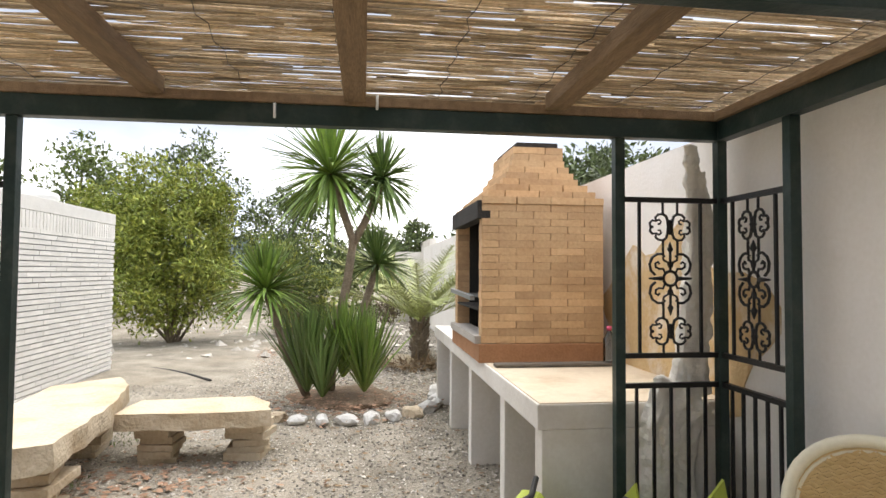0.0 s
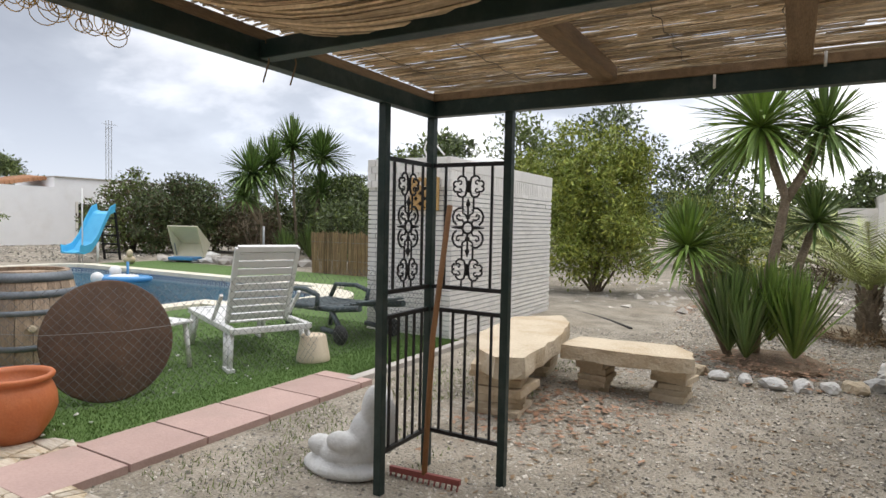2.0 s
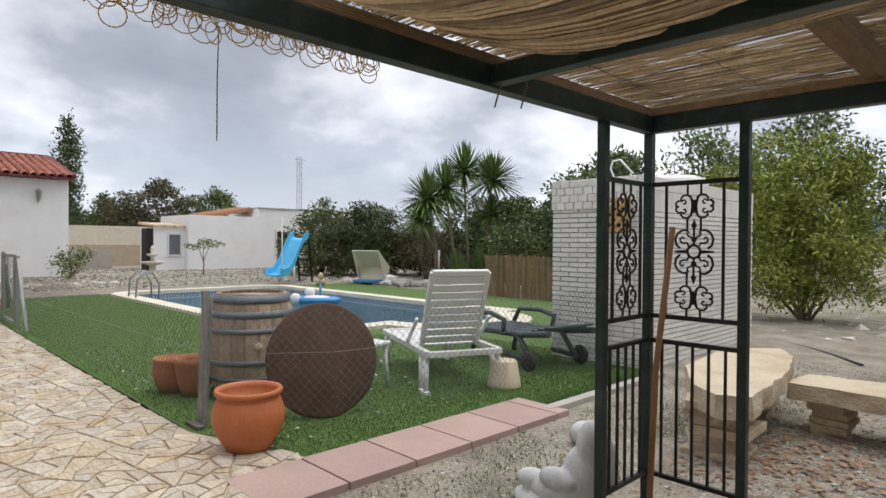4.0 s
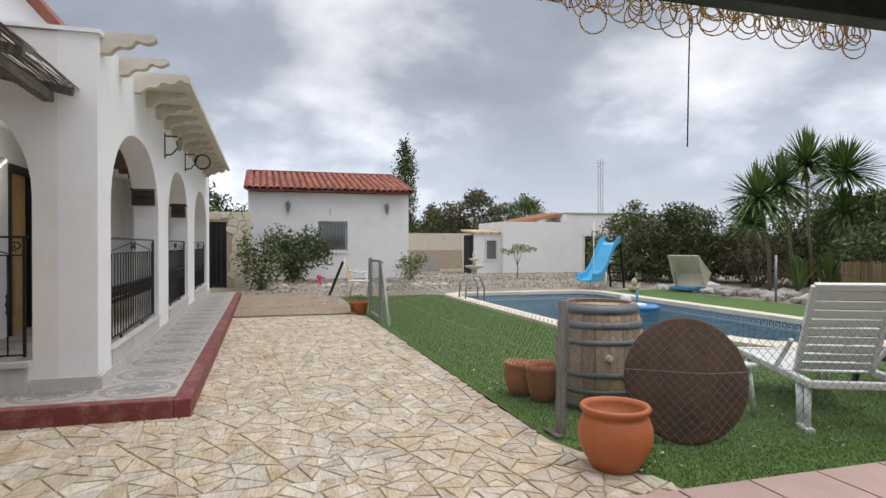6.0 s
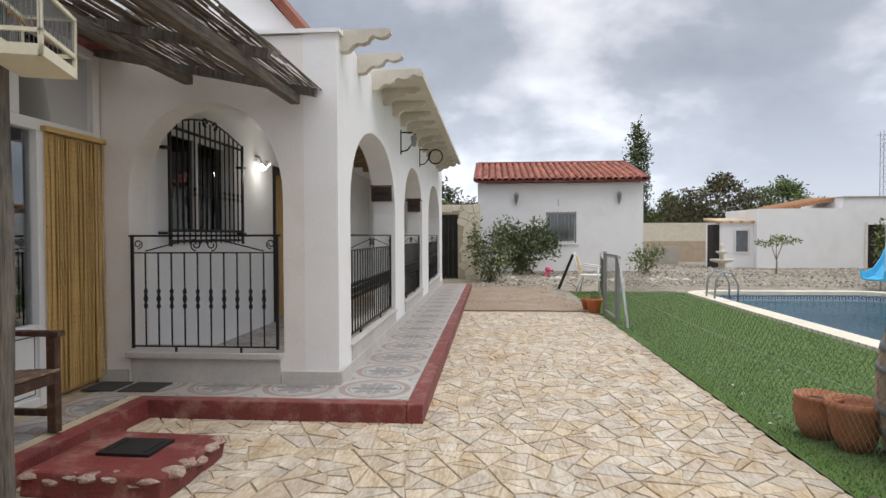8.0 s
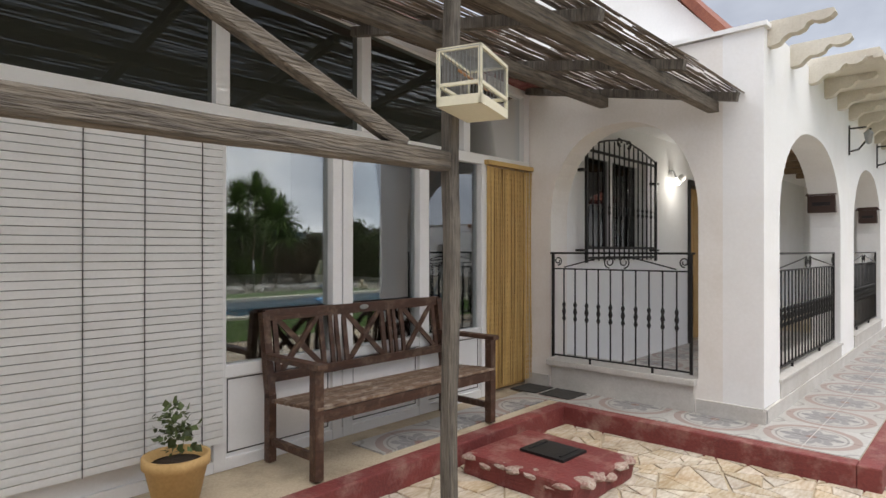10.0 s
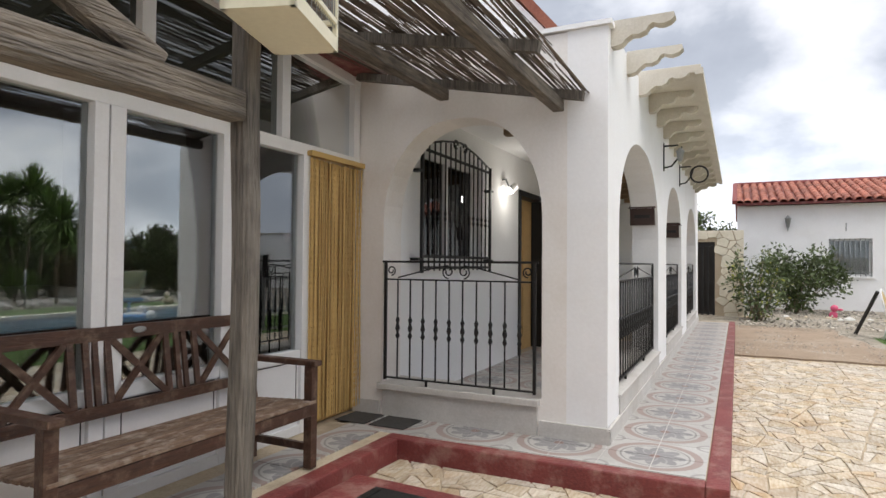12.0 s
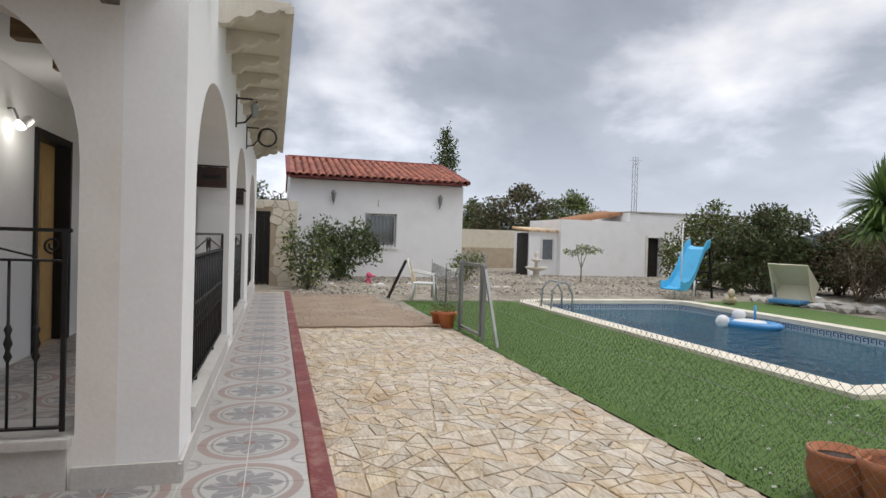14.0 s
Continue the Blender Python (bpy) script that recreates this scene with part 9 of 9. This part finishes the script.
nc = 19
ch = (bh - 0.125) / nc
for k in range(nc):
    z = 0.125 + k * ch
    course(0.0, bw, 0.0, z, "x", k % 2, bbq)
    brick(0.1, bd - 0.12, z, 0.114, 0.1, 90, bbq)
for k, (ix, iy) in enumerate([(0.0, -0.01), (0.05, 0.04), (0.11, 0.08), (0.17, 0.13), (0.20, 0.16), (0.23, 0.20), (0.26, 0.23), (0.27, 0.24), (0.27, 0.24)]):
    z = bh + k * ch
    e_ = bw - ix * 0.75
    course(ix, e_, iy, z, "x", k % 2, bbq)
    course(iy + 0.1, bd - iy, ix, z, "y", k % 2, bbq)
    course(ix + 0.1, e_, bd - iy - 0.1, z, "x", k % 2, bbq, 0.3)
# thin white bricks of the pump house
bb = mesh_of("brick", boxes((0.0, 0.229, 0.0, 0.03, 0.0, 0.046), bevel=0), M["block_brick"])
bend = mesh_of("brick", boxes((0.0, 0.109, 0.0, 0.03, 0.0, 0.046), bevel=0), M["block_brick"])
left = bmesh.new()
made = 0
courses = round((sh - 0.34) / 0.058)
for k in range(courses):
    z = 0.004 + k * 0.058
    u = 0.0
    half = k % 2
    while u < sw - 0.06:
        l_ = 0.12 if half else 0.24
        half = 0
        if u + l_ > sw:
            l_ = 0.12
        ob = new("brick", bb if l_ > 0.2 else bend)
        ob.parent = blk
        ob.location = (u, -0.005 + rnd.gauss(0, 0.0015), z)
        made += 1
        u += l_
    u = 0.03
    half = k % 2
    while u < sd - 0.06:
        l_ = 0.12 if half else 0.24
        half = 0
        if u + l_ > sd:
            l_ = sd - u
        dx = rnd.gauss(0, 0.0015)
        box(left, sw - 0.025 + dx, sw + 0.005 + dx, u, u + l_ - 0.003, z, z + 0.046)
        u += l_
# a course of bricks on end under the cap
z = sh - 0.345
u = 0.01
while u < max(sw, sd) - 0.07:
    if u < sd - 0.07:
        box(left, sw - 0.02, sw + 0.005, u, u + 0.06, z, z + 0.19)
    u += 0.07
for k in range(4):
    u = 0.0 if k % 2 else -0.06
    while u < sw - 0.02:
        box(left, max(u, -0.004), min(u + 0.112, sw + 0.004), -0.03, 0.02, sh - 0.345 + 0.086 * k, sh - 0.345 + 0.086 * k + 0.080)
        u += 0.124
M["block_brick_far"] = mat("block_brick_far", (0.81, 0.79, 0.75), (0.73, 0.71, 0.67), 0.85, scale=8, fine=60, bump=0.3, island=0.07)
part("brickwork", left, M["block_brick_far"], blk, "thin white painted bricks with raked joints")["kind"] = "stuff"
# barrel tiles of the outbuilding
slope = math.atan2(4.17 - 3.2, 3.4 + 0.32)
tl = bmesh.new()
rr = 0.112
ringa = [[tl.verts.new((x, r_ * math.cos(a), r_ * math.sin(a) * 0.9)) for a in (math.pi * i / 6 for i in range(7))] for x, r_ in ((0.0, rr), (-0.47, rr * 0.86))]
ringb = [[tl.verts.new((x, r_ * math.cos(a), r_ * math.sin(a) * 0.9 - 0.0)) for a in (math.pi * i / 6 for i in range(7))] for x, r_ in ((0.0, rr - 0.016), (-0.47, rr * 0.86 - 0.016))]
for i in range(6):
    tl.faces.new((ringa[0][i], ringa[0][i + 1], ringa[1][i + 1], ringa[1][i]))
    tl.faces.new((ringa[0][i], ringb[0][i], ringb[0][i + 1], ringa[0][i + 1]))
tlm = mesh_of("roof_tile", tl, M["roof_tile"])
cols = 25
for i in range(cols):
    y = -hw + 0.05 + (2 * hw - 0.1) * i / (cols - 1)
    for j in range(9):
        d = 0.43 * j - 0.04
        ob = new("roof_tile", tlm)
        ob.parent = roof
        ob.matrix_local = Matrix.Translation((0.34 - d * math.cos(slope), y + rnd.gauss(0, 0.006), 3.275 + d * math.sin(slope))) @ pose(0, 0, 0, 0, math.degrees(slope) - 2.0 + 2.5, 0)
part("ridge", turned(tubes(0.12, [(0, -hw - 0.07, 0), (0, hw + 0.07, 0)], seg=10), pose(-3.4, 0, 4.25)), M["tile_red"], house, "red ridge tiles")
for y in (hw + 0.07, -hw - 0.07):
    part("verge", bars(0.14, 0.12, ((0.34, y, 3.30), (-3.4, y, 4.29))), M["tile_red"], house, "red verge tiles")
